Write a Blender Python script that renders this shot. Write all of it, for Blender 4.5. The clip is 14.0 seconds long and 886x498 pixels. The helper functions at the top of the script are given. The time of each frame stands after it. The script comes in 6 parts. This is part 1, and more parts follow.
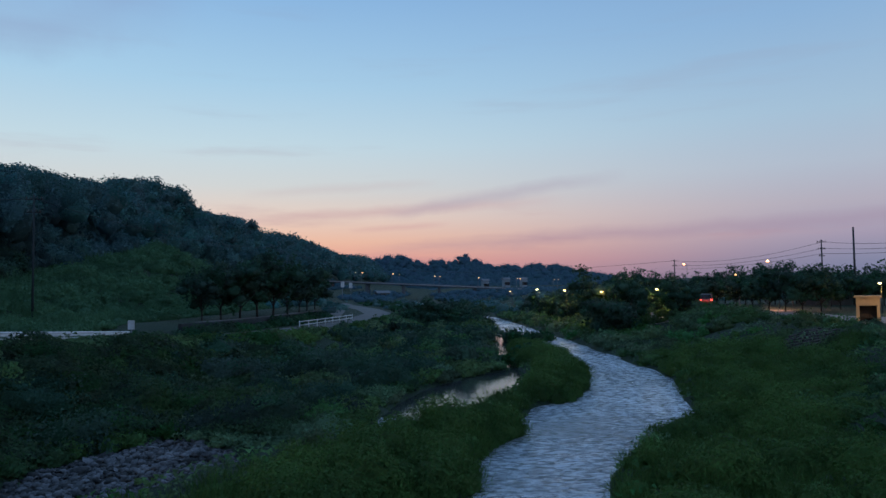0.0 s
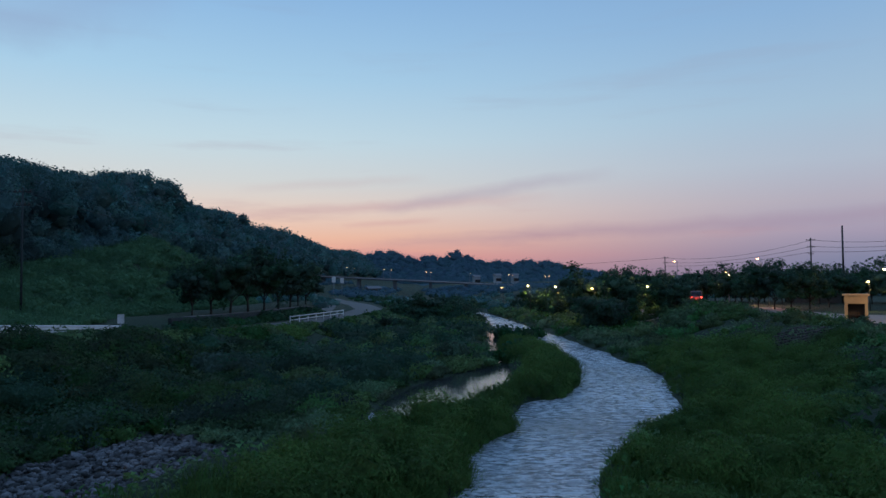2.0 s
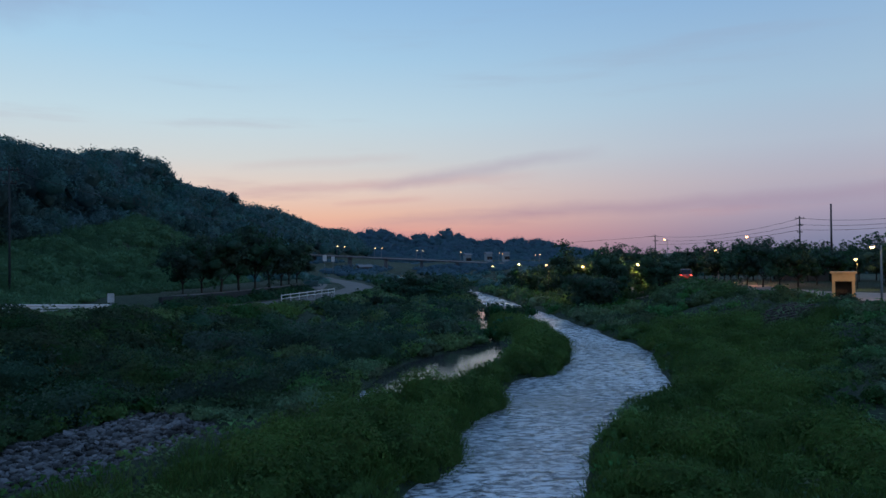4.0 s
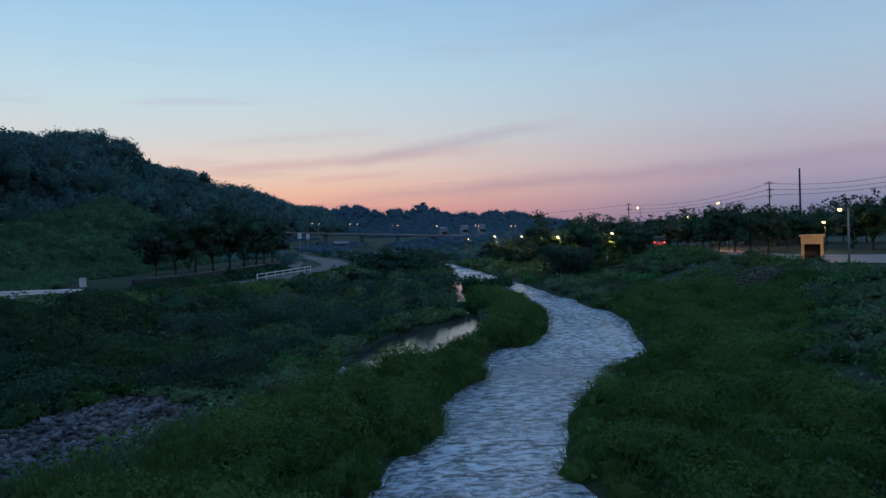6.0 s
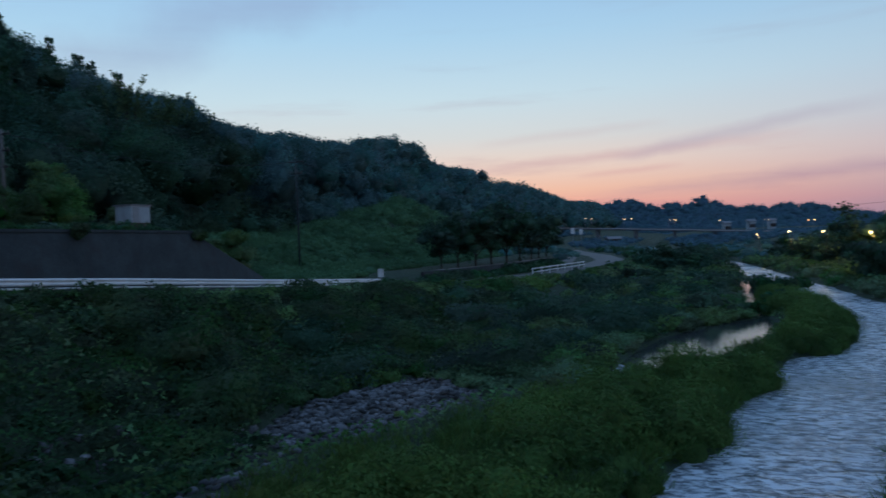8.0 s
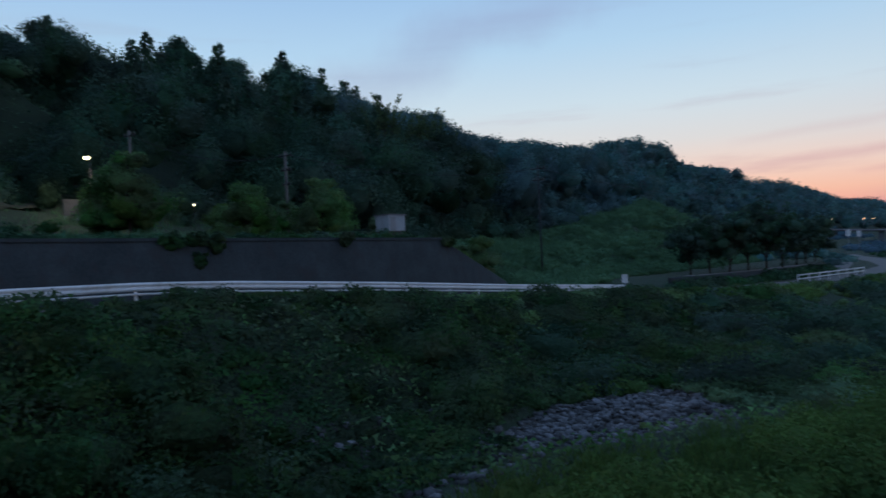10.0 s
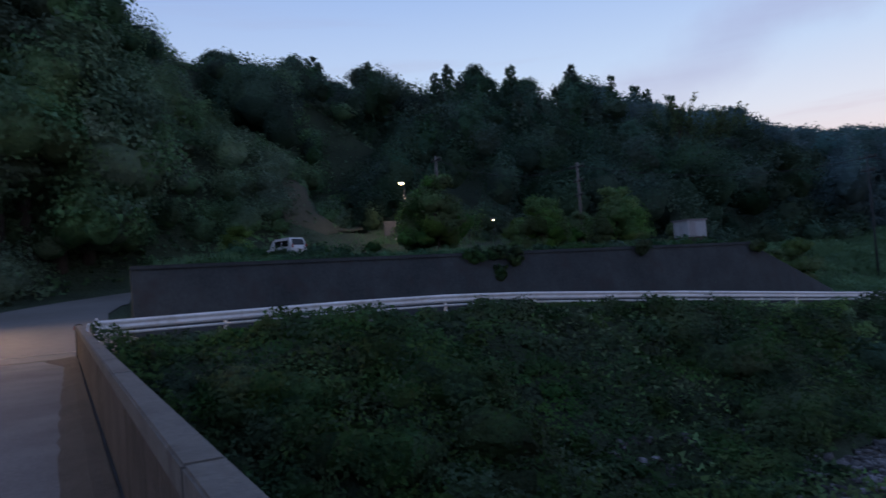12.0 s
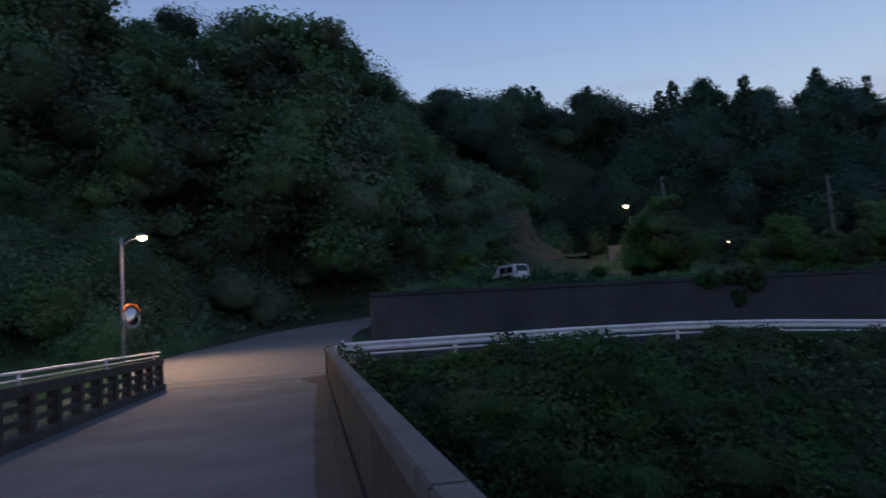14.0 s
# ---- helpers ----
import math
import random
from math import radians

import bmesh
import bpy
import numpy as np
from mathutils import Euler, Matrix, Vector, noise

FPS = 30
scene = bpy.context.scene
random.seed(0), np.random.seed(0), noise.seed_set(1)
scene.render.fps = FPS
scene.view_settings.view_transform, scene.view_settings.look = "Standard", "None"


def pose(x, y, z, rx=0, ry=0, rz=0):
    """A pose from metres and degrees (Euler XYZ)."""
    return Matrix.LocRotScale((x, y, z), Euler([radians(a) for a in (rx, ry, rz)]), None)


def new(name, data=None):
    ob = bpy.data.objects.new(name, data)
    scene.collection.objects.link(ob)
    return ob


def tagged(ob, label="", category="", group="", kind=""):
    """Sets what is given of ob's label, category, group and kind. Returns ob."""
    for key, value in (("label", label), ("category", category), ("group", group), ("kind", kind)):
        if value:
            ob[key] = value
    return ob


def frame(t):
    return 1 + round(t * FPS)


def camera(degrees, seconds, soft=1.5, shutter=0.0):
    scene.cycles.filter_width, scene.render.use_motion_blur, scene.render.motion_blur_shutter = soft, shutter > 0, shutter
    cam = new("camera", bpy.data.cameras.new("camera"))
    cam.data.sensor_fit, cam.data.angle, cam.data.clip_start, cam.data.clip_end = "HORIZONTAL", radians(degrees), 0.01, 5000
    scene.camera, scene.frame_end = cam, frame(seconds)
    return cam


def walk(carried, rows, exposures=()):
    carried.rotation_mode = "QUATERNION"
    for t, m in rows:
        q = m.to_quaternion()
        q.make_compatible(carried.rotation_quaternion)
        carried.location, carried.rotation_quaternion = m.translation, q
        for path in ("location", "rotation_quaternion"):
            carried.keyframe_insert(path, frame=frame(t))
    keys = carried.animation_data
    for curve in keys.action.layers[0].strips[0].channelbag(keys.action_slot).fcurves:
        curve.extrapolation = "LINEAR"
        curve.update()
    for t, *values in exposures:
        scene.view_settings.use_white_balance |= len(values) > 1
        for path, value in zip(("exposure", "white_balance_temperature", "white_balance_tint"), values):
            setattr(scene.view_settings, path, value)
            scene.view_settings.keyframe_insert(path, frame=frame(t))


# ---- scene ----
# ---- the camera and its walk ----
cam = camera(64.2, 14.0, soft=1.5, shutter=0.5)
walk(cam, [
    (0.0, pose(0.25, 0, 1.6, 92.72, 0.78, 0.03)),
    (0.5, pose(0.25, 0, 1.6, 92.82, 0.71, -0.15)),
    (1.0, pose(0.25, 0, 1.6, 92.68, 0.72, -0.30)),
    (1.5, pose(0.25, 0, 1.6, 92.53, 0.58, -0.48)),
    (2.0, pose(0.25, 0, 1.6, 92.37, 0.44, -0.67)),
    (2.5, pose(0.25, 0, 1.6, 92.14, 0.27, -0.86)),
    (3.0, pose(0.25, 0, 1.6, 91.71, 0.17, -1.09)),
    (5.5, pose(0.25, 0, 1.6, 88.90, 1.86, -2.69)),
    (6.0, pose(0.25, 0, 1.6, 88.46, 2.13, -3.37)),
    (6.5, pose(0.17, 0, 1.6, 88.38, 2.21, -0.81)),
    (7.0, pose(0.08, 0, 1.6, 88.62, 2.12, 6.31)),
    (7.5, pose(0.00, 0, 1.6, 88.88, 2.25, 12.98)),
    (8.0, pose(0.00, 0, 1.6, 88.91, 2.23, 18.46)),
    (10.5, pose(0.00, 0, 1.6, 90.75, 3.00, 43.82)),
    (11.0, pose(0.00, 0, 1.6, 91.31, 3.39, 50.34)),
    (11.5, pose(0.00, 0, 1.6, 91.76, 3.89, 56.24)),
    (12.0, pose(0.00, 0, 1.6, 92.44, 4.17, 61.60)),
    (12.5, pose(0.00, 0, 1.6, 93.34, 4.40, 66.08)),
    (13.0, pose(-0.04, -0.02, 1.6, 94.34, 4.33, 70.54)),
    (13.5, pose(-0.06, -0.03, 1.6, 95.14, 4.20, 74.70)),
    (14.0, pose(-0.08, -0.04, 1.6, 95.81, 3.87, 79.57)),
], exposures=[(0.0, 0.0, 6500, 10), (6.5, 0.02, 6500, 10), (8.2, 0.08, 6500, 10), (10.4, 0.14, 6850, 19), (11.6, 0.24, 7100, 30), (12.6, 0.12, 7100, 33), (14.0, -0.1, 6950, 29)])

# ---- dusk sky: the sun has just set behind the valley ----
world = bpy.data.worlds.new("dusk_sky")
scene.world = world
world.use_nodes = True
wn, wl = world.node_tree.nodes, world.node_tree.links
wn.clear()


def srgb(r, g, b):
    """Linear colour from 8-bit screen values."""
    return tuple((v / 255 / 12.92 if v <= 10 else ((v / 255 + 0.055) / 1.055) ** 2.4) for v in (r, g, b)) + (1.0,)


def node(tree, kind, **inputs):
    nd = tree.nodes.new(kind)
    for k, v in inputs.items():
        nd.inputs[k.replace("_", " ")].default_value = v
    return nd


def math_node(tree, op, a, b=None, c=None, clamp=False):
    nd = tree.nodes.new("ShaderNodeMath")
    nd.operation, nd.use_clamp = op, clamp
    for i, v in enumerate((a, b, c)):
        if v is None:
            continue
        if isinstance(v, (int, float)):
            nd.inputs[i].default_value = v
        else:
            tree.links.new(v, nd.inputs[i])
    return nd.outputs[0]


def ramp(tree, fac, stops, interpolation="LINEAR"):
    nd = tree.nodes.new("ShaderNodeValToRGB")
    nd.color_ramp.interpolation = interpolation
    els = nd.color_ramp.elements
    els[0].position, els[0].color = stops[0]
    els[-1].position, els[-1].color = stops[-1]
    for pos, col in stops[1:-1]:
        els.new(pos).color = col
    tree.links.new(fac, nd.inputs[0])
    return nd.outputs[0]


def mix(tree, fac, a, b, kind="MIX"):
    nd = tree.nodes.new("ShaderNodeMix")
    nd.data_type, nd.blend_type = "RGBA", kind
    for sock, v in ((nd.inputs[0], fac), (nd.inputs[6], a), (nd.inputs[7], b)):
        if hasattr(v, "is_output"):
            tree.links.new(v, sock)
        else:
            sock.default_value = v
    return nd.outputs[2]


wt = world.node_tree
w_dir = wn.new("ShaderNodeTexCoord").outputs["Generated"]
w_sep = wn.new("ShaderNodeSeparateXYZ")
wl.new(w_dir, w_sep.inputs[0])
wx, wy, wz = w_sep.outputs
elev = math_node(wt, "MULTIPLY", math_node(wt, "MAXIMUM", wz, 0.0), 2.0, clamp=True)
SUNSET_SIDE = [(0.0, srgb(196, 136, 144)), (0.06, srgb(234, 160, 144)), (0.115, srgb(240, 189, 162)), (0.18, srgb(232, 207, 192)), (0.27, srgb(210, 214, 214)),
               (0.38, srgb(194, 217, 228)), (0.54, srgb(168, 206, 232)), (0.75, srgb(140, 184, 226)), (1.0, srgb(106, 150, 200))]
AWAY_SIDE = [(0.0, srgb(114, 122, 152)), (0.05, srgb(134, 136, 164)), (0.11, srgb(164, 154, 176)), (0.19, srgb(178, 173, 188)), (0.29, srgb(176, 188, 205)), (0.42, srgb(164, 192, 215)),
             (0.65, srgb(140, 178, 216)), (1.0, srgb(114, 152, 200))]
sky_a = ramp(wt, elev, SUNSET_SIDE)
sky_b = ramp(wt, elev, AWAY_SIDE)
# how far a direction lies from the place of the sunset (40 degrees to the left of the y axis)
towards = math_node(wt, "ADD", math_node(wt, "MULTIPLY", wx, -0.643), math_node(wt, "MULTIPLY", wy, 0.766))
side = wn.new("ShaderNodeMapRange")
side.interpolation_type = "SMOOTHSTEP"
side.inputs["From Min"].default_value, side.inputs["From Max"].default_value = 0.3, 0.97
wl.new(towards, side.inputs["Value"])
sky_c = mix(wt, side.outputs[0], sky_b, sky_a)
# thin streaks of cloud, long sideways, leaning a little
w_map = wn.new("ShaderNodeMapping")
w_map.inputs["Rotation"].default_value = (0.0, radians(-9), radians(12))
w_map.inputs["Scale"].default_value = (1.6, 1.6, 15.0)
wl.new(w_dir, w_map.inputs[0])
w_noise = node(wt, "ShaderNodeTexNoise", Scale=1.7, Detail=5.0, Roughness=0.55)
wl.new(w_map.outputs[0], w_noise.inputs["Vector"])
streak = wn.new("ShaderNodeMapRange")
streak.interpolation_type = "SMOOTHSTEP"
streak.inputs["From Min"].default_value, streak.inputs["From Max"].default_value = 0.53, 0.74
streak.inputs["To Max"].default_value = 0.55
wl.new(w_noise.outputs["Fac"], streak.inputs["Value"])
low = ramp(wt, elev, [(0.0, (0.5, 0.5, 0.5, 1)), (0.12, (1, 1, 1, 1)), (0.42, (0.55, 0.55, 0.55, 1)), (0.8, (0.12, 0.12, 0.12, 1))])
cloud_col = ramp(wt, elev, [(0.0, srgb(178, 122, 140)), (0.2, srgb(192, 160, 165)), (0.45, srgb(160, 168, 188)), (1.0, srgb(124, 140, 178))])
sky_d = mix(wt, math_node(wt, "MULTIPLY", streak.outputs[0], low), sky_c, cloud_col)


def streak_band(a, b, width, strength, col, under, pad=0.12):
    """A thin ragged bank of cloud along the arc between two directions (azimuth, elevation)."""
    va, vb = (Vector((-math.sin(radians(p)) * math.cos(radians(q)), math.cos(radians(p)) * math.cos(radians(q)), math.sin(radians(q)))) for p, q in (a, b))
    nrm, along_ = va.cross(vb).normalized(), (vb - va)
    half = along_.length / 2 + pad
    mid = (va + vb) / 2
    along_.normalize()

    def dot(v):
        nd = wn.new("ShaderNodeVectorMath")
        nd.operation = "DOT_PRODUCT"
        wl.new(w_dir, nd.inputs[0])
        nd.inputs[1].default_value = v
        return nd.outputs["Value"]

    wob = node(wt, "ShaderNodeTexNoise", Scale=9.0, Detail=5.0, Roughness=0.6)
    wl.new(w_dir, wob.inputs["Vector"])
    across = math_node(wt, "ABSOLUTE", math_node(wt, "ADD", dot(nrm), math_node(wt, "MULTIPLY_ADD", wob.outputs["Fac"], width * 1.6, -width * 0.8)))
    body = math_node(wt, "SUBTRACT", 1.0, math_node(wt, "DIVIDE", across, width), clamp=True)
    span = math_node(wt, "DIVIDE", math_node(wt, "ABSOLUTE", math_node(wt, "SUBTRACT", dot(along_), mid.dot(along_))), half)
    ends_ = math_node(wt, "SUBTRACT", 1.0, math_node(wt, "POWER", span, 3.0), clamp=True)
    soft = math_node(wt, "MULTIPLY", math_node(wt, "SMOOTH_MIN", body, 0.9, 0.3), ends_)
    ragged = math_node(wt, "MULTIPLY", soft, math_node(wt, "MULTIPLY_ADD", w_noise.outputs["Fac"], 1.2, 0.2))
    return mix(wt, math_node(wt, "MULTIPLY", ragged, strength, clamp=True), under, col)


sky_d = streak_band((46, 12.5), (26, 20), 0.055, 0.5, srgb(140, 150, 186), sky_d)
sky_d = streak_band((14, 5.2), (-3, 6.2), 0.010, 0.55, srgb(196, 160, 166), sky_d)
sky_d = streak_band((2, 6.0), (-12, 8.0), 0.013, 0.6, srgb(168, 158, 178), sky_d, pad=0.05)
sky_d = streak_band((13, 7.3), (3, 7.9), 0.009, 0.45, srgb(196, 178, 182), sky_d, pad=0.05)
sky_d = streak_band((6, 4.4), (1, 4.7), 0.006, 0.4, srgb(200, 150, 156), sky_d, pad=0.03)
sky_d = streak_band((0, 3.1), (-40, 4.3), 0.014, 0.5, srgb(158, 134, 160), sky_d)
w_bg = node(wt, "ShaderNodeBackground", Strength=1.0)
wl.new(sky_d, w_bg.inputs["Color"])
w_out = wn.new("ShaderNodeOutputWorld")
wl.new(w_bg.outputs[0], w_out.inputs[0])

# ---- materials ----
def material(name, base, dark=None, scale=3.0, rough=0.8, bump=0.0, bump_scale=20.0, metal=0.0, per_island=0.0, spec=0.4, fine=None, stain=None, runs=False):
    """A procedural surface: two colours mixed by a coarse and a fine noise, with fine relief."""
    m = bpy.data.materials.new(name)
    m.use_nodes = True
    t = m.node_tree
    bs = t.nodes["Principled BSDF"]
    bs.inputs["Roughness"].default_value, bs.inputs["Metallic"].default_value = rough, metal
    bs.inputs["Specular IOR Level"].default_value = spec
    pos = t.nodes.new("ShaderNodeNewGeometry").outputs["Position"]
    dark = dark or tuple(v * 0.55 for v in base)
    n1 = node(t, "ShaderNodeTexNoise", Scale=scale * 0.2, Detail=4.0, Roughness=0.6)
    n2 = node(t, "ShaderNodeTexNoise", Scale=fine or scale * 3.0, Detail=3.0, Roughness=0.65)
    for nn in (n1, n2):
        t.links.new(pos, nn.inputs["Vector"])
    f = math_node(t, "ADD", math_node(t, "MULTIPLY", n1.outputs["Fac"], 0.6), math_node(t, "MULTIPLY", n2.outputs["Fac"], 0.4))
    f = math_node(t, "MULTIPLY_ADD", f, 3.0, -1.0, clamp=True)
    col = mix(t, f, (*dark, 1), (*base, 1))
    if stain:
        n3 = node(t, "ShaderNodeTexNoise", Scale=0.9, Detail=5.0, Roughness=0.7)
        if runs:
            # rain runs: narrow sideways, long downwards
            fall = t.nodes.new("ShaderNodeMapping")
            fall.inputs["Scale"].default_value = (3.5, 3.5, 0.5)
            t.links.new(pos, fall.inputs[0])
            t.links.new(fall.outputs[0], n3.inputs["Vector"])
        else:
            t.links.new(pos, n3.inputs["Vector"])
        col = mix(t, math_node(t, "MULTIPLY_ADD", n3.outputs["Fac"], 5.0, -2.6, clamp=True), col, (*stain, 1))
    if per_island:
        rnd = t.nodes.new("ShaderNodeNewGeometry").outputs["Random Per Island"]
        hsv = t.nodes.new("ShaderNodeHueSaturation")
        t.links.new(math_node(t, "MULTIPLY_ADD", rnd, per_island, 1.0 - per_island * 0.5), hsv.inputs["Value"])
        t.links.new(math_node(t, "MULTIPLY_ADD", rnd, 0.04, 0.48), hsv.inputs["Hue"])
        t.links.new(col, hsv.inputs["Color"])
        col = hsv.outputs[0]
    t.links.new(col, bs.inputs["Base Color"])
    if bump:
        nb = node(t, "ShaderNodeTexNoise", Scale=bump_scale, Detail=5.0, Roughness=0.6)
        t.links.new(pos, nb.inputs["Vector"])
        b = node(t, "ShaderNodeBump", Strength=1.0, Distance=bump)
        t.links.new(nb.outputs["Fac"], b.inputs["Height"])
        t.links.new(b.outputs[0], bs.inputs["Normal"])
    return m


def glow(name, color, strength):
    m = bpy.data.materials.new(name)
    m.use_nodes = True
    bs = m.node_tree.nodes["Principled BSDF"]
    bs.inputs["Base Color"].default_value = (0.8, 0.8, 0.75, 1)
    bs.inputs["Emission Color"].default_value = (*color, 1)
    bs.inputs["Emission Strength"].default_value = strength
    return m


def leaf_material(name, base, dark, per=0.4, scale=0.6, fine=4.0, crowns=0.0, relief=0.35, grain=2.6):
    base, dark = (base[0] * 0.88, base[1] * 1.04, base[2]), (dark[0] * 0.88, dark[1] * 1.04, dark[2])
    m = material(name, base, dark, scale=scale, rough=0.75, per_island=per, spec=0.1, fine=fine, bump=relief, bump_scale=grain)
    t = m.node_tree
    bs = t.nodes["Principled BSDF"]
    if crowns:
        # each crown has a tone of its own
        cells = node(t, "ShaderNodeTexVoronoi", Scale=1.0 / crowns)
        wob = node(t, "ShaderNodeTexNoise", Scale=0.5, Detail=2.0)
        geo = t.nodes.new("ShaderNodeNewGeometry").outputs["Position"]
        t.links.new(geo, wob.inputs["Vector"])
        t.links.new(mix(t, 0.06, geo, wob.outputs["Color"], "ADD"), cells.inputs["Vector"])
        tone = t.nodes.new("ShaderNodeSeparateColor")
        t.links.new(cells.outputs["Color"], tone.inputs[0])
        hue = t.nodes.new("ShaderNodeHueSaturation")
        t.links.new(math_node(t, "MULTIPLY_ADD", tone.outputs[0], 0.7, 0.62), hue.inputs["Value"])
        t.links.new(math_node(t, "MULTIPLY_ADD", tone.outputs[1], -0.06, 0.525), hue.inputs["Hue"])
        t.links.new(math_node(t, "MULTIPLY_ADD", tone.outputs[2], 0.5, 0.7), hue.inputs["Saturation"])
        t.links.new(bs.inputs["Base Color"].links[0].from_socket, hue.inputs["Color"])
        t.links.new(hue.outputs[0], bs.inputs["Base Color"])
    thin = t.nodes.new("ShaderNodeBsdfTranslucent")
    t.links.new(bs.inputs["Base Color"].links[0].from_socket, thin.inputs["Color"])
    both = node(t, "ShaderNodeMixShader", Fac=0.4)
    t.links.new(bs.outputs[0], both.inputs[1])
    t.links.new(thin.outputs[0], both.inputs[2])
    t.links.new(both.outputs[0], t.nodes["Material Output"].inputs[0])
    return m


SOIL = material("soil_and_weeds", (0.034, 0.062, 0.032), (0.016, 0.03, 0.018), scale=2.0, rough=0.95, bump=0.2, bump_scale=3.5)
LEAF = leaf_material("shrub_leaf", (0.0798, 0.171, 0.085), (0.0252, 0.0616, 0.0357), per=0.6, scale=2.2, crowns=2.6)
VINE = leaf_material("vine_leaf", (0.0784, 0.142, 0.0543), (0.0196, 0.0431, 0.0249), per=0.35, scale=2.6, crowns=1.3)
TREE_LEAF = leaf_material("tree_leaf", (0.082, 0.145, 0.095), (0.038, 0.075, 0.053), crowns=2.4)
FOREST = leaf_material("forest_leaf", (0.085, 0.153, 0.0978), (0.0357, 0.0714, 0.0544), per=0.5, scale=0.9, fine=1.3, crowns=5.5)
SPUR_LEAF = leaf_material("spur_leaf", (0.17, 0.271, 0.136), (0.0694, 0.125, 0.0782), per=0.7, scale=1.2, fine=2.0, crowns=3.5)
SCRUB = leaf_material("scrub_leaf", (0.162, 0.261, 0.105), (0.0692, 0.121, 0.0547), per=0.6, scale=1.6, crowns=3.2)
SHOOTS = leaf_material("vine_shoot", (0.0821, 0.14, 0.0431), (0.0374, 0.0749, 0.0281), per=0.7, scale=2.0)
YOUNG_LEAF = leaf_material("young_leaf", (0.143, 0.251, 0.0789), (0.0606, 0.12, 0.0473), per=0.6, scale=1.5, crowns=2.0)
# hill leaves up the valley: distance haze is mixed into this paler, bluer colour
HILL_HAZED = leaf_material("hazed_valley_leaf", (0.123, 0.222, 0.221), (0.0702, 0.136, 0.144), per=0.4, scale=0.7, fine=1.0, crowns=6.5)
BAMBOO = leaf_material("bamboo_leaf", (0.14, 0.19, 0.09), (0.08, 0.12, 0.06), scale=0.6)
GRASS = leaf_material("grass_blade", (0.165, 0.246, 0.0627), (0.0721, 0.122, 0.0425), scale=1.2)
MEADOW = leaf_material("meadow_blade", (0.152, 0.273, 0.142), (0.0765, 0.148, 0.0819), scale=1.2)
# farthest wood: its blue-grey is air haze painted into the leaf colour
WOOD_HAZED = leaf_material("hazed_distant_wood", (0.1, 0.165, 0.22), (0.085, 0.145, 0.195), per=0.15, scale=0.05, fine=0.4, relief=0.0)
BARK = material("bark", (0.055, 0.045, 0.037), (0.025, 0.021, 0.018), scale=4, rough=0.9, bump=0.02, bump_scale=14)
ASPHALT = material("asphalt", (0.155, 0.157, 0.162), (0.068, 0.07, 0.073), scale=2.0, rough=0.9, bump=0.008, bump_scale=45, stain=(0.085, 0.086, 0.088), fine=17.0)
ROAD_OLD = material("pale_worn_road", (0.16, 0.155, 0.15), (0.11, 0.105, 0.1), scale=1.0, rough=0.9, bump=0.004, bump_scale=60)
CONCRETE = material("weathered_concrete", (0.155, 0.148, 0.138), (0.08, 0.075, 0.07), scale=4.5, rough=0.9, bump=0.012, bump_scale=38, stain=(0.06, 0.056, 0.05), fine=20.0)
CONCRETE_DARK = material("stained_concrete", (0.085, 0.071, 0.06), (0.042, 0.034, 0.029), scale=3.0, rough=0.92, bump=0.012, bump_scale=26, stain=(0.022, 0.018, 0.016), runs=True)
PARAPET = material("brown_stained_parapet", (0.095, 0.077, 0.063), (0.026, 0.021, 0.018), scale=6.0, rough=0.93, bump=0.02, bump_scale=22, stain=(0.014, 0.011, 0.009), runs=True, fine=26.0)
DIRT = material("gritty_dirt", (0.09, 0.074, 0.06), (0.045, 0.037, 0.03), scale=5.0, rough=0.96, bump=0.02, bump_scale=30)
PATCH = material("brown_patched_concrete", (0.115, 0.098, 0.082), (0.07, 0.06, 0.05), scale=3.0, rough=0.92, bump=0.006, bump_scale=40, stain=(0.05, 0.042, 0.035))
JOINT = material("pale_joint", (0.3, 0.28, 0.25), (0.2, 0.186, 0.165), scale=4.0, rough=0.9, bump=0.006, bump_scale=40)
WALL_DARK = material("dark_block_wall", (0.0447, 0.057, 0.062), (0.016, 0.0228, 0.0262), scale=2.4, rough=0.9, bump=0.02, bump_scale=8, stain=(0.03, 0.028, 0.03))
WHITE_METAL = material("white_painted_steel", (0.72, 0.73, 0.75), (0.5, 0.51, 0.53), scale=2.0, rough=0.45, spec=0.5, stain=(0.42, 0.4, 0.38))
GALV = material("galvanised_steel", (0.3, 0.31, 0.33), (0.2, 0.21, 0.23), scale=3.0, rough=0.6, metal=0.2)
DARK_METAL = material("dark_steel", (0.05, 0.05, 0.055), (0.03, 0.03, 0.033), rough=0.5, metal=0.4)
STONE = material("grey_river_stone", (0.153, 0.156, 0.168), (0.00918, 0.00995, 0.0115), scale=4.0, rough=0.85, bump=0.02, bump_scale=9, per_island=1.6)
EARTH = material("bare_sandy_earth", (0.0875, 0.0805, 0.0525), (0.035, 0.0392, 0.0252), scale=1.5, rough=0.95, bump=0.06, bump_scale=4)
DULL_WHITE = material("dusty_white_sheet", (0.38, 0.43, 0.48), (0.25, 0.28, 0.31), scale=3.0, rough=0.7, stain=(0.2, 0.19, 0.18), runs=True)
RED_GLASS = material("red_reflector", (0.2, 0.02, 0.02), (0.12, 0.012, 0.012), rough=0.3)
CAR_PAINT = material("pale_car_paint", (0.6, 0.62, 0.64), (0.55, 0.57, 0.6), rough=0.3, spec=0.6)
RED_PAINT = material("dark_car_paint", (0.12, 0.1, 0.1), (0.1, 0.09, 0.09), rough=0.3, spec=0.6)
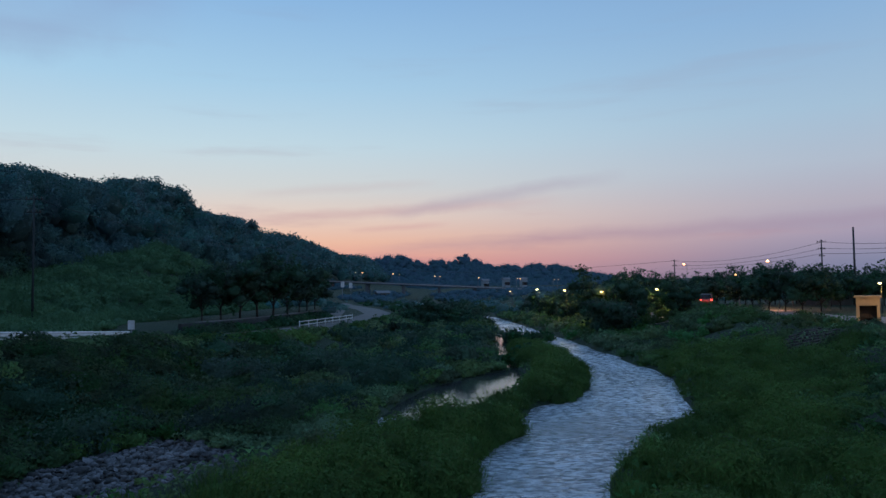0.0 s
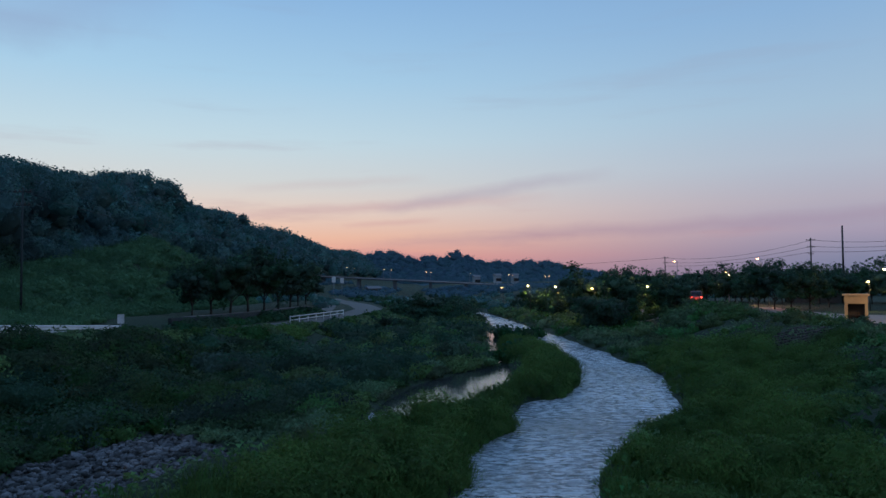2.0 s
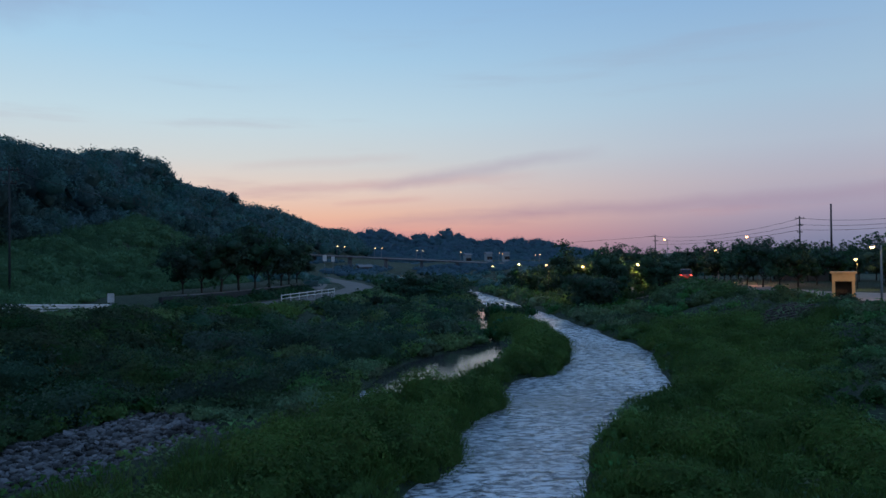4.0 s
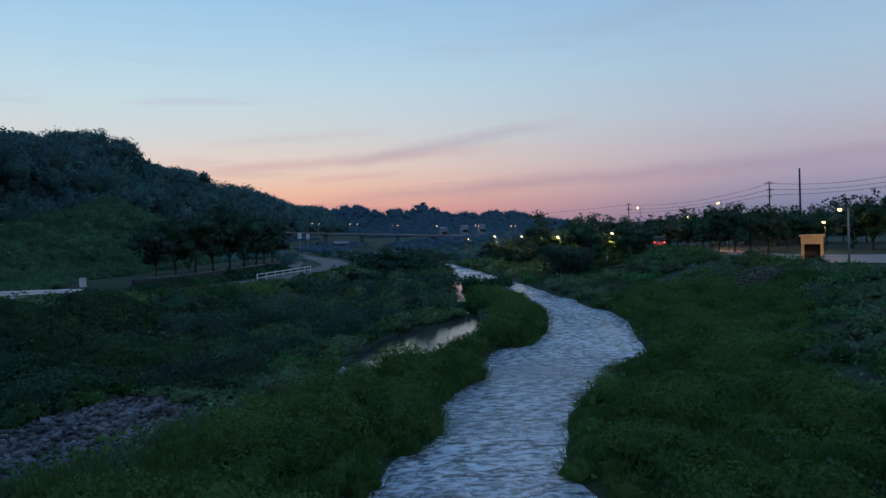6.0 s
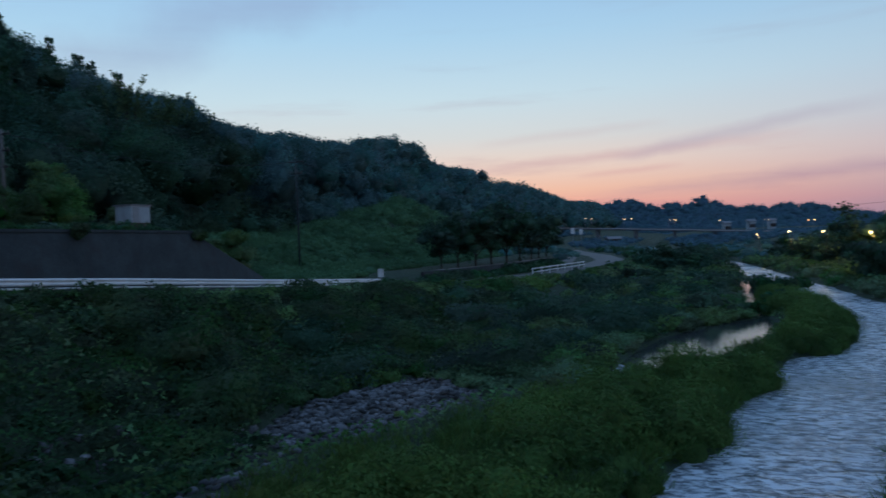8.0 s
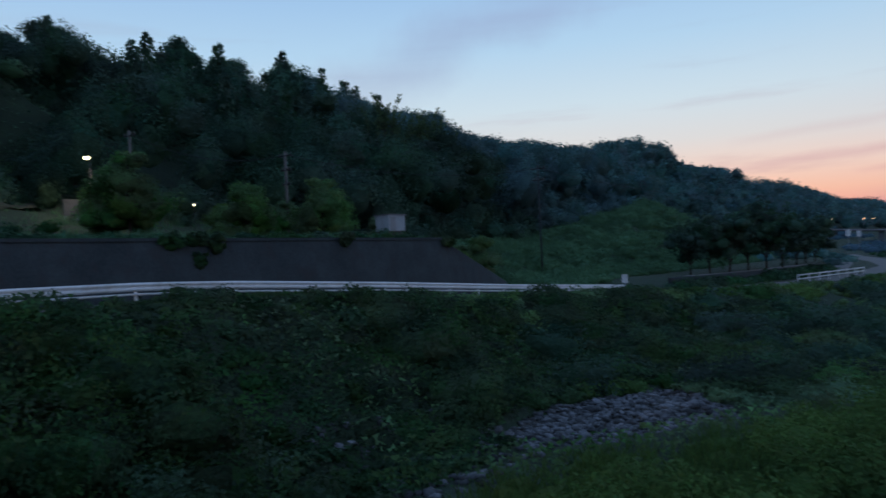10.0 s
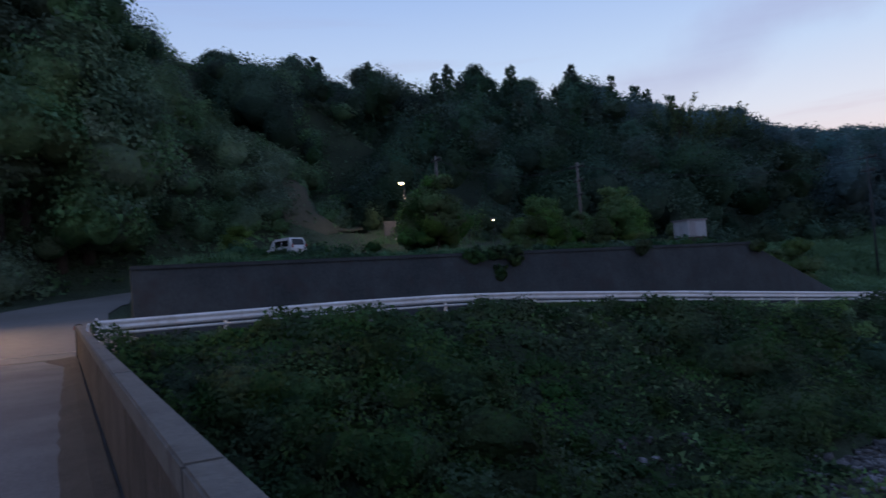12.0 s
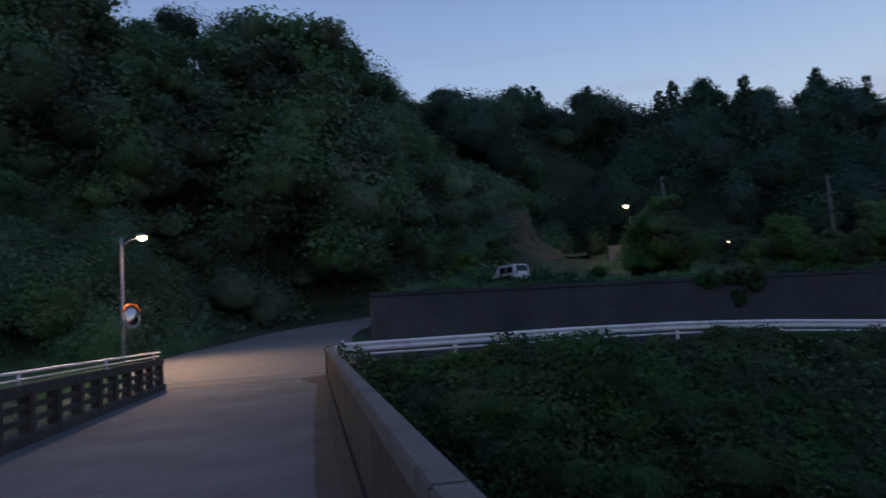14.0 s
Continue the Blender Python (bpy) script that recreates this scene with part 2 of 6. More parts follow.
GLASS_DARK = material("tinted_window", (0.02, 0.024, 0.028), (0.016, 0.018, 0.02), rough=0.08, spec=0.8)
RUBBER = material("rubber", (0.02, 0.02, 0.02), (0.015, 0.015, 0.015), rough=0.8)
# cream plaster with some of the lamp's orange light mixed into its colour
CREAM_LAMPLIT = material("lamplit_cream_plaster", (0.52, 0.36, 0.18), (0.38, 0.26, 0.13), scale=2.0, rough=0.8, bump=0.004)
ORANGE = material("orange_enamel", (0.75, 0.2, 0.04), (0.6, 0.15, 0.03), rough=0.4)
MIRROR = material("mirror_face", (0.55, 0.55, 0.56), (0.4, 0.4, 0.42), rough=0.12, metal=1.0)
PINK_ROAD = material("lit_pavement", (0.3, 0.25, 0.23), (0.22, 0.19, 0.18), rough=0.85)
ROOF = material("grey_roof", (0.2, 0.2, 0.22), (0.14, 0.14, 0.155), rough=0.7)
WIRE = material("cable", (0.03, 0.03, 0.035), rough=0.6)
LAMP_WARM = glow("warm_lamp_glass", (1.0, 0.6, 0.22), 9.0)
LAMP_NEAR = glow("bright_lamp_glass", (1.0, 0.66, 0.3), 14.0)
LAMP_ORANGE = glow("sodium_lamp_glass", (1.0, 0.45, 0.14), 8.0)
LAMP_WHITE = glow("white_lamp_glass", (1.0, 0.82, 0.42), 9.0)
TAIL_RED = glow("tail_lamp", (1.0, 0.06, 0.03), 6.0)

# water: a dark clear body with broken ripples
WATER = bpy.data.materials.new("river_water")
WATER.use_nodes = True
_t = WATER.node_tree
_b = _t.nodes["Principled BSDF"]
_b.inputs["IOR"].default_value = 1.333
_pos = _t.nodes.new("ShaderNodeNewGeometry").outputs["Position"]
_map = _t.nodes.new("ShaderNodeMapping")
_map.inputs["Scale"].default_value = (0.55, 1.0, 1.0)
_map.inputs["Rotation"].default_value = (0, 0, 0.12)
_t.links.new(_pos, _map.inputs[0])
_n1 = node(_t, "ShaderNodeTexNoise", Scale=1.5, Detail=3.0, Roughness=0.5, Distortion=0.4)
_n3 = node(_t, "ShaderNodeTexNoise", Scale=5.5, Detail=4.0, Roughness=0.55, Distortion=0.5)
_n4 = node(_t, "ShaderNodeTexNoise", Scale=0.16, Detail=2.0)
for _nn in (_n1, _n3, _n4):
    _t.links.new(_map.outputs[0], _nn.inputs["Vector"])
# the ripples are steeper over shoals
_steep = math_node(_t, "MULTIPLY_ADD", _n4.outputs["Fac"], 2.6, -0.55, clamp=True)
_h = math_node(_t, "ADD", _n1.outputs["Fac"], math_node(_t, "MULTIPLY", _n3.outputs["Fac"], 0.33))
_bump = node(_t, "ShaderNodeBump", Strength=1.0, Distance=0.36)
_t.links.new(math_node(_t, "MULTIPLY", _h, math_node(_t, "MULTIPLY_ADD", _steep, 0.55, 0.45)), _bump.inputs["Height"])
_t.links.new(_bump.outputs[0], _b.inputs["Normal"])
# pale broken water on the riffles; white-blue highlights are painted in with it
_n2 = node(_t, "ShaderNodeTexNoise", Scale=3.6, Detail=8.0, Roughness=0.7, Distortion=0.5)
_t.links.new(_map.outputs[0], _n2.inputs["Vector"])
_foam_glints = math_node(_t, "MULTIPLY", math_node(_t, "MULTIPLY_ADD", _n2.outputs["Fac"], 5.0, -2.0, clamp=True), math_node(_t, "MULTIPLY_ADD", _steep, 0.8, 0.25))
_t.links.new(mix(_t, _foam_glints, (0.12, 0.14, 0.16, 1), (0.7, 0.75, 0.81, 1)), _b.inputs["Base Color"])
_t.links.new(math_node(_t, "MULTIPLY_ADD", _foam_glints, 0.35, 0.1), _b.inputs["Roughness"])
STILL = WATER.copy()
STILL.name = "still_water"
for _nd in STILL.node_tree.nodes:
    if _nd.type == "BUMP":
        _nd.inputs["Distance"].default_value = 0.02
for _ln in list(STILL.node_tree.nodes["Principled BSDF"].inputs["Base Color"].links) + list(STILL.node_tree.nodes["Principled BSDF"].inputs["Roughness"].links):
    STILL.node_tree.links.remove(_ln)
STILL.node_tree.nodes["Principled BSDF"].inputs["Roughness"].default_value = 0.03
STILL.node_tree.nodes["Principled BSDF"].inputs["Base Color"].default_value = (0.04, 0.045, 0.045, 1)

# ---- mesh helpers ----
rng = np.random.default_rng(7)


def raw_mesh(name, verts, faces, mat, smooth=False):
    """A mesh from arrays; faces is an (n, k) array of one corner count."""
    verts, faces = np.asarray(verts, np.float32), np.asarray(faces, np.int32)
    me = bpy.data.meshes.new(name)
    n, k = faces.shape
    normals = verts[:, 3:] if verts.shape[1] == 6 else None
    verts = np.ascontiguousarray(verts[:, :3])
    me.vertices.add(len(verts))
    me.vertices.foreach_set("co", verts.ravel())
    me.loops.add(n * k)
    me.loops.foreach_set("vertex_index", faces.ravel())
    me.polygons.add(n)
    me.polygons.foreach_set("loop_start", np.arange(0, n * k, k, dtype=np.int32))
    if smooth:
        me.polygons.foreach_set("use_smooth", np.ones(n, bool))
    me.update(calc_edges=True)
    if normals is not None:
        # foliage is shaded by the body that it clothes
        at = me.attributes.new("custom_normal", "FLOAT_VECTOR", "POINT")
        at.data.foreach_set("vector", np.ascontiguousarray(normals).ravel())
    me.materials.append(mat)
    return me


def part(name, bm, mat, parent=None, label="", smooth=False):
    """Links a bmesh or a mesh as one object, under a parent if given."""
    if isinstance(bm, bmesh.types.BMesh):
        me = bpy.data.meshes.new(name)
        bm.normal_update()
        bm.to_mesh(me)
        bm.free()
        me.materials.append(mat)
        if smooth:
            for p in me.polygons:
                p.use_smooth = True
    else:
        me = bm
    ob = new(name, me)
    if parent:
        ob.parent = parent
    if label:
        tagged(ob, label)
    return ob


def box(bm, x0, x1, y0, y1, z0, z1, bevel=0.0):
    vs = [bm.verts.new((x, y, z)) for z in (z0, z1) for x, y in ((x0, y0), (x1, y0), (x1, y1), (x0, y1))]
    fs = [bm.faces.new([vs[i] for i in f]) for f in ((3, 2, 1, 0), (4, 5, 6, 7), (0, 1, 5, 4), (1, 2, 6, 5), (2, 3, 7, 6), (3, 0, 4, 7))]
    if bevel:
        es = list({e for f in fs for e in f.edges})
        bmesh.ops.bevel(bm, geom=es, offset=bevel, segments=2, affect="EDGES")
    return bm


def boxm(*a, bevel=0.0):
    return box(bmesh.new(), *a, bevel=bevel)


def tube(path, radii, sides=8, cap=True):
    """Vertices and quads of a tapered tube along a path."""
    path = np.asarray(path, float)
    radii = np.array(np.broadcast_to(radii, len(path)), float)
    d = np.gradient(path, axis=0)
    if cap:
        path, d = np.vstack([path[:1], path, path[-1:]]), np.vstack([d[:1], d, d[-1:]])
        radii = np.r_[radii[0] * 0.02, radii, radii[-1] * 0.02]
    d /= np.linalg.norm(d, axis=1)[:, None] + 1e-9
    ref = np.where(np.abs(d[:, 2:3]) > 0.9, [[1.0, 0, 0]], [[0, 0, 1.0]])
    u = np.cross(d, ref)
    u /= np.linalg.norm(u, axis=1)[:, None]
    v = np.cross(d, u)
    a = np.linspace(0, 2 * math.pi, sides, endpoint=False)
    ring = u[:, None] * np.cos(a)[None, :, None] + v[:, None] * np.sin(a)[None, :, None]
    vs = (path[:, None] + ring * radii[:, None, None]).reshape(-1, 3)
    i = np.arange(len(path) - 1)[:, None] * sides
    j = np.arange(sides)[None]
    k = (j + 1) % sides
    fs = np.stack([i + j, i + k, i + sides + k, i + sides + j], -1).reshape(-1, 4)
    return vs, fs


def join(pieces):
    vs, fs, n = [], [], 0
    for v, f in pieces:
        vs.append(v)
        fs.append(np.asarray(f) + n)
        n += len(v)
    return np.vstack(vs), np.vstack(fs)


def tube_part(name, path, radii, mat, parent=None, sides=8, label=""):
    v, f = tube(path, radii, sides)
    return part(name, raw_mesh(name, v, f, mat, True), None, parent, label)


def leaves(points, outward, size, r, flat=0.5, soft=0.72):
    """Leaves at the points, facing roughly outwards. Columns: place, then shading normal."""
    n = len(points)
    outward = np.asarray(outward, float)
    outward = outward / (np.linalg.norm(outward, axis=1)[:, None] + 1e-9)
    nrm = outward * flat + r.normal(size=(n, 3)) * 0.6
    nrm[:, 2] += 0.25
    nrm /= np.linalg.norm(nrm, axis=1)[:, None]
    a = np.cross(nrm, r.normal(size=(n, 3)))
    a /= np.linalg.norm(a, axis=1)[:, None]
    b = np.cross(nrm, a)
    s = (size * r.uniform(0.6, 1.35, n))[:, None]
    q = np.stack([points - a * s * 0.95, points + a * s * 0.5 - b * s * 0.8, points + a * s * 0.5 + b * s * 0.8 + nrm * s * 0.12], 1)
    shade = outward * soft + nrm * (1 - soft)
    shade[:, 2] += 0.12
    turn = np.einsum("ij,ij->i", shade, np.cross(q[:, 1] - q[:, 0], q[:, 2] - q[:, 0])) < 0
    q[turn] = q[turn][:, ::-1]
    shade /= np.linalg.norm(shade, axis=1)[:, None] + 1e-9
    return np.concatenate([q, np.repeat(shade[:, None], 3, 1)], 2).reshape(-1, 6), np.arange(3 * n).reshape(n, 3)


def blades(points, outward, size, r):
    """Narrow grass blades that rise from the points, shaded like leaves()."""
    n = len(points)
    outward = np.asarray(outward, float)
    outward = outward / (np.linalg.norm(outward, axis=1)[:, None] + 1e-9)
    way = outward * 0.55 + np.array([[0, 0, 0.8]]) + r.normal(size=(n, 3)) * 0.35
    way /= np.linalg.norm(way, axis=1)[:, None]
    side_ = np.cross(way, outward + r.normal(size=(n, 3)) * 0.5)
    side_ /= np.linalg.norm(side_, axis=1)[:, None] + 1e-9
    s = (size * r.uniform(0.6, 1.4, n))[:, None]
    foot, tip = points - way * s * 0.5, points + way * s + outward * s * 0.25
    w = side_ * s * 0.085
    q = np.stack([foot - w * 1.2, foot + w * 1.2, tip], 1)
    shade = outward * 0.8 + np.array([[0, 0, 0.35]])
    turn = np.einsum("ij,ij->i", shade, np.cross(q[:, 1] - q[:, 0], q[:, 2] - q[:, 0])) < 0
    q[turn] = q[turn][:, ::-1]
    shade /= np.linalg.norm(shade, axis=1)[:, None] + 1e-9
    return np.concatenate([q, np.repeat(shade[:, None], 3, 1)], 2).reshape(-1, 6), np.arange(3 * n).reshape(n, 3)


def sphere_points(n, r):
    p = r.normal(size=(n, 3))
    return p / np.linalg.norm(p, axis=1)[:, None]


def merged_arrays(templates, xyz, scale, seed=1):
    """Many copies of the templates in one body, each turned and scaled on its own."""
    r = np.random.default_rng(seed)
    xyz = np.asarray(xyz, float)
    scale = np.asarray(scale, float)
    if scale.ndim == 1:
        scale = np.repeat(scale[:, None], 3, 1)
    pick = r.integers(0, len(templates), len(xyz))
    vs, fs, base = [], [], 0
    for k, (tv, tf) in enumerate(templates):
        m = pick == k
        n = int(m.sum())
        if not n:
            continue
        a = r.uniform(0, 2 * math.pi, n)
        c, s = np.cos(a)[:, None], np.sin(a)[:, None]
        x, y, z = tv[:, 0][None], tv[:, 1][None], tv[:, 2][None]
        v = np.stack([(x * c - y * s) * scale[m, 0:1], (x * s + y * c) * scale[m, 1:2], z * scale[m, 2:3] + 0 * x], -1) + xyz[m][:, None]
        if tv.shape[1] == 6:
            x, y, z = tv[:, 3][None], tv[:, 4][None], tv[:, 5][None]
            v = np.concatenate([v, np.stack([x * c - y * s, x * s + y * c, z + 0 * x * c], -1)], 2)
        vs.append(v.reshape(-1, v.shape[-1]))
        fs.append((tf[None] + (np.arange(n) * len(tv))[:, None, None]).reshape(-1, tf.shape[1]) + base)
        base += n * len(tv)
    return np.vstack(vs), np.vstack(fs)


def merged(name, templates, xyz, scale, mat, seed=1):
    return raw_mesh(name, *merged_arrays(templates, xyz, scale, seed), mat)


def uv_ball(nu, nv):
    """Directions and triangles of a coarse ball."""
    th = np.linspace(0.04, math.pi - 0.04, nv + 1)
    ph = np.linspace(0, 2 * math.pi, nu, endpoint=False)
    v = np.stack([np.outer(np.sin(th), np.cos(ph)), np.outer(np.sin(th), np.sin(ph)), np.repeat(np.cos(th)[:, None], nu, 1)], -1).reshape(-1, 3)
    i, j = np.arange(nv)[:, None] * nu, np.arange(nu)[None]
    k = (j + 1) % nu
    f = np.concatenate([np.stack([i + j, i + nu + j, i + nu + k], -1).reshape(-1, 3), np.stack([i + j, i + nu + k, i + k], -1).reshape(-1, 3)])
    return v, f


def lumpy(xyz, axes, leaf, per_area, seed, core=(12, 7), cover=1.0, floor=-0.25, rough=1.0, core_k=0.68, soft_core=True, shown=None, bury=False, grassy=False, ragged=1.06):
    """Uneven leafy bodies, each a lumpy core with leaves all over it. xyz: middles; axes: half sizes."""
    r = np.random.default_rng(seed)
    xyz, axes = np.asarray(xyz, float), np.asarray(axes, float)
    n = len(xyz)
    lobes = r.normal(size=(n, 16, 3))
    lobes[..., 2] = np.abs(lobes[..., 2]) * 0.9 - 0.25
    lobes /= np.linalg.norm(lobes, axis=2)[..., None]
    reach = r.uniform(0.72, 1.1, (n, 16))

    def swell(d, i, tilt=False):
        """Rounded lobes with hollows between them; with tilt also the way that the lobe faces."""
        out = np.full(d.shape[:-1], 0.6)
        face = d.copy() if tilt else None
        for k in range(16):
            c = np.einsum("...k,...k->...", d, lobes[i, k])
            reach_k = reach[i, k] * (1 - 0.5 * rough * np.clip((1 - c) / 0.2, 0, 1) ** 1.6)
            if tilt:
                face = np.where((reach_k > out)[..., None], d + 1.3 * (d - lobes[i, k]), face)
            out = np.maximum(out, reach_k)
        return (out, face) if tilt else out

    cv, cf = uv_ball(*core)
    d = np.repeat(cv[None], n, 0)
    idx_ = np.repeat(np.arange(n)[:, None], len(cv), 1)
    body = d * (core_k * swell(d, idx_))[..., None] * axes[:, None] + xyz[:, None]
    faces = cf[None] + (np.arange(n) * len(cv))[:, None, None]
    area = 2 * math.pi * ((axes[:, 0] * axes[:, 1]) ** 0.8 + (axes[:, 0] * axes[:, 2]) ** 0.8 + (axes[:, 1] * axes[:, 2]) ** 0.8) / 2.2
    cnt = np.maximum((area * per_area * cover).astype(int), 6)
    own = np.repeat(np.arange(n), cnt)
    dd = sphere_points(len(own), r)
    low_ = dd[:, 2] < floor
    dd[low_, 2] *= -1
    grow, face = swell(dd, own, True)
    p = dd * (grow * r.uniform(core_k - 0.02, ragged, len(own)))[:, None] * axes[own] + xyz[own]
    dd = face
    size = np.broadcast_to(leaf, (n,))[own]
    if shown is not None or bury:
        keep_ = shown(p, own) if shown is not None else np.ones(len(p), bool)
        # leaves deep inside a neighbouring body never show
        order = np.argsort(p[:, 1])
        ys = p[order, 1]
        for k in range(n):
            i0, i1 = np.searchsorted(ys, (xyz[k, 1] - axes[k, 1], xyz[k, 1] + axes[k, 1]))
            sel = order[i0:i1]
            q = (((p[sel] - xyz[k]) / axes[k]) ** 2).sum(1)
            keep_[sel[(q < 0.42) & (own[sel] != k)]] = False
        p, dd, size = p[keep_], dd[keep_], size[keep_]
    lv_, lf_ = blades(p, dd, size, r) if grassy else leaves(p, dd, size, r, 1.25)
    if soft_core:
        up = d / axes[:, None]
        up = up / np.linalg.norm(up, axis=2)[..., None]
        body = np.concatenate([body, up], 2)
    return join([(body.reshape(-1, body.shape[-1]), faces.reshape(-1, 3)), (lv_, lf_)])


def vnoise(x, y, scale, seed=0):
    """Smooth value noise on the plane, -1 to 1."""
    r = np.random.default_rng(seed + 100)
    g = r.uniform(-1, 1, (256, 256))
    u, v = np.asarray(x) / scale + 1000.37, np.asarray(y) / scale + 1000.71
    i, j = np.floor(u).astype(int), np.floor(v).astype(int)
    a, b = u - i, v - j
    a, b = a * a * (3 - 2 * a), b * b * (3 - 2 * b)
    i0, i1, j0, j1 = i % 256, (i + 1) % 256, j % 256, (j + 1) % 256
    return (g[i0, j0] * (1 - a) + g[i1, j0] * a) * (1 - b) + (g[i0, j1] * (1 - a) + g[i1, j1] * a) * b


def smooth(t):
    t = np.clip(t, 0, 1)
    return t * t * (3 - 2 * t)


# ---- the plan of the valley ----
WATER_Z = -5.5
RIGHT_EDGE = ((-60, 6), (-20, 4), (0, 4.2), (14, 5.0), (18, 5.1), (20.2, 4.9), (25.2, 5.8), (29.2, 7.8), (32.4, 10.4), (35.2, 12.7), (40.4, 14.2), (48, 16.0), (56, 16.7), (73, 15.8), (99, 14.2), (125, 12), (170, 8), (260, -8))
LEFT_EDGE = ((-60, -7), (-20, -5), (0, -3.5), (12, -2.6), (18.8, -1.4), (23.5, 0.7), (30.5, 1.7), (33, 3.6), (40, 5.2), (42.0, 7.2), (44.5, 9.1), (55, 11.0), (64, 11.1), (70, 9.6), (76.5, 8.6), (90, 8.3), (107, 8.8), (125, 5), (170, 0), (260, -16))
CHANNEL = ((-4.2, 30.6, 0.15), (-1.3, 37.0, 2.1), (1.6, 46.0, 3.1), (4.2, 52.0, 2.1), (5.7, 56.5, 0.5), (6.0, 64.0, 0.5), (6.6, 76.0, 0.6), (7.0, 84.0, 0.7), (8.8, 95.0, 1.6))
ROAD_X = ((-60, -25.6), (15, -25.6), (45, -25.4), (52, -24.4), (58, -22.4), (65, -18.8), (75, -15.4), (92, -10.8), (107, -9.2), (127, -8.8), (150, -13), (180, -22), (260, -40))
HEDGE_X = ((60, -25.0), (66, -23.8), (92, -20.2), (115, -18.6), (150, -24.5), (200, -34))
ROAD_Z = ((-60, 0), (10, 0.0), (16, -0.1), (28, -0.75), (41, -1.75), (59, -2.95), (80, -3.45), (100, -3.7), (150, -3.9), (300, -3.9))


def along(table, y):
    t = np.array(table)
    return np.interp(y, t[:, 0], t[:, 1])


def water_gap(x, y):
    """Metres from the nearest water's edge, below zero in the water."""
    main = np.maximum(along(LEFT_EDGE, y) - x, x - along(RIGHT_EDGE, y)) * 0.85
    best = main
    for (x0, y0, w0), (x1, y1, w1) in zip(CHANNEL, CHANNEL[1:]):
        dx, dy = x1 - x0, y1 - y0
        s = np.clip(((x - x0) * dx + (y - y0) * dy) / (dx * dx + dy * dy), 0, 1)
        best = np.minimum(best, np.hypot(x - x0 - s * dx, y - y0 - s * dy) - (w0 + (w1 - w0) * s))
    return best + 0.35 * vnoise(x, y, 2.1, 3)


def arm_gap(x, y):
    """Metres from the middle line of the side arm, less its half width."""
    best = np.full(np.shape(x), 99.0)
    for (x0, y0, w0), (x1, y1, w1) in zip(CHANNEL[:4], CHANNEL[1:5]):
        dx, dy = x1 - x0, y1 - y0
        s = np.clip(((x - x0) * dx + (y - y0) * dy) / (dx * dx + dy * dy), 0, 1)
        best = np.minimum(best, np.hypot(x - x0 - s * dx, y - y0 - s * dy) - (w0 + (w1 - w0) * s))
    return best


SPUR_TOE = ((-26, -60), (-30, -30), (-33.5, -9.4), (-47, -6), (-56, 0.5), (-57.5, 9), (-59.5, 16), (-64.5, 26), (-75, 36), (-110, 46))


def spur_in(x, y):
    """Metres behind the foot line of the spur beside the bridge's end, below zero in front of it."""
    best = np.full(np.shape(x), 1e9)
    sign = np.ones(np.shape(x))
    for (x0, y0), (x1, y1) in zip(SPUR_TOE, SPUR_TOE[1:]):
        dx, dy = x1 - x0, y1 - y0
        s = np.clip(((x - x0) * dx + (y - y0) * dy) / (dx * dx + dy * dy), 0, 1)
        d = np.hypot(x - x0 - s * dx, y - y0 - s * dy)
        c = dx * (y - y0) - dy * (x - x0)
        sign = np.where(d < best, np.where(c > 0, 1.0, -1.0), sign)
        best = np.minimum(best, d)
    return best * sign


WALL_X = -32.0
STONE_POLY = [(-13.9, 20.2), (-14.9, 22.6), (-15.4, 25.6), (-14.4, 28.6), (-12.2, 31.2), (-11.0, 31.6), (-7.3, 27.8), (-8.8, 25.2), (-11.0, 21.8), (-12.4, 20.0)]


def inside(poly, x, y):
    r = np.zeros(np.shape(x), bool)
    for (x0, y0), (x1, y1) in zip(poly, poly[1:] + poly[:1]):
        c = ((y0 > y) != (y1 > y)) & (x < (x1 - x0) * (y - y0) / (y1 - y0 + 1e-12) + x0)
        r ^= c
    return r


def bed_z(x, y):
    """The stone bed rises away from the stream."""
    t = np.clip((y - 18) / 15, 0, 1)
    return -5.42 + 0.25 * t


def spur_ridge(x, y):
    """The height of the spur's falling ridge, open again where the long hill takes over."""
    az = np.degrees(np.arctan2(-x, y))
    el = np.interp(az, [60, 64, 66, 67.4, 69.2, 71.6, 72.1, 76.1, 79.6, 80.5, 81.5], [2.5, 2.8, 3.4, 4.5, 6.4, 8.0, 9.9, 12.5, 15.0, 17.0, 40])
    return 1.6 + np.hypot(x, y) * np.tan(np.radians(el)) + 60 * smooth((-80 - x) / 12)


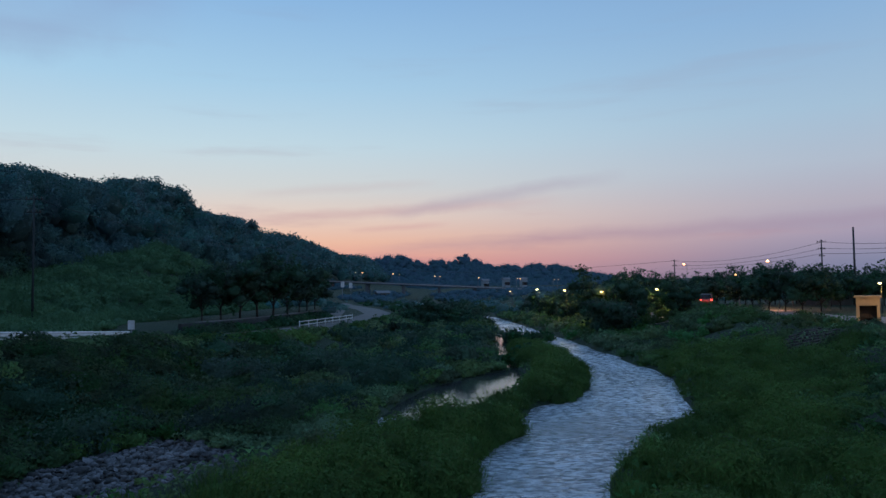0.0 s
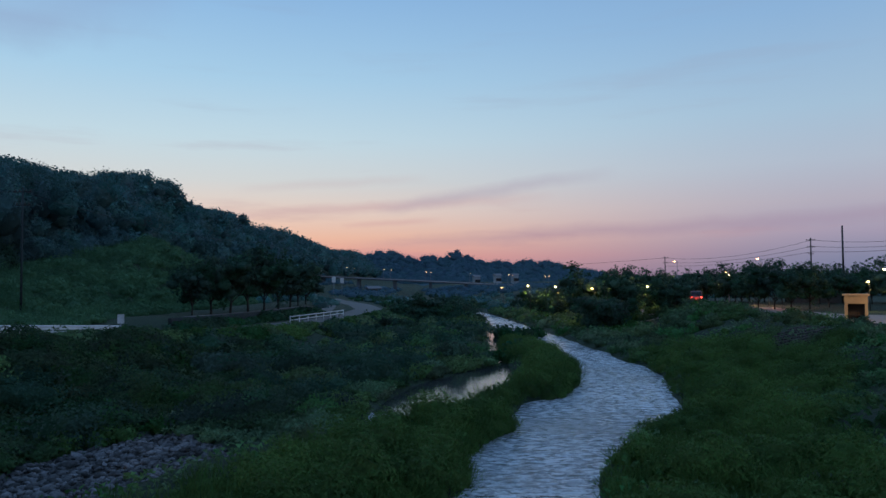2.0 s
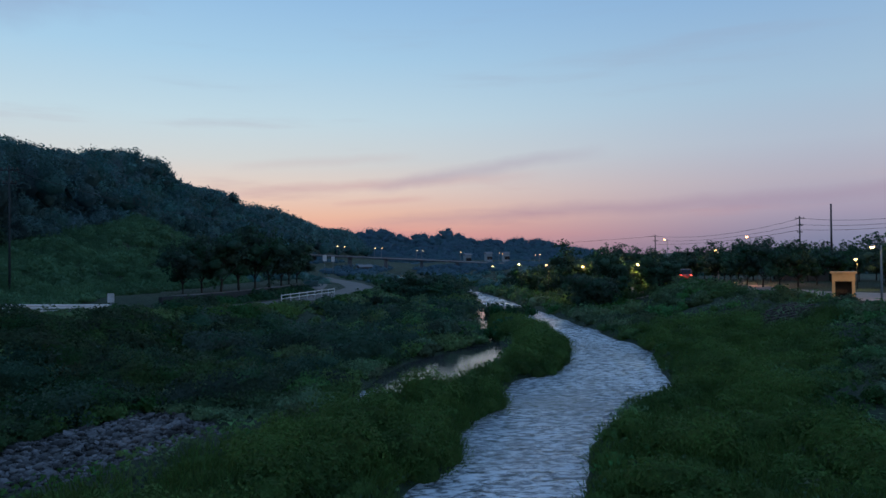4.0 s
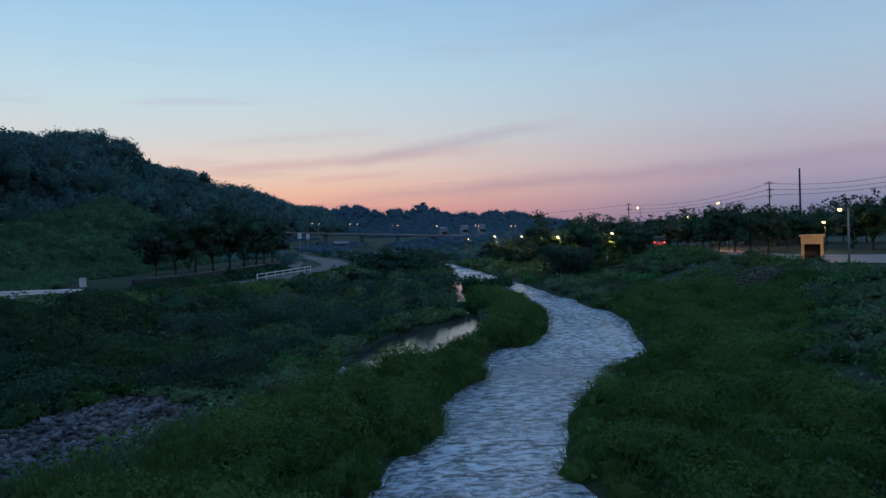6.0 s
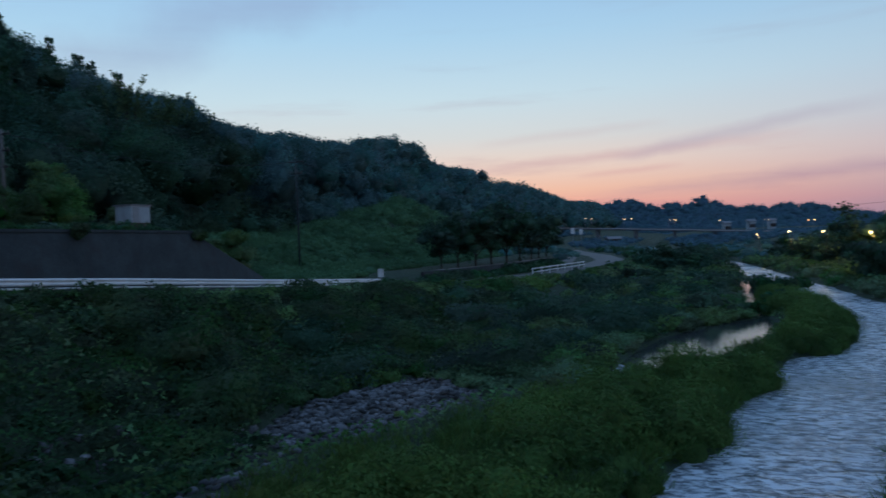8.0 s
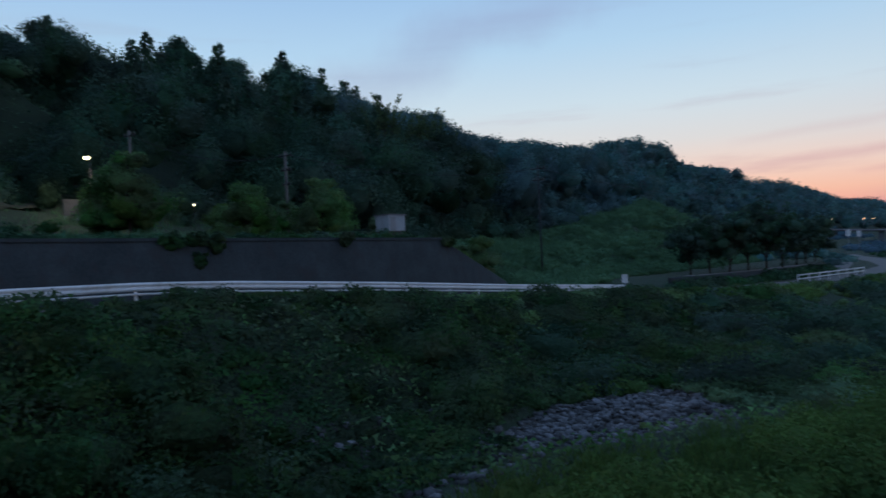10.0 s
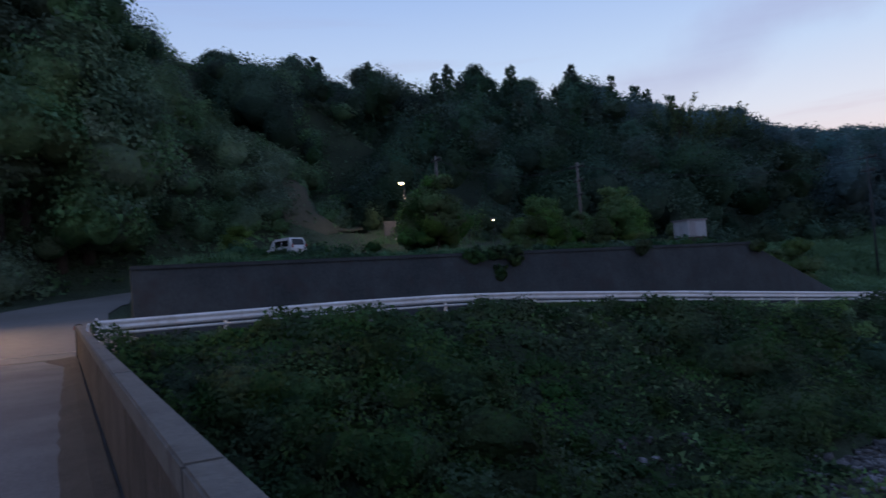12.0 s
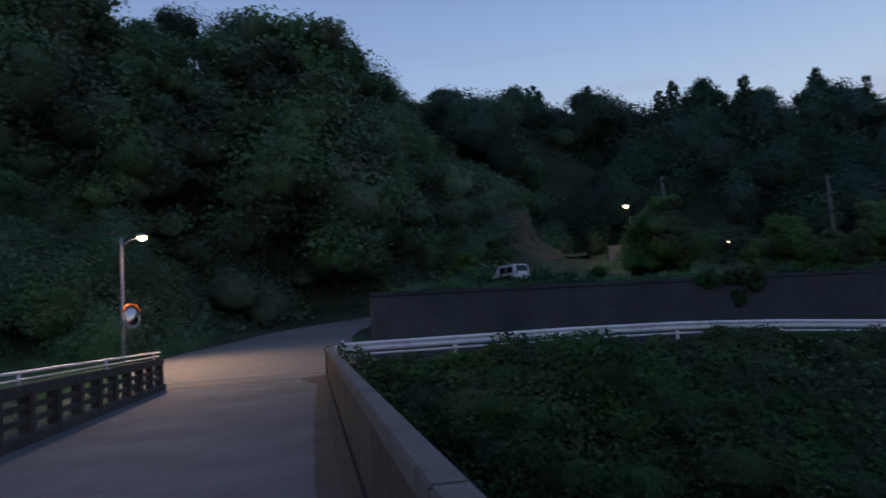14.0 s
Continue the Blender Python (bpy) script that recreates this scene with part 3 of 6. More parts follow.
def land(x, y):
    x, y = np.asarray(x, float), np.asarray(y, float)
    g = water_gap(x, y)
    z = np.where(g < 0, np.maximum(WATER_Z - 0.9, WATER_Z + g * 0.6), WATER_Z + 0.5 * (1 - np.exp(-np.maximum(g, 0) / 0.5)))
    rough = 0.18 * vnoise(x, y, 3.3, 5) + 0.1 * vnoise(x, y, 1.4, 6)
    z = z + np.where(g > 1, rough, 0)
    z = np.where(inside(STONE_POLY, x, y), bed_z(x, y) - 0.25, z)
    # the left bank up to the road's edge
    xe, zr = along(ROAD_X, y), along(ROAD_Z, y)
    toe = np.interp(y, [-60, 0, 18, 24, 34, 40, 60, 80, 95, 120, 150], [-14, -14.5, -15.0, -15.8, -15.4, -15, -12, -7, -4, -1, -2])
    s = (toe - x) / np.maximum(toe - (xe + 1.0), 1)
    z = np.where(x < toe, z + (zr - 0.05 - z) * smooth(s) ** 0.9, z)
    # the right bank
    top = np.interp(y, [-40, 5, 20, 45, 120, 300], [0, 0, -1.6, -2.2, -2.4, -2.6])
    rtoe = along(RIGHT_EDGE, y) + 5
    s = (x - rtoe) / (np.interp(y, [0, 30, 50, 90, 130], [24, 27, 31, 33, 30]) - rtoe)
    z = np.where(x > rtoe, z + (top - z) * smooth(s), z)
    # behind the bank road: terrace over the wall, grass slope, wooded hill
    wall_on = smooth((50 - y) / 9)
    up = 0.056 * np.clip(WALL_X - x, 0, 26)
    terrace = zr + (2.9 + up - 0.012 * np.maximum(y, 0) - zr) * smooth((WALL_X - 0.1 - x) / 1.3)
    climb = np.interp(-x, [26, 28, 33, 38, 45, 52, 58, 66, 80], [0, 0.1, 0.75, 1.05, 1.5, 1.95, 2.4, 3.2, 4.6])
    lip = 3.0 + 0.42 * np.maximum(-40 - x, 0)
    terrace = climb + (terrace - climb) * smooth((y - lip) / 0.9)
    mound = zr + smooth((WALL_X - 1 - x) / 17) * (1 + 0.12 * vnoise(x, y, 9, 15)) * np.interp(y, [40, 60, 78, 95, 126, 150, 175], [3.4, 4.4, 5.4, 7.6, 11.2, 8.0, 3.0])
    back = np.where(x < WALL_X, terrace * wall_on + mound * (1 - wall_on), zr)
    z = np.where(x < xe, np.where(y < 2.8, np.maximum(zr, climb * smooth((2.8 - y) / 1.2)), zr), z)
    z = np.where((x < WALL_X), back, z)
    # low terrace that carries the row of trees beside the lower road
    low_t = smooth((y - 62) / 12) * smooth((250 - y) / 60)
    xh = along(HEDGE_X, y) - 0.3
    z = np.where((x < xh) & (x > -60), np.maximum(z, zr + 1.1 * low_t * smooth((xh - x) / 1.2)), z)
    crest = np.interp(y, [-50, 50, 86, 135, 163, 215, 252, 287, 381, 568, 900, 1100], [20, 19.5, 21, 19, 23.5, 27, 31, 22.5, 26, 26, 26, 16])
    hill = crest * smooth((-50 - x) / 52) ** 1.1 * (1 + 0.05 * vnoise(x, y, 30, 9))
    z = z + np.where(x < -50, hill, 0)
    sp = spur_in(x, y)
    z = z + np.where(sp > 0, np.interp(sp, [0, 3, 8, 16, 30, 60], [0, 2.8, 6.8, 10.4, 12.8, 14.4]) * np.clip((45 - y) / 12, 0, 1) * np.interp(x, [-110, -75], [0.3, 1]), 0)
    z = np.where((sp > 0) & (x > -92), np.minimum(z, np.maximum(spur_ridge(x, y) - 2.5, 3.0)), z)
    # far over the plain on the right a low rise
    z = z + 7 * smooth((np.hypot(x - 500, y - 900) * -1 + 420) / 300)
    return z


# the skyline of the wooded hill as seen from the bridge: azimuth, elevation in degrees
SKYLINE = ((8.4, 2.4), (10.2, 3.3), (11.9, 4.1), (14.5, 4.4), (15.0, 5.2), (17.9, 5.6), (19.6, 6.1), (20.0, 7.4), (22.0, 8.2), (24.7, 8.1), (25.4, 8.1), (27.0, 7.9), (27.4, 7.9), (30.2, 8.5), (30.5, 8.7), (32.2, 8.6), (33.4, 8.9), (36.8, 9.8), (38.0, 11.3), (41.6, 11.6), (43.4, 12.2), (47.4, 14.3), (49.6, 15.5), (52.4, 14.5), (54.4, 15.8), (55.6, 15.5), (57.8, 16.7), (62.3, 15.9), (63.8, 15.6), (64.4, 16.9), (66.1, 17.3), (67.2, 16.1), (68.7, 16.0), (70.3, 16.9), (72.6, 18.2), (74.6, 17.5), (77.5, 18.5), (78.6, 18.3), (79.6, 17.0), (80.3, 15.4), (81.2, 14.9), (81.6, 17.4), (83.4, 20.2), (85.6, 22.0), (87.3, 23.7), (91.6, 25.9), (95.6, 25.1))


def under_skyline(x, y, slack=0.0):
    """The height that a treetop at this place may reach without breaking the skyline."""
    t = np.array(SKYLINE)
    az = np.degrees(np.arctan2(-np.asarray(x), np.asarray(y)))
    return 1.6 + np.hypot(x, y) * np.tan(np.radians(np.interp(az, t[:, 0], t[:, 1]) + slack))


def spaced(*runs):
    out = [np.arange(a, b, c) for a, b, c in runs]
    return np.concatenate(out)


gx = spaced((-2400, -400, 200), (-400, -120, 20), (-120, -48, 2.4), (-48, 34, 0.6), (34, 60, 1.5), (60, 160, 8), (160, 400, 40), (400, 2401, 200))
gy = spaced((-2400, -400, 200), (-400, -60, 40), (-60, -12, 4), (-12, 70, 0.6), (70, 130, 1.2), (130, 300, 5), (300, 900, 30), (900, 2401, 150))
GX, GY = np.meshgrid(gx, gy, indexing="ij")
GZ = land(GX, GY)
nx, ny = GX.shape
idx = np.arange(nx * ny).reshape(nx, ny)
gf = np.stack([idx[:-1, :-1], idx[1:, :-1], idx[1:, 1:], idx[:-1, 1:]], -1).reshape(-1, 4)
ground = part("ground", raw_mesh("ground", np.stack([GX, GY, GZ], -1).reshape(-1, 3), gf, SOIL, True), None)
tagged(ground, "dark weedy valley ground sloping to the river", "ground", kind="structure")


def on_land(x, y):
    return float(land(np.array([x]), np.array([y]))[0])


# water: the main stream, and the calm side arm
wy_ = np.arange(-60, 262, 2.0)
wl_, wr_ = along(LEFT_EDGE, wy_) - 2.0, along(RIGHT_EDGE, wy_) + 2.0
wv = np.stack([np.stack([wl_, wy_, 0 * wy_ + WATER_Z], 1), np.stack([wr_, wy_, 0 * wy_ + WATER_Z], 1)], 1).reshape(-1, 3)
wi = np.arange(len(wy_) - 1)[:, None] * 2
river = part("water", raw_mesh("water", wv, wi + np.array([[0, 1, 3, 2]]), WATER), None)
tagged(river, "rippled shallow river reflecting the dusk sky", "river", kind="structure")
cp = np.array(CHANNEL)
cd = np.gradient(cp[:, :2], axis=0)
cn = np.stack([cd[:, 1], -cd[:, 0]], 1) / np.linalg.norm(cd, axis=1)[:, None]
cv = np.stack([np.c_[cp[:, :2] - cn * (cp[:, 2:] + 1.0), np.full(len(cp), WATER_Z + 0.02)], np.c_[cp[:, :2] + cn * (cp[:, 2:] + 1.0), np.full(len(cp), WATER_Z + 0.02)]], 1).reshape(-1, 3)
ci = np.arange(len(cp) - 1)[:, None] * 2
arm = part("water", raw_mesh("side_arm", cv[2:], ci[:-1] + np.array([[0, 1, 3, 2]]), STILL), None)
rapid = part("water", raw_mesh("rapid", cv[:4], ci[:1] + np.array([[0, 1, 3, 2]]), WATER), None)
tagged(rapid, "broken shallow water where the side arm runs out", "river", kind="structure")
tagged(arm, "calm side arm of the river mirroring pink sky", "river", kind="structure")


def ribbon(name, left, right, mat, lift=0.03, steps=3):
    """A strip between two lines of plan points, laid on the land."""
    a, b = np.asarray(left, float), np.asarray(right, float)
    rows = []
    for k in range(steps + 1):
        p = a + (b - a) * k / steps
        rows.append(np.c_[p, land(p[:, 0], p[:, 1]) + lift])
    v = np.stack(rows, 1)
    n, m = v.shape[:2]
    ii = np.arange(n * m).reshape(n, m)
    f = np.stack([ii[:-1, :-1], ii[:-1, 1:], ii[1:, 1:], ii[1:, :-1]], -1).reshape(-1, 4)
    return part(name, raw_mesh(name, v.reshape(-1, 3), f, mat, True), None)


ry = np.arange(-40, 200, 1.0)
bank_road = ribbon("road", np.c_[along(ROAD_X, ry) - 5.2, ry], np.c_[along(ROAD_X, ry) - 0.4, ry], ROAD_OLD, 0.04)
tagged(bank_road, "pale worn asphalt road along the river bank", "road", kind="structure")
by = np.arange(73, 175, 1.5)
bx = along(HEDGE_X, by) + np.interp(by, [60, 104, 118, 140], [-1.9, -1.9, 1.0, 2.4])
upper_road = ribbon("road", np.c_[bx - 1.2, by], np.c_[bx + 1.2, by], ROAD_OLD, 0.06)
tagged(upper_road, "pale worn side road under the row of trees", "road", kind="structure")
# ---- the bridge that the camera stands on ----
DECK_END, PAR_Y, LEFT_Y = -24.6, 0.36, -4.85
bridge = new("bridge")
tagged(bridge, "narrow old concrete road bridge with low parapets", "bridge", kind="structure")
part("deck", boxm(DECK_END, 24, LEFT_Y - 0.35, PAR_Y + 0.3, -0.75, 0.0), ASPHALT, bridge, "worn grey asphalt bridge deck")
part("girder", boxm(DECK_END, 24, -3.9, -3.2, -1.6, -0.75), CONCRETE_DARK, bridge)
part("girder", boxm(DECK_END, 24, -0.9, -0.2, -1.6, -0.75), CONCRETE_DARK, bridge)
part("abutment", boxm(DECK_END - 2.0, DECK_END + 0.5, LEFT_Y - 0.3, PAR_Y + 0.25, -6.5, -0.02), CONCRETE_DARK, bridge)
part("abutment", boxm(22.0, 25.0, LEFT_Y - 0.3, PAR_Y + 0.25, -6.5, -0.02), CONCRETE_DARK, bridge)
part("kerb", boxm(DECK_END, 24, PAR_Y - 0.22, PAR_Y, 0.0, 0.06, bevel=0.02), DIRT, bridge, "gritty moss-edged kerb strip")
# dirt that has drifted along the kerb
dx_ = np.arange(DECK_END, 12, 0.18)
dw_ = 0.2 + 0.07 * vnoise(dx_, 0 * dx_, 3.1, 7) + 0.03 * vnoise(dx_, 0 * dx_, 0.5, 8) + 0.5 * smooth((DECK_END + 3.5 - dx_) / 3.5)
dh_ = 0.035 + 0.012 * vnoise(dx_, 0 * dx_, 0.6, 9)
dr_ = np.stack([np.c_[dx_, np.full(len(dx_), PAR_Y - 0.2), dh_ + 0.012], np.c_[dx_, PAR_Y - 0.2 - dw_ * 0.5, dh_ * 0.6], np.c_[dx_, PAR_Y - 0.2 - dw_, 0 * dx_ + 0.001]], 1)
di_ = np.arange(len(dx_) * 3).reshape(-1, 3)
df_ = np.stack([di_[:-1, :-1], di_[:-1, 1:], di_[1:, 1:], di_[1:, :-1]], -1).reshape(-1, 4)
part("dirt_strip", raw_mesh("dirt_strip", dr_.reshape(-1, 3), df_[:, ::-1], DIRT, True), None, bridge, "drifted brown dirt along the kerb")
# solid parapet in cast panels with a coping in lengths, open joints between
px = -2.74
joints = [px - 4.0 * k for k in range(6, -1, -1)] + [px + 4.0 * k for k in range(1, 7)]
joints = [j for j in joints if j > DECK_END + 0.5]
ends = [DECK_END] + joints + [24.0]
for a, b in zip(ends, ends[1:]):
    part("parapet_panel", boxm(a + 0.006, b - 0.006, PAR_Y + 0.03, PAR_Y + 0.13, 0.0, 0.86), PARAPET, bridge, "stained brownish concrete panel")
    part("coping", boxm(a + 0.008, b - 0.008, PAR_Y - 0.005, PAR_Y + 0.16, 0.862, 1.0, bevel=0.012), CONCRETE, bridge, "pale weathered concrete coping")
part("end_post", boxm(DECK_END - 0.36, DECK_END - 0.01, PAR_Y - 0.01, PAR_Y + 0.18, 0.0, 1.03, bevel=0.02), CONCRETE_DARK, bridge)
part("reflector", boxm(DECK_END - 0.12, DECK_END - 0.03, PAR_Y - 0.05, PAR_Y - 0.012, 0.86, 0.98, bevel=0.01), RED_GLASS, bridge, "small dark red reflector")
# open balustrade on the other side: posts, top beam, two slim rails, and a steel pipe rail added on top
part("plinth", boxm(DECK_END, 24, LEFT_Y - 0.28, LEFT_Y + 0.06, 0.0, 0.17, bevel=0.015), CONCRETE_DARK, bridge)
part("top_beam", boxm(DECK_END, 24, LEFT_Y - 0.24, LEFT_Y + 0.02, 0.80, 1.0, bevel=0.02), CONCRETE_DARK, bridge)
for z0 in (0.33, 0.56):
    part("rail", boxm(DECK_END + 0.1, 24, LEFT_Y - 0.16, LEFT_Y - 0.06, z0, z0 + 0.10), CONCRETE_DARK, bridge)
post = part("post", boxm(-0.14, 0.14, LEFT_Y - 0.21, LEFT_Y - 0.01, 0.172, 0.798, bevel=0.012), CONCRETE_DARK, bridge)
post.location.x = DECK_END + 0.15
x = DECK_END + 0.15 + 1.35
while x < 23.5:
    o = new("post", post.data)
    o.parent, o.location = bridge, (x, 0, 0)
    x += 1.35
tube_part("pipe_rail", [(DECK_END + 0.1, LEFT_Y - 0.11, 1.21), (-10, LEFT_Y - 0.11, 1.21), (24, LEFT_Y - 0.11, 1.21)], 0.03, WHITE_METAL, bridge, 8, "white painted steel pipe handrail")
tube_part("pipe_rail", [(DECK_END + 0.1, LEFT_Y - 0.11, 1.09), (-10, LEFT_Y - 0.11, 1.09), (24, LEFT_Y - 0.11, 1.09)], 0.018, WHITE_METAL, bridge, 6)
x = DECK_END + 0.9
while x < 23:
    tube_part("pipe_post", [(x, LEFT_Y - 0.11, 0.99), (x, LEFT_Y - 0.11, 1.25)], 0.032, WHITE_METAL, bridge, 8)
    x += 5.2

# the road beyond the bridge, its junction and the lane that climbs past the wall
jl = [(-24.4, -5.2), (-26, -6.1), (-28, -6.8), (-30, -7.0), (-32, -6.7), (-35, -5.8), (-38.2, -4.6), (-45, -2.6), (-50, 0.0), (-53, 3.6), (-54.6, 7.0)]
jr = [(-24.4, 0.3), (-26.0, 0.6), (-27.5, 0.8), (-29, 1.0), (-30.5, 1.3), (-33, 1.7), (-38, 2.0), (-43, 2.9), (-46.5, 4.4), (-49, 6.4), (-50.6, 9.0)]
lane = ribbon("road", jl, jr, ROAD_OLD, 0.055, 6)
tagged(lane, "worn pale lane climbing past the retaining wall", "road", kind="structure")
apron = part("pavement", boxm(-26.4, DECK_END + 0.0, LEFT_Y, PAR_Y - 0.1, -0.2, 0.012), PATCH)
tagged(apron, "pale patched concrete strip at the bridge end", "pavement", kind="structure")

joint = part("joint_strip", boxm(-26.75, -26.42, LEFT_Y - 0.6, PAR_Y + 0.1, -0.1, 0.09, bevel=0.01), JOINT)
tagged(joint, "pale concrete joint strip across the lane", "pavement", kind="structure")

# ---- white guard rail along the bank road ----
def beam_profile(pts, z_of, h, mat, name, parent):
    """A corrugated beam along plan points."""
    prof = [(0.0, -0.5), (0.05, -0.34), (0.05, -0.2), (0.0, -0.06), (0.0, 0.06), (0.05, 0.2), (0.05, 0.34), (0.0, 0.5)]
    pts = np.asarray(pts, float)
    d = np.gradient(pts, axis=0)
    d /= np.linalg.norm(d, axis=1)[:, None]
    nrm = np.stack([d[:, 1], -d[:, 0]], 1)
    v = []
    for off in (0.0, -0.012):
        for o, k in (prof if off == 0 else prof[::-1]):
            v.append(np.c_[pts + nrm * (o + off), z_of + k * h])
    v = np.stack(v, 1)
    n, m = v.shape[:2]
    ii = np.arange(n * m).reshape(n, m)
    f = np.stack([ii[:-1], np.roll(ii, -1, 1)[:-1], np.roll(ii, -1, 1)[1:], ii[1:]], -1).reshape(-1, 4)
    return part(name, raw_mesh(name, v.reshape(-1, 3), f, mat), None, parent)


guard = new("guard_rail")
tagged(guard, "white painted steel guard rail on the bank edge", "guard rail")
g_posts = [1.0, 5.1, 9.7, 14.0, 18.5, 23.0, 27.8] + [30.6 + 2.9 * k for k in range(10)]
gy_ = np.array(g_posts)
gx_ = np.interp(gy_, [15, 45, 57], [-25.75, -25.55, -24.9])
gz_ = along(ROAD_Z, gy_)
for a in range(len(gy_) - 1):
    seg_y = np.linspace(gy_[a], gy_[a + 1], 4)
    sx, sz = np.interp(seg_y, gy_, gx_), np.interp(seg_y, gy_, gz_)
    top = np.interp(seg_y, [1, 16, 28], [1.06, 1.02, 0.86])
    beam_profile(np.c_[sx, seg_y], sz + top - 0.17, 0.33, WHITE_METAL, "beam", guard)
    tube_part("lower_pipe", np.c_[sx, seg_y, sz + top - 0.45], 0.05, WHITE_METAL, guard, 6)
for yy, xx, zz in zip(gy_, gx_, gz_):
    top = float(np.interp(yy, [1, 16, 28], [1.06, 1.02, 0.86]))
    tube_part("post", [(xx - 0.09, yy, zz - 0.3), (xx - 0.09, yy, zz + top - 0.02)], 0.065, WHITE_METAL, guard, 8)
    if int(yy) % 3 != 1:
        continue
    part("reflector", boxm(xx - 0.12, xx - 0.05, yy - 0.05, yy + 0.05, zz + top - 0.018, zz + top + 0.09, bevel=0.01), WHITE_METAL, guard)
tube_part("end_loop", [(gx_[0], 0.98, gz_[0] + 0.98), (gx_[0], 0.75, gz_[0] + 0.95), (gx_[0], 0.7, gz_[0] + 0.7), (gx_[0], 0.75, gz_[0] + 0.48), (gx_[0], 0.98, gz_[0] + 0.45)], 0.05, WHITE_METAL, guard, 8)

sign = new("marker_post")
tagged(sign, "small white marker board on a post by the guard rail", "sign")
sxp, syp = -25.6, 58.6
szp = on_land(sxp, syp)
tube_part("post", [(sxp, syp, szp - 0.2), (sxp, syp, szp + 1.05)], 0.04, GALV, sign)
part("board", boxm(sxp - 0.28, sxp + 0.28, syp - 0.02, syp + 0.02, szp + 1.0, szp + 1.75, bevel=0.01), WHITE_METAL, sign, "white rectangular board")

# ---- dark retaining wall behind the bank road ----
wall = new("wall_retaining")
tagged(wall, "dark battered concrete block retaining wall", "wall", kind="structure")
wy0 = np.arange(2.6, 50.1, 1.2)
wt_ = 2.95 - 0.012 * wy0
wt_ = np.where(wy0 > 41, wt_ - (wy0 - 41) * 0.42, wt_)
wb_ = along(ROAD_Z, wy0) - 0.3
bm = bmesh.new()
prev = None
for yy, zt, zb in zip(wy0, wt_, wb_):
    zt = max(zt, zb + 0.3)
    ring = [bm.verts.new(p) for p in ((WALL_X + 0.75, yy, zb), (WALL_X + 0.05, yy, zt), (WALL_X - 0.45, yy, zt), (WALL_X - 0.3, yy, zb))]
    if prev:
        for k in range(4):
            bm.faces.new((prev[k], prev[(k + 1) % 4], ring[(k + 1) % 4], ring[k]))
    else:
        bm.faces.new(ring)
    prev = ring
bm.faces.new(prev[::-1])
bmesh.ops.recalc_face_normals(bm, faces=bm.faces)
part("wall_face", bm, WALL_DARK, wall)
bm = bmesh.new()
prev = None
for yy, zt, zb in zip(wy0, wt_, wb_):
    if yy > 41.5:
        break
    ring = [bm.verts.new(p) for p in ((WALL_X + 0.12, yy, zt + 0.003), (WALL_X + 0.12, yy, zt + 0.16), (WALL_X - 0.4, yy, zt + 0.16), (WALL_X - 0.4, yy, zt + 0.003))]
    if prev:
        for k in range(4):
            bm.faces.new((prev[k], prev[(k + 1) % 4], ring[(k + 1) % 4], ring[k]))
    else:
        bm.faces.new(ring)
    prev = ring
bm.faces.new(prev[::-1])
bmesh.ops.recalc_face_normals(bm, faces=bm.faces)
part("coping", bm, WALL_DARK, wall)
# low wall under the row of trees by the lower road
low_wall = new("wall_low")
tagged(low_wall, "low dark concrete wall below the roadside trees", "wall", kind="structure")
ly = np.arange(66, 113, 3.0)
lx = along(HEDGE_X, ly) - 0.5
lz = along(ROAD_Z, ly)
bm = bmesh.new()
prev = None
for xx, yy, zz in zip(lx, ly, lz):
    ring = [bm.verts.new(p) for p in ((xx + 0.2, yy, zz - 0.3), (xx + 0.1, yy, zz + 1.2), (xx - 0.2, yy, zz + 1.2), (xx - 0.25, yy, zz - 0.3))]
    if prev:
        for k in range(4):
            bm.faces.new((prev[k], prev[(k + 1) % 4], ring[(k + 1) % 4], ring[k]))
    else:
        bm.faces.new(ring)
    prev = ring
bm.faces.new(prev[::-1])
bmesh.ops.recalc_face_normals(bm, faces=bm.faces)
part("wall_face", bm, WALL_DARK, low_wall)

# ---- lamps ----
def bulb(name, loc, size, mat, parent):
    bm = bmesh.new()
    bmesh.ops.create_uvsphere(bm, u_segments=12, v_segments=8, radius=size)
    bmesh.ops.scale(bm, vec=(1.15, 1.15, 0.75), verts=bm.verts)
    o = part(name, bm, mat, parent, smooth=True)
    o.location = loc
    return o


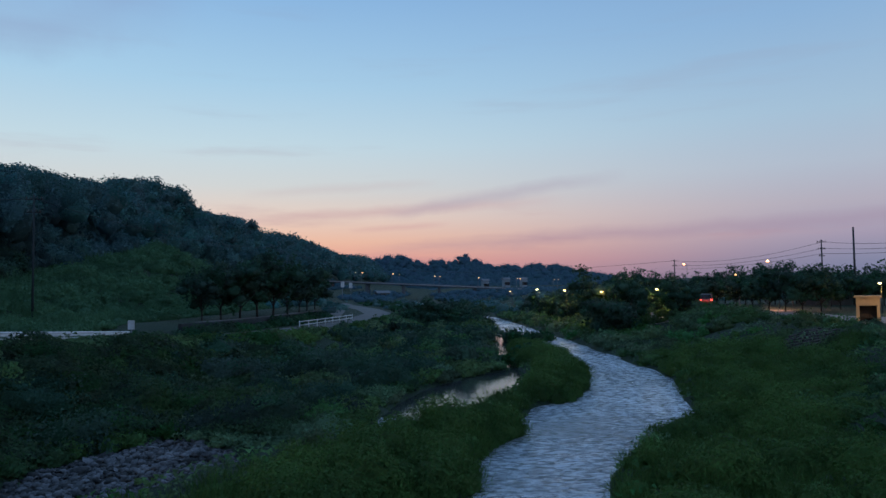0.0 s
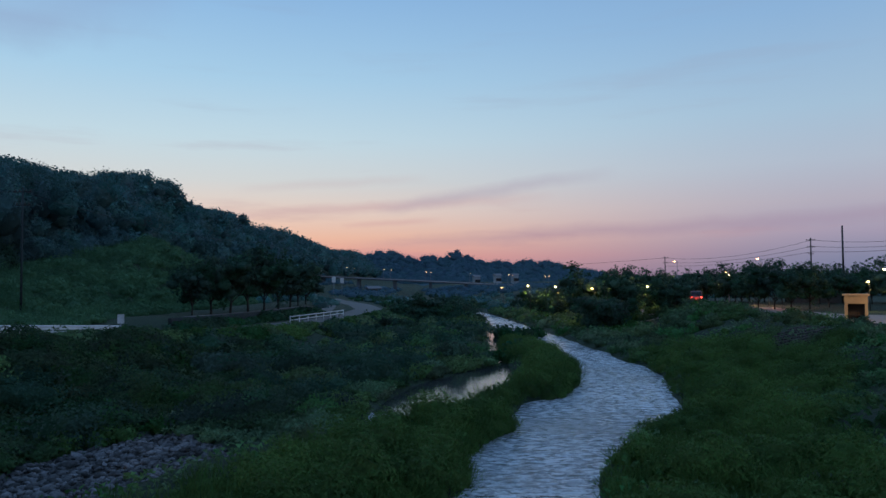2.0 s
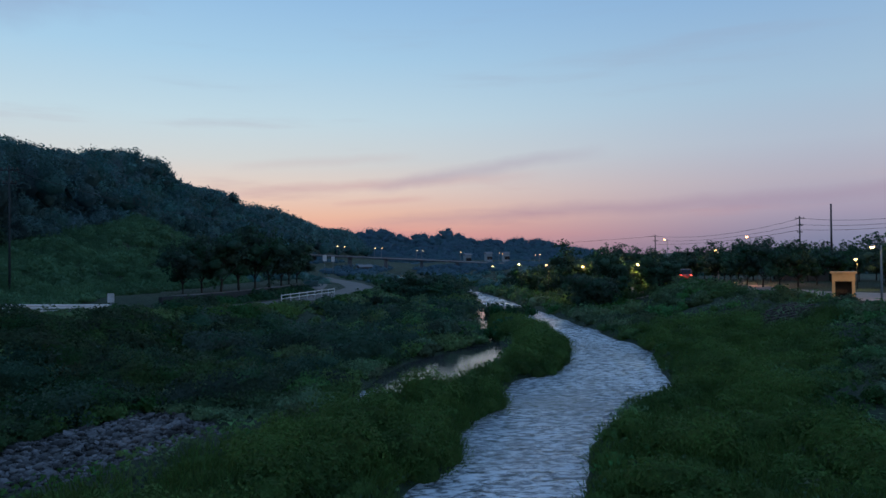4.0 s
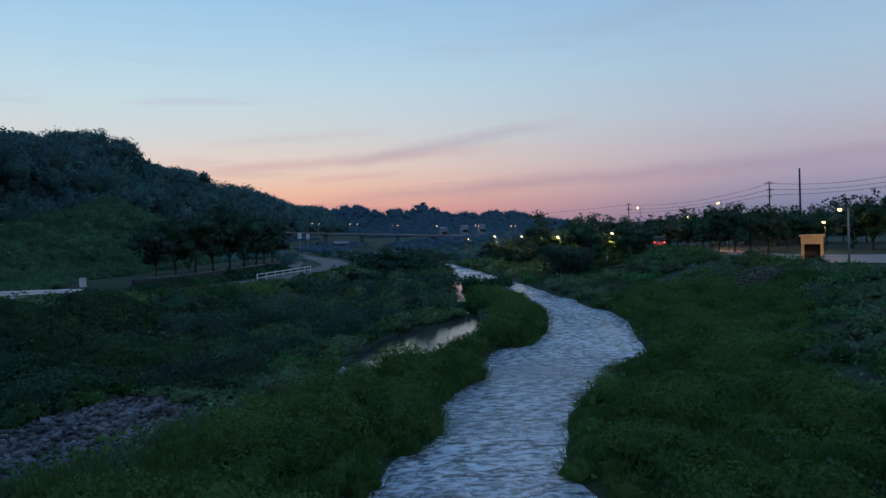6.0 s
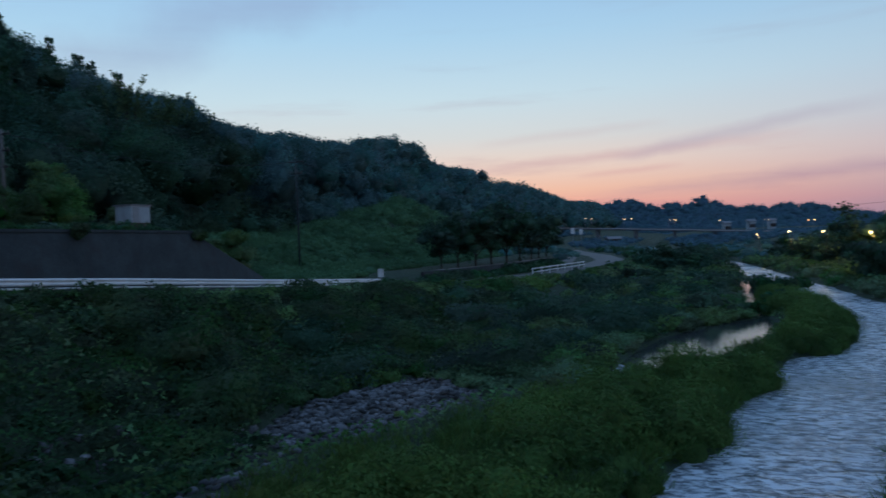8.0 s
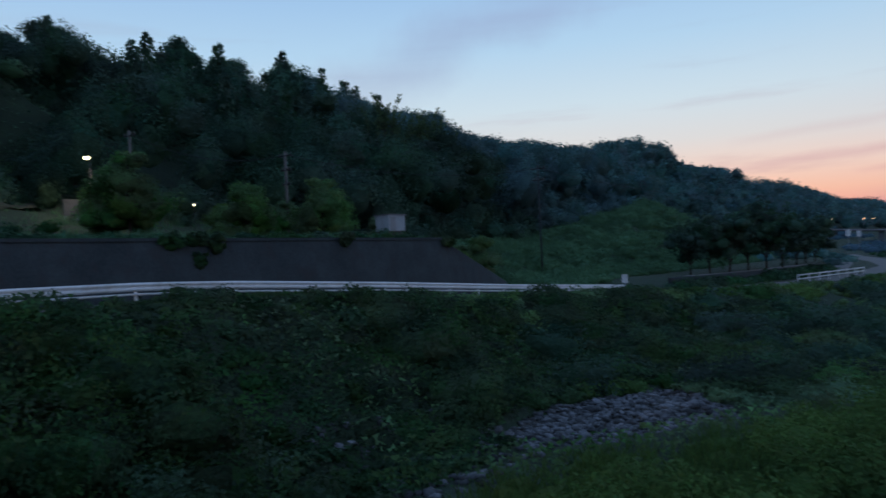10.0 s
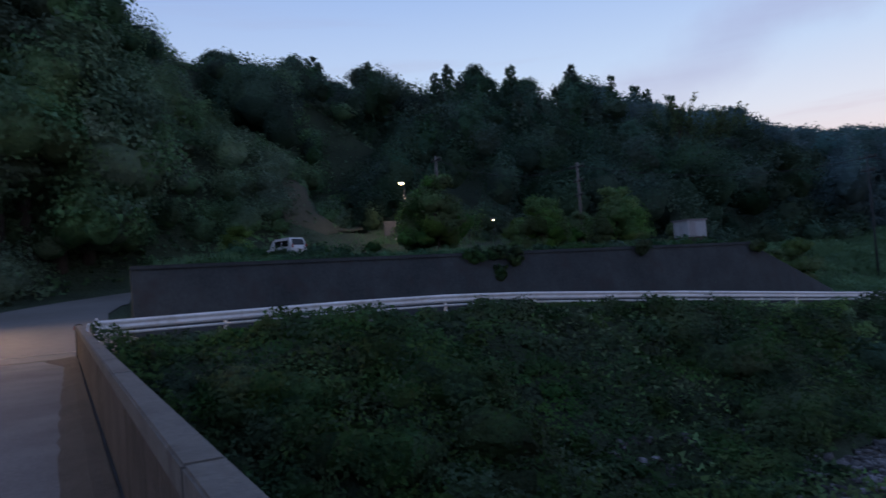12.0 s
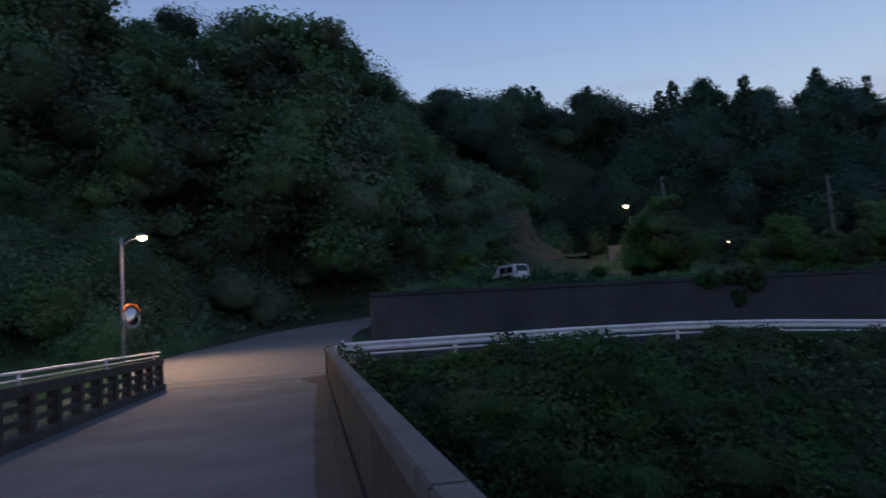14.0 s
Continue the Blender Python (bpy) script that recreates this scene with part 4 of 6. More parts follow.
def street_lamp(x, y, z, height, arm, mat, size, label, color, watts, group="", aim=None, slim=1.0, globe=False):
    """A pole with a short arm and a lamp head; arm is a plan vector."""
    ob = new("street_lamp")
    ob.location = (x, y, z)
    tagged(ob, label, "street lamp", group)
    tube_part("pole", [(0, 0, -0.3), (0, 0, height * 0.5), (0, 0, height)], [0.085 * slim, 0.075 * slim, 0.06 * slim], GALV if slim == 1 else DARK_METAL, ob)
    ax, ay = arm
    tube_part("arm", [(0, 0, height - 0.35), (ax * 0.5, ay * 0.5, height - 0.15), (ax, ay, height - 0.1)], 0.035, GALV, ob, 6)
    part("lamp_housing", boxm(ax - 0.22, ax + 0.22, ay - 0.16, ay + 0.16, height - 0.1, height + 0.02, bevel=0.03), GALV, ob)
    bulb("lamp_glass", (ax, ay, height - 0.14), size, mat, ob)
    if watts:
        ld = bpy.data.lights.new("street_light", "POINT" if globe else "SPOT")
        ld.energy, ld.color, ld.shadow_soft_size = watts, color, 0.12
        if not globe:
            ld.spot_size, ld.spot_blend = radians(165), 0.5
        lo = new("lamp_light", ld)
        lo.parent, lo.location = ob, (ax, ay, height - 0.34)
        if aim:
            ld.spot_size, ld.spot_blend = radians(140), 1.0
            lo.rotation_euler = Vector(aim).to_track_quat("-Z", "Y").to_euler()
    return ob


street_lamp(-31.5, -7.75, on_land(-31.5, -7.75), 6.0 - on_land(-31.5, -7.75), (0.6, 0.95), LAMP_NEAR, 0.17, "grey street lamp pole with glowing warm lamp beside the bridge end", (1.0, 0.74, 0.44), 3000, aim=(4.0, 3.0, -5.5))
ld = bpy.data.lights.new("lamp_spill", "POINT")
ld.energy, ld.color, ld.shadow_soft_size = 90, (1.0, 0.62, 0.34), 0.2
new("lamp_spill", ld).location = (-30.7, -6.6, 5.55)
mir = new("traffic_mirror")
tagged(mir, "round traffic mirror with an orange hood on the lamp pole", "traffic mirror")
mir.location = (-31.3, -7.4, 2.62)
mir.scale = (1.12, 1.12, 1.12)
bm = bmesh.new()
bmesh.ops.create_cone(bm, cap_ends=True, segments=32, radius1=0.44, radius2=0.43, depth=0.06)
o = part("rim", bm, GALV, mir, "thin grey rim")
bm = bmesh.new()
bmesh.ops.create_uvsphere(bm, u_segments=32, v_segments=20, radius=1.0)
bmesh.ops.delete(bm, geom=[v for v in bm.verts if v.co.z < 0.9], context="VERTS")
bmesh.ops.translate(bm, vec=(0, 0, -0.868), verts=bm.verts)
f = part("mirror_face", bm, MIRROR, mir, "convex silvered face", smooth=True)
turn = Matrix.Rotation(radians(60), 4, "Z") @ Matrix.Rotation(radians(82), 4, "Y")
o.matrix_local = turn
f.matrix_local = turn
tube_part("bracket", [(-0.2, -0.35, 0.1), (-0.03, 0, 0.1)], 0.02, GALV, mir, 6)
tube_part("hood", [turn @ Vector((-0.47 * math.cos(a), 0.47 * math.sin(a), 0.08)) for a in np.linspace(-1.2, 1.2, 9)], 0.04, ORANGE, mir, 6)

LAMP_B = (-60.0, 29.0)
street_lamp(*LAMP_B, on_land(*LAMP_B), 10.9 - on_land(*LAMP_B), (0.9, -0.7), LAMP_WHITE, 0.2, "street lamp with white glowing lamp on the wooded terrace", (1.0, 0.88, 0.6), 550, slim=0.6)

sl_ = (-52.1, 33.6)
street_lamp(*sl_, on_land(*sl_), 6.55 - on_land(*sl_), (0.3, -0.2), LAMP_WHITE, 0.07, "small greenish-white lamp on a short post", (1, 1, 0.8), 0, slim=0.35)

# utility poles
def utility_pole(x, y, z, height, label, mat=CONCRETE, arms=2, slim=1.0, group="utility poles"):
    ob = new("utility_pole")
    ob.location = (x, y, z)
    tagged(ob, label, "utility pole", group)
    tube_part("pole", [(0, 0, -0.5), (0, 0, height * 0.5), (0, 0, height)], [0.17 * slim, 0.14 * slim, 0.11 * slim], mat, ob, 10)
    for k in range(arms):
        zz = height - 0.5 - 1.3 * k
        part("crossarm", boxm(-0.9 + 0.2 * k, 0.9 - 0.2 * k, -0.06, 0.06, zz, zz + 0.11), DARK_METAL, ob)
        for sx in (-0.75, -0.3, 0.3, 0.75):
            tube_part("insulator", [(sx * (1 - 0.22 * k), 0, zz + 0.11), (sx * (1 - 0.22 * k), 0, zz + 0.32)], 0.05, CONCRETE, ob, 6)
    return ob


def wire(points, sag, name="cable", thick=0.022):
    out = []
    for (a, b) in zip(points, points[1:]):
        a, b = np.array(a, float), np.array(b, float)
        s = np.linspace(0, 1, 14)[:, None]
        p = a + (b - a) * s
        p[:, 2] -= (4 * s * (1 - s))[:, 0] * sag
        out.append(tube(p, thick, 4))
    v, f = join(out)
    o = part(name, raw_mesh(name, v, f, WIRE), None)
    return tagged(o, "thin dark overhead cable between poles", "cable", "overhead cables")


pb = (-50.6, 42.2)
utility_pole(*pb, on_land(*pb), 11.4 - on_land(*pb), "pale concrete utility pole at the foot of the wooded hill", CONCRETE, 3)
pc = (-58.0, 31.5)
utility_pole(*pc, on_land(*pc), 13.2 - on_land(*pc), "slim concrete utility pole among the hillside trees", CONCRETE, 1)
pd_ = (-40.0, 69.3)
utility_pole(*pd_, on_land(*pd_), 10.8 - on_land(*pd_), "grey utility pole on the grassy bank", WALL_DARK, 2, 0.7)
zt = 11.1
wire([(pc[0], pc[1], 12.9), (pb[0], pb[1], zt), (pd_[0], pd_[1], 10.4), (-36, 150, 9.5), (-30, 260, 9)], 1.3)
wire([(-31.5, -7.75, 6.2), (-30, -22, 6.9), (-28, -40, 7.4)], 0.5)

# ---- parked van on the terrace ----
def van(x, y, z, turn_deg, paint, label, scale=1.0):
    ob = new("van")
    tagged(ob, label, "car")
    prof = [(-1.95, 0.45), (-2.0, 0.95), (-1.9, 1.1), (-1.62, 1.78), (-1.4, 1.86), (0.55, 1.84), (0.8, 1.74), (1.35, 1.05), (1.95, 0.92), (2.05, 0.7), (2.02, 0.4)]
    bm = bmesh.new()
    sides = []
    for yy, k in ((-0.84, 0), (0.84, 0)):
        sides.append([bm.verts.new((px_, yy * (1 - 0.1 * max(0, pz - 1.0)), pz)) for px_, pz in prof])
    bm.faces.new(sides[0])
    bm.faces.new(sides[1][::-1])
    n = len(prof)
    for k in range(n):
        bm.faces.new((sides[0][k], sides[1][k], sides[1][(k + 1) % n], sides[0][(k + 1) % n]))
    bmesh.ops.recalc_face_normals(bm, faces=bm.faces)
    bmesh.ops.bevel(bm, geom=list(bm.edges), offset=0.05, segments=2, affect="EDGES")
    body = part("body", bm, paint, ob)
    for sy in (-1, 1):
        for x0, x1 in ((-1.45, -0.55), (-0.45, 0.5)):
            part("side_window", boxm(x0, x1, sy * 0.775, sy * 0.835, 1.08, 1.62, bevel=0.02), GLASS_DARK, ob)
        for wx_ in (-1.3, 1.35):
            bm = bmesh.new()
            bmesh.ops.create_cone(bm, cap_ends=True, segments=20, radius1=0.31, radius2=0.31, depth=0.2)
            bmesh.ops.rotate(bm, matrix=Matrix.Rotation(radians(90), 3, "X"), verts=bm.verts)
            w = part("wheel", bm, RUBBER, ob)
            w.location = (wx_, sy * 0.78, 0.31)
            bm = bmesh.new()
            bmesh.ops.create_cone(bm, cap_ends=True, segments=16, radius1=0.19, radius2=0.17, depth=0.22)
            bmesh.ops.rotate(bm, matrix=Matrix.Rotation(radians(90), 3, "X"), verts=bm.verts)
            part("rim", bm, GALV, w)
        part("tail_light", boxm(-2.02, -1.93, sy * 0.72 - 0.07, sy * 0.72 + 0.07, 0.95, 1.25), RED_LENS, ob)
        part("headlight", boxm(1.93, 2.06, sy * 0.6 - 0.16, sy * 0.6 + 0.16, 0.68, 0.84, bevel=0.02), GALV, ob)
    bm = bmesh.new()
    q = [bm.verts.new(p) for p in ((-1.885, -0.66, 1.18), (-1.885, 0.66, 1.18), (-1.66, 0.6, 1.72), (-1.66, -0.6, 1.72))]
    bm.faces.new(q)
    bmesh.ops.solidify(bm, geom=bm.faces[:], thickness=0.04)
    part("rear_window", bm, GLASS_DARK, ob)
    bm = bmesh.new()
    q = [bm.verts.new(p) for p in ((0.85, -0.6, 1.7), (0.85, 0.6, 1.7), (1.33, 0.7, 1.1), (1.33, -0.7, 1.1))]
    bm.faces.new(q)
    bmesh.ops.solidify(bm, geom=bm.faces[:], thickness=-0.04)
    part("windscreen", bm, GLASS_DARK, ob)
    ob.matrix_basis = pose(x, y, z, 0, 0, turn_deg) @ Matrix.Scale(scale, 4)
    return ob


RED_LENS = material("red_lens", (0.3, 0.02, 0.02), (0.25, 0.015, 0.015), rough=0.3)
van(-52.8, 15.2, on_land(-52.8, 15.2) - 0.05, 200, CAR_PAINT, "pale small van parked on the terrace behind shrubs", 0.85)

# small white cabin on the wall's terrace
cabin = new("shed")
cabin.location = (-37.2, 41.2, 3.36)
tagged(cabin, "small white site cabin with flat roof on the terrace", "shed")
part("cabin_body", boxm(-0.7, 0.7, -0.95, 0.95, 0, 1.2, bevel=0.02), DULL_WHITE, cabin)
part("roof", boxm(-0.8, 0.8, -1.05, 1.05, 1.205, 1.3, bevel=0.02), ROOF, cabin)
part("base", boxm(-0.72, 0.72, -0.97, 0.97, -1.0, -0.004), CONCRETE_DARK, cabin)
part("door", boxm(0.703, 0.74, -0.8, -0.2, 0.05, 1.1), GALV, cabin, "grey sheet door")
hut = new("sign_board")
hut.location = (-60.1, 27.3, 5.4)
tagged(hut, "pale sheet-metal board lit by the street lamp", "board")
part("panel", boxm(-0.06, 0.06, -0.62, 0.62, 0.6, 1.95, bevel=0.01), CONCRETE, hut)
for sy in (-0.5, 0.5):
    tube_part("leg", [(0, sy, -2.4), (0, sy, 0.62)], 0.05, GALV, hut, 6)

# ---- stone revetment on the flood bench ----
revetment = new("stone_revetment")
tagged(revetment, "sloping bed of pale broken stones on the river bench", "stones", kind="structure")
stone_meshes = []
for k in range(5):
    bm = bmesh.new()
    bmesh.ops.create_icosphere(bm, subdivisions=1, radius=1.0)
    for v in bm.verts:
        v.co *= 1 + 0.42 * (random.random() - 0.5) * 2
        v.co.x *= 1.25
        v.co.z *= 0.7
    me = bpy.data.meshes.new("stone")
    bm.to_mesh(me)
    bm.free()
    me.materials.append(STONE)
    stone_meshes.append(me)


cand = rng.uniform((-16, 19), (-7, 34), (16000, 2))
cand = cand[inside(STONE_POLY, cand[:, 0], cand[:, 1])]
keep = []
cell = {}
for cx, cy in cand:
    k = (int(cx / 0.17), int(cy / 0.17))
    if k in cell:
        continue
    cell[k] = 1
    keep.append((cx, cy))
bm = bmesh.new()
bv = [bm.verts.new((x_, y_, float(bed_z(x_, y_)) - 0.05)) for x_, y_ in STONE_POLY]
bl = [bm.verts.new((x_, y_, -5.8)) for x_, y_ in STONE_POLY]
bm.faces.new(bv[::-1])
for k in range(len(bv)):
    bm.faces.new((bv[k], bv[(k + 1) % len(bv)], bl[(k + 1) % len(bv)], bl[k]))
bmesh.ops.recalc_face_normals(bm, faces=bm.faces)
part("bed", bm, CONCRETE_DARK, revetment, "dark gravel bedding")
loose = []
for n, (cx, cy) in enumerate(keep):
    s = rng.uniform(0.05, 0.14) * (1.7 if rng.random() < 0.1 else 1.0)
    m = pose(cx, cy, float(bed_z(cx, cy)) + rng.uniform(-0.08, 0.05) + 0.1 * float(vnoise(cx, cy, 1.3, 26)), rng.uniform(-20, 20), rng.uniform(-20, 20), rng.uniform(0, 360)) @ Matrix.Scale(s, 4)
    if n < 300:
        o = new("stone", stone_meshes[n % 5])
        o.parent, o.matrix_basis = revetment, m
    else:
        me = stone_meshes[n % 5]
        co = np.array([m @ v.co for v in me.vertices])
        fa = np.array([list(p.vertices) for p in me.polygons])
        loose.append((co, fa))
if loose:
    v, f = join(loose)
    o = part("stones", raw_mesh("stones", v, f, STONE), None, revetment)
    tagged(o, kind="stuff")
# scattered rubble showing through the foot of the bank
rub = []
for _ in range(150):
    cx, cy = rng.uniform((-17.5, 14), (-11.5, 22))
    if not inside(STONE_POLY, cx, cy):
        s = rng.uniform(0.08, 0.26)
        m = pose(cx, cy, on_land(cx, cy) + 0.03, rng.uniform(-20, 20), rng.uniform(-20, 20), rng.uniform(0, 360)) @ Matrix.Scale(s, 4)
        me = stone_meshes[_ % 5]
        rub.append((np.array([m @ v.co for v in me.vertices]), np.array([list(p.vertices) for p in me.polygons])))
v, f = join(rub)
rubble = part("rubble", raw_mesh("rubble", v, f, STONE), None)
tagged(rubble, "scattered grey stones at the foot of the bank", "stones", kind="stuff")

# ---- far road bridge with lamps ----
# grey concrete of the far bridge with bluish valley haze put into its colour
HAZED_CONCRETE = material("hazed_grey_concrete", (0.13, 0.14, 0.16), (0.09, 0.1, 0.115), rough=0.9)
# near parapet: lamp light along it is painted as this paler concrete
LIT_RAIL = material("lamplit_concrete", (0.36, 0.36, 0.38), (0.28, 0.28, 0.3), rough=0.8)
far_bridge = new("road_bridge")
tagged(far_bridge, "long low road bridge far across the valley", "bridge")
fb0, fb1 = np.array([-62.0, 330.0, 3.5]), np.array([55.0, 335.0, -2.8])


def fb(t, up=0.0, off=0.0):
    p = fb0 + (fb1 - fb0) * t
    return p + np.array([0, off, up])


def slab(name, up0, up1, off0, off1, mat, label=""):
    v = np.array([fb(t, u, o) for t in (0, 1) for u, o in ((up0, off0), (up0, off1), (up1, off1), (up1, off0))])
    f = np.array([(0, 1, 5, 4), (1, 2, 6, 5), (2, 3, 7, 6), (3, 0, 4, 7), (3, 2, 1, 0), (4, 5, 6, 7)])
    return part(name, raw_mesh(name, v, f, mat), None, far_bridge, label)


slab("deck", -0.7, -0.3, 0, 9, HAZED_CONCRETE)
slab("parapet", -0.296, 0.2, -0.1, 0.15, LIT_RAIL, "parapet, pale with lamp light put into its colour")
slab("parapet", -0.3, 0.35, 8.9, 9.1, CONCRETE)
for t in np.linspace(0.08, 0.95, 7):
    p = fb(t)
    part("pier", boxm(p[0] - 0.7, p[0] + 0.7, p[1] + 1, p[1] + 8, -7.5, p[2] - 0.71), HAZED_CONCRETE, far_bridge)


def placed(az, dist, el=0.0):
    a = radians(az)
    return (-math.sin(a) * dist, math.cos(a) * dist, 1.6 + dist * math.tan(radians(el)))


def far_lamp(az, el, dist, mat, size, ground_z, label, group):
    x_, y_, z_ = placed(az, dist, el)
    return street_lamp(x_, y_, ground_z, z_ - ground_z + 0.15, (0.4, -0.3), mat, size, label, (1, 0.6, 0.3), 0, group)


for az, el in ((9.6, 0.98), (9.05, 0.97), (7.1, 0.92), (6.55, 0.88), (4.1, 0.75), (3.55, 0.72), (0.72, 0.52), (0.3, 0.5), (-2.85, 0.35), (-5.95, 0.25), (-6.2, 0.22), (-8.85, 0.1), (-9.2, 0.1)):
    t = (placed(az, 331)[0] - fb0[0]) / (fb1[0] - fb0[0])
    far_lamp(az, el, 333, LAMP_ORANGE, 0.18, float(fb(min(max(t, 0), 1))[2]) - 0.4, "distant street lamp glowing orange on the bridge", "bridge lamps")
for az, el, d_, mat_, w in ((-7.8, -0.66, 120, LAMP_WHITE, 0), (-10.0, -0.75, 110, LAMP_WARM, 0), (-12.9, -0.9, 96, LAMP_WARM, 0), (-15.3, -0.82, 94, LAMP_WHITE, 0), (-17.1, -0.75, 96, LAMP_WARM, 0), (-5.6, -0.8, 170, LAMP_WARM, 0), (-27.5, -0.6, 120, LAMP_WARM, 0), (-31.9, -0.45, 88, LAMP_WARM, 0)):
    x_, y_, z_ = placed(az, d_, el)
    gz0 = on_land(x_, y_)
    street_lamp(x_, y_, gz0, z_ - gz0 + 0.15, (-0.4, -0.4), mat_, 0.14, "park lamp glowing yellow among the trees", (1.0, 0.72, 0.2), 280, "park lamps", slim=0.5, globe=True)
for az, el, d_ in ((-19.1, 1.15, 190), (-25.0, 1.25, 150)):
    x_, y_, z_ = placed(az, d_, el)
    gz0 = on_land(x_, y_)
    street_lamp(x_, y_, gz0, z_ - gz0 + 0.15, (-0.8, -0.3), LAMP_ORANGE, 0.24, "tall road lamp glowing orange above the trees", (1.0, 0.5, 0.2), 0, "road lamps")

# poles and cables over the right bank
tops = []
for az, el, d_, arms, mat_ in ((-18.2, 1.55, 200, 2, CONCRETE), (-28.3, 2.7, 150, 3, CONCRETE), (-40.0, 3.6, 130, 2, CONCRETE)):
    x_, y_, z_ = placed(az, d_, el)
    gz0 = on_land(x_, y_)
    utility_pole(x_, y_, gz0, z_ - gz0, "dark utility pole with crossarms against the sky", DARK_METAL, arms)
    tops.append((x_, y_, z_))
x_, y_, z_ = placed(-30.33, 110, 3.5)
plain = utility_pole(x_, y_, on_land(x_, y_), z_ - on_land(x_, y_), "plain dark pole rising above the trees", DARK_METAL, 0)
for dz in (-0.4, -1.6, -2.6):
    wire([(p[0] + 0.3 * k, p[1], p[2] + dz) for k, p in enumerate(tops)], 1.6 + 0.3 * dz, thick=0.03)
wire([tops[0][:2] + (tops[0][2] - 0.4,), (-20, 420, 9)], 2.0, thick=0.035)
# ---- right bank: shelter, car park, stone steps ----
shelter = new("shelter")
sx_, sy_, _z = placed(-31.1, 69)
sz_ = on_land(sx_, sy_)
shelter.matrix_basis = pose(sx_, sy_, sz_, 0, 0, -31)
tagged(shelter, "small cream portal shelter lit by a warm lamp", "shelter")
part("floor_slab", boxm(-1.0, 1.0, -0.8, 0.8, -0.4, 0.06), CONCRETE, shelter)
for sx in (-0.85, 0.62):
    part("pillar", boxm(sx, sx + 0.23, -0.7, 0.7, 0.062, 1.45, bevel=0.02), CREAM_LAMPLIT, shelter)
part("lintel", boxm(-0.86, 0.86, -0.7, 0.7, 1.454, 2.1, bevel=0.02), CREAM_LAMPLIT, shelter)
part("roof", boxm(-1.0, 1.0, -0.85, 0.85, 2.104, 2.26, bevel=0.03), CREAM_LAMPLIT, shelter)
part("back_wall", boxm(-0.62, 0.62, 0.5, 0.62, 0.062, 1.45), CONCRETE_DARK, shelter)
bench = part("bench", boxm(-0.55, 0.55, 0.05, 0.45, 0.4, 0.47, bevel=0.01), BARK, shelter)
part("bench_leg", boxm(-0.5, -0.4, 0.1, 0.4, 0.062, 0.398), CONCRETE_DARK, bench)
part("bench_leg", boxm(0.4, 0.5, 0.1, 0.4, 0.062, 0.398), CONCRETE_DARK, bench)
lx_, ly_, _z = placed(-33.4, 64.0)
street_lamp(lx_, ly_, on_land(lx_, ly_), 4.4, (-0.5, 0.3), LAMP_WARM, 0.14, "warm park lamp beside the shelter", (1.0, 0.58, 0.26), 480, "park lamps", aim=(sx_ - lx_, sy_ - ly_, -2.6))

pa = np.linspace(-38, -16, 12)
pin = np.interp(pa, [-38, -29, -26, -16], [62, 66, 80, 90])
park = ribbon("pavement", [placed(a, d_)[:2] for a, d_ in zip(pa, pin)], [placed(a, d_ + 14)[:2] for a, d_ in zip(pa, pin)], PINK_ROAD, 0.08, 4)
tagged(park, "pale riverside car park under lamp light", "pavement", kind="structure")
for az, d_ in ((-22.8, 106), (-25.5, 99)):
    x_, y_, z_ = placed(az, d_)
    street_lamp(x_, y_, on_land(x_, y_), 4.6, (-0.5, -0.3), LAMP_ORANGE, 0.1, "low park lamp with orange glow behind trees", (1.0, 0.42, 0.22), 1500, "park lamps")

cx_, cy_, _z = placed(-20.4, 104)
car2 = van(cx_, cy_, on_land(cx_, cy_) + 0.08, 74, RED_PAINT, "dark car with glowing red tail lamps in the car park")
for sy in (-1, 1):
    part("brake_light", boxm(-2.06, -2.025, sy * 0.66 - 0.1, sy * 0.66 + 0.1, 0.95, 1.1), TAIL_RED, car2, "glowing red lamp")
ld = bpy.data.lights.new("tail_light", "POINT")
ld.energy, ld.color, ld.shadow_soft_size = 25, (1.0, 0.08, 0.04), 0.2
lo = new("tail_glow", ld)
lo.parent, lo.location = car2, (-2.5, 0, 0.9)

# blocky houses far over the right trees
def house(az, dist, w, h, roof_h, label):
    x_, y_, z_ = placed(az, dist)
    ob = new("house")
    ob.matrix_basis = pose(x_, y_, on_land(x_, y_) - 0.2, 0, 0, az + 12)
    tagged(ob, label, "house", "far houses")
    part("house_body", boxm(-w / 2, w / 2, -3.5, 3.5, 0, h), DULL_WHITE if w < 4 else CONCRETE, ob)
    bm = bmesh.new()
    e = 0.5
    vs = [bm.verts.new(p) for p in ((-w / 2 - e, -4, h), (w / 2 + e, -4, h), (w / 2 + e, 4, h), (-w / 2 - e, 4, h), (-w / 2 - e, 0, h + roof_h), (w / 2 + e, 0, h + roof_h))]
    for q in ((0, 1, 5, 4), (2, 3, 4, 5), (0, 4, 3), (1, 2, 5), (3, 2, 1, 0)):
        bm.faces.new([vs[i] for i in q])
    part("roof", bm, ROOF, ob)
    for k in range(3):
        wx_ = -w / 3 + k * w / 3
        win = part("window", boxm(wx_ - 0.5, wx_ + 0.5, -3.56, -3.503, h * 0.45, h * 0.75), GLASS_DARK, ob)
    return ob


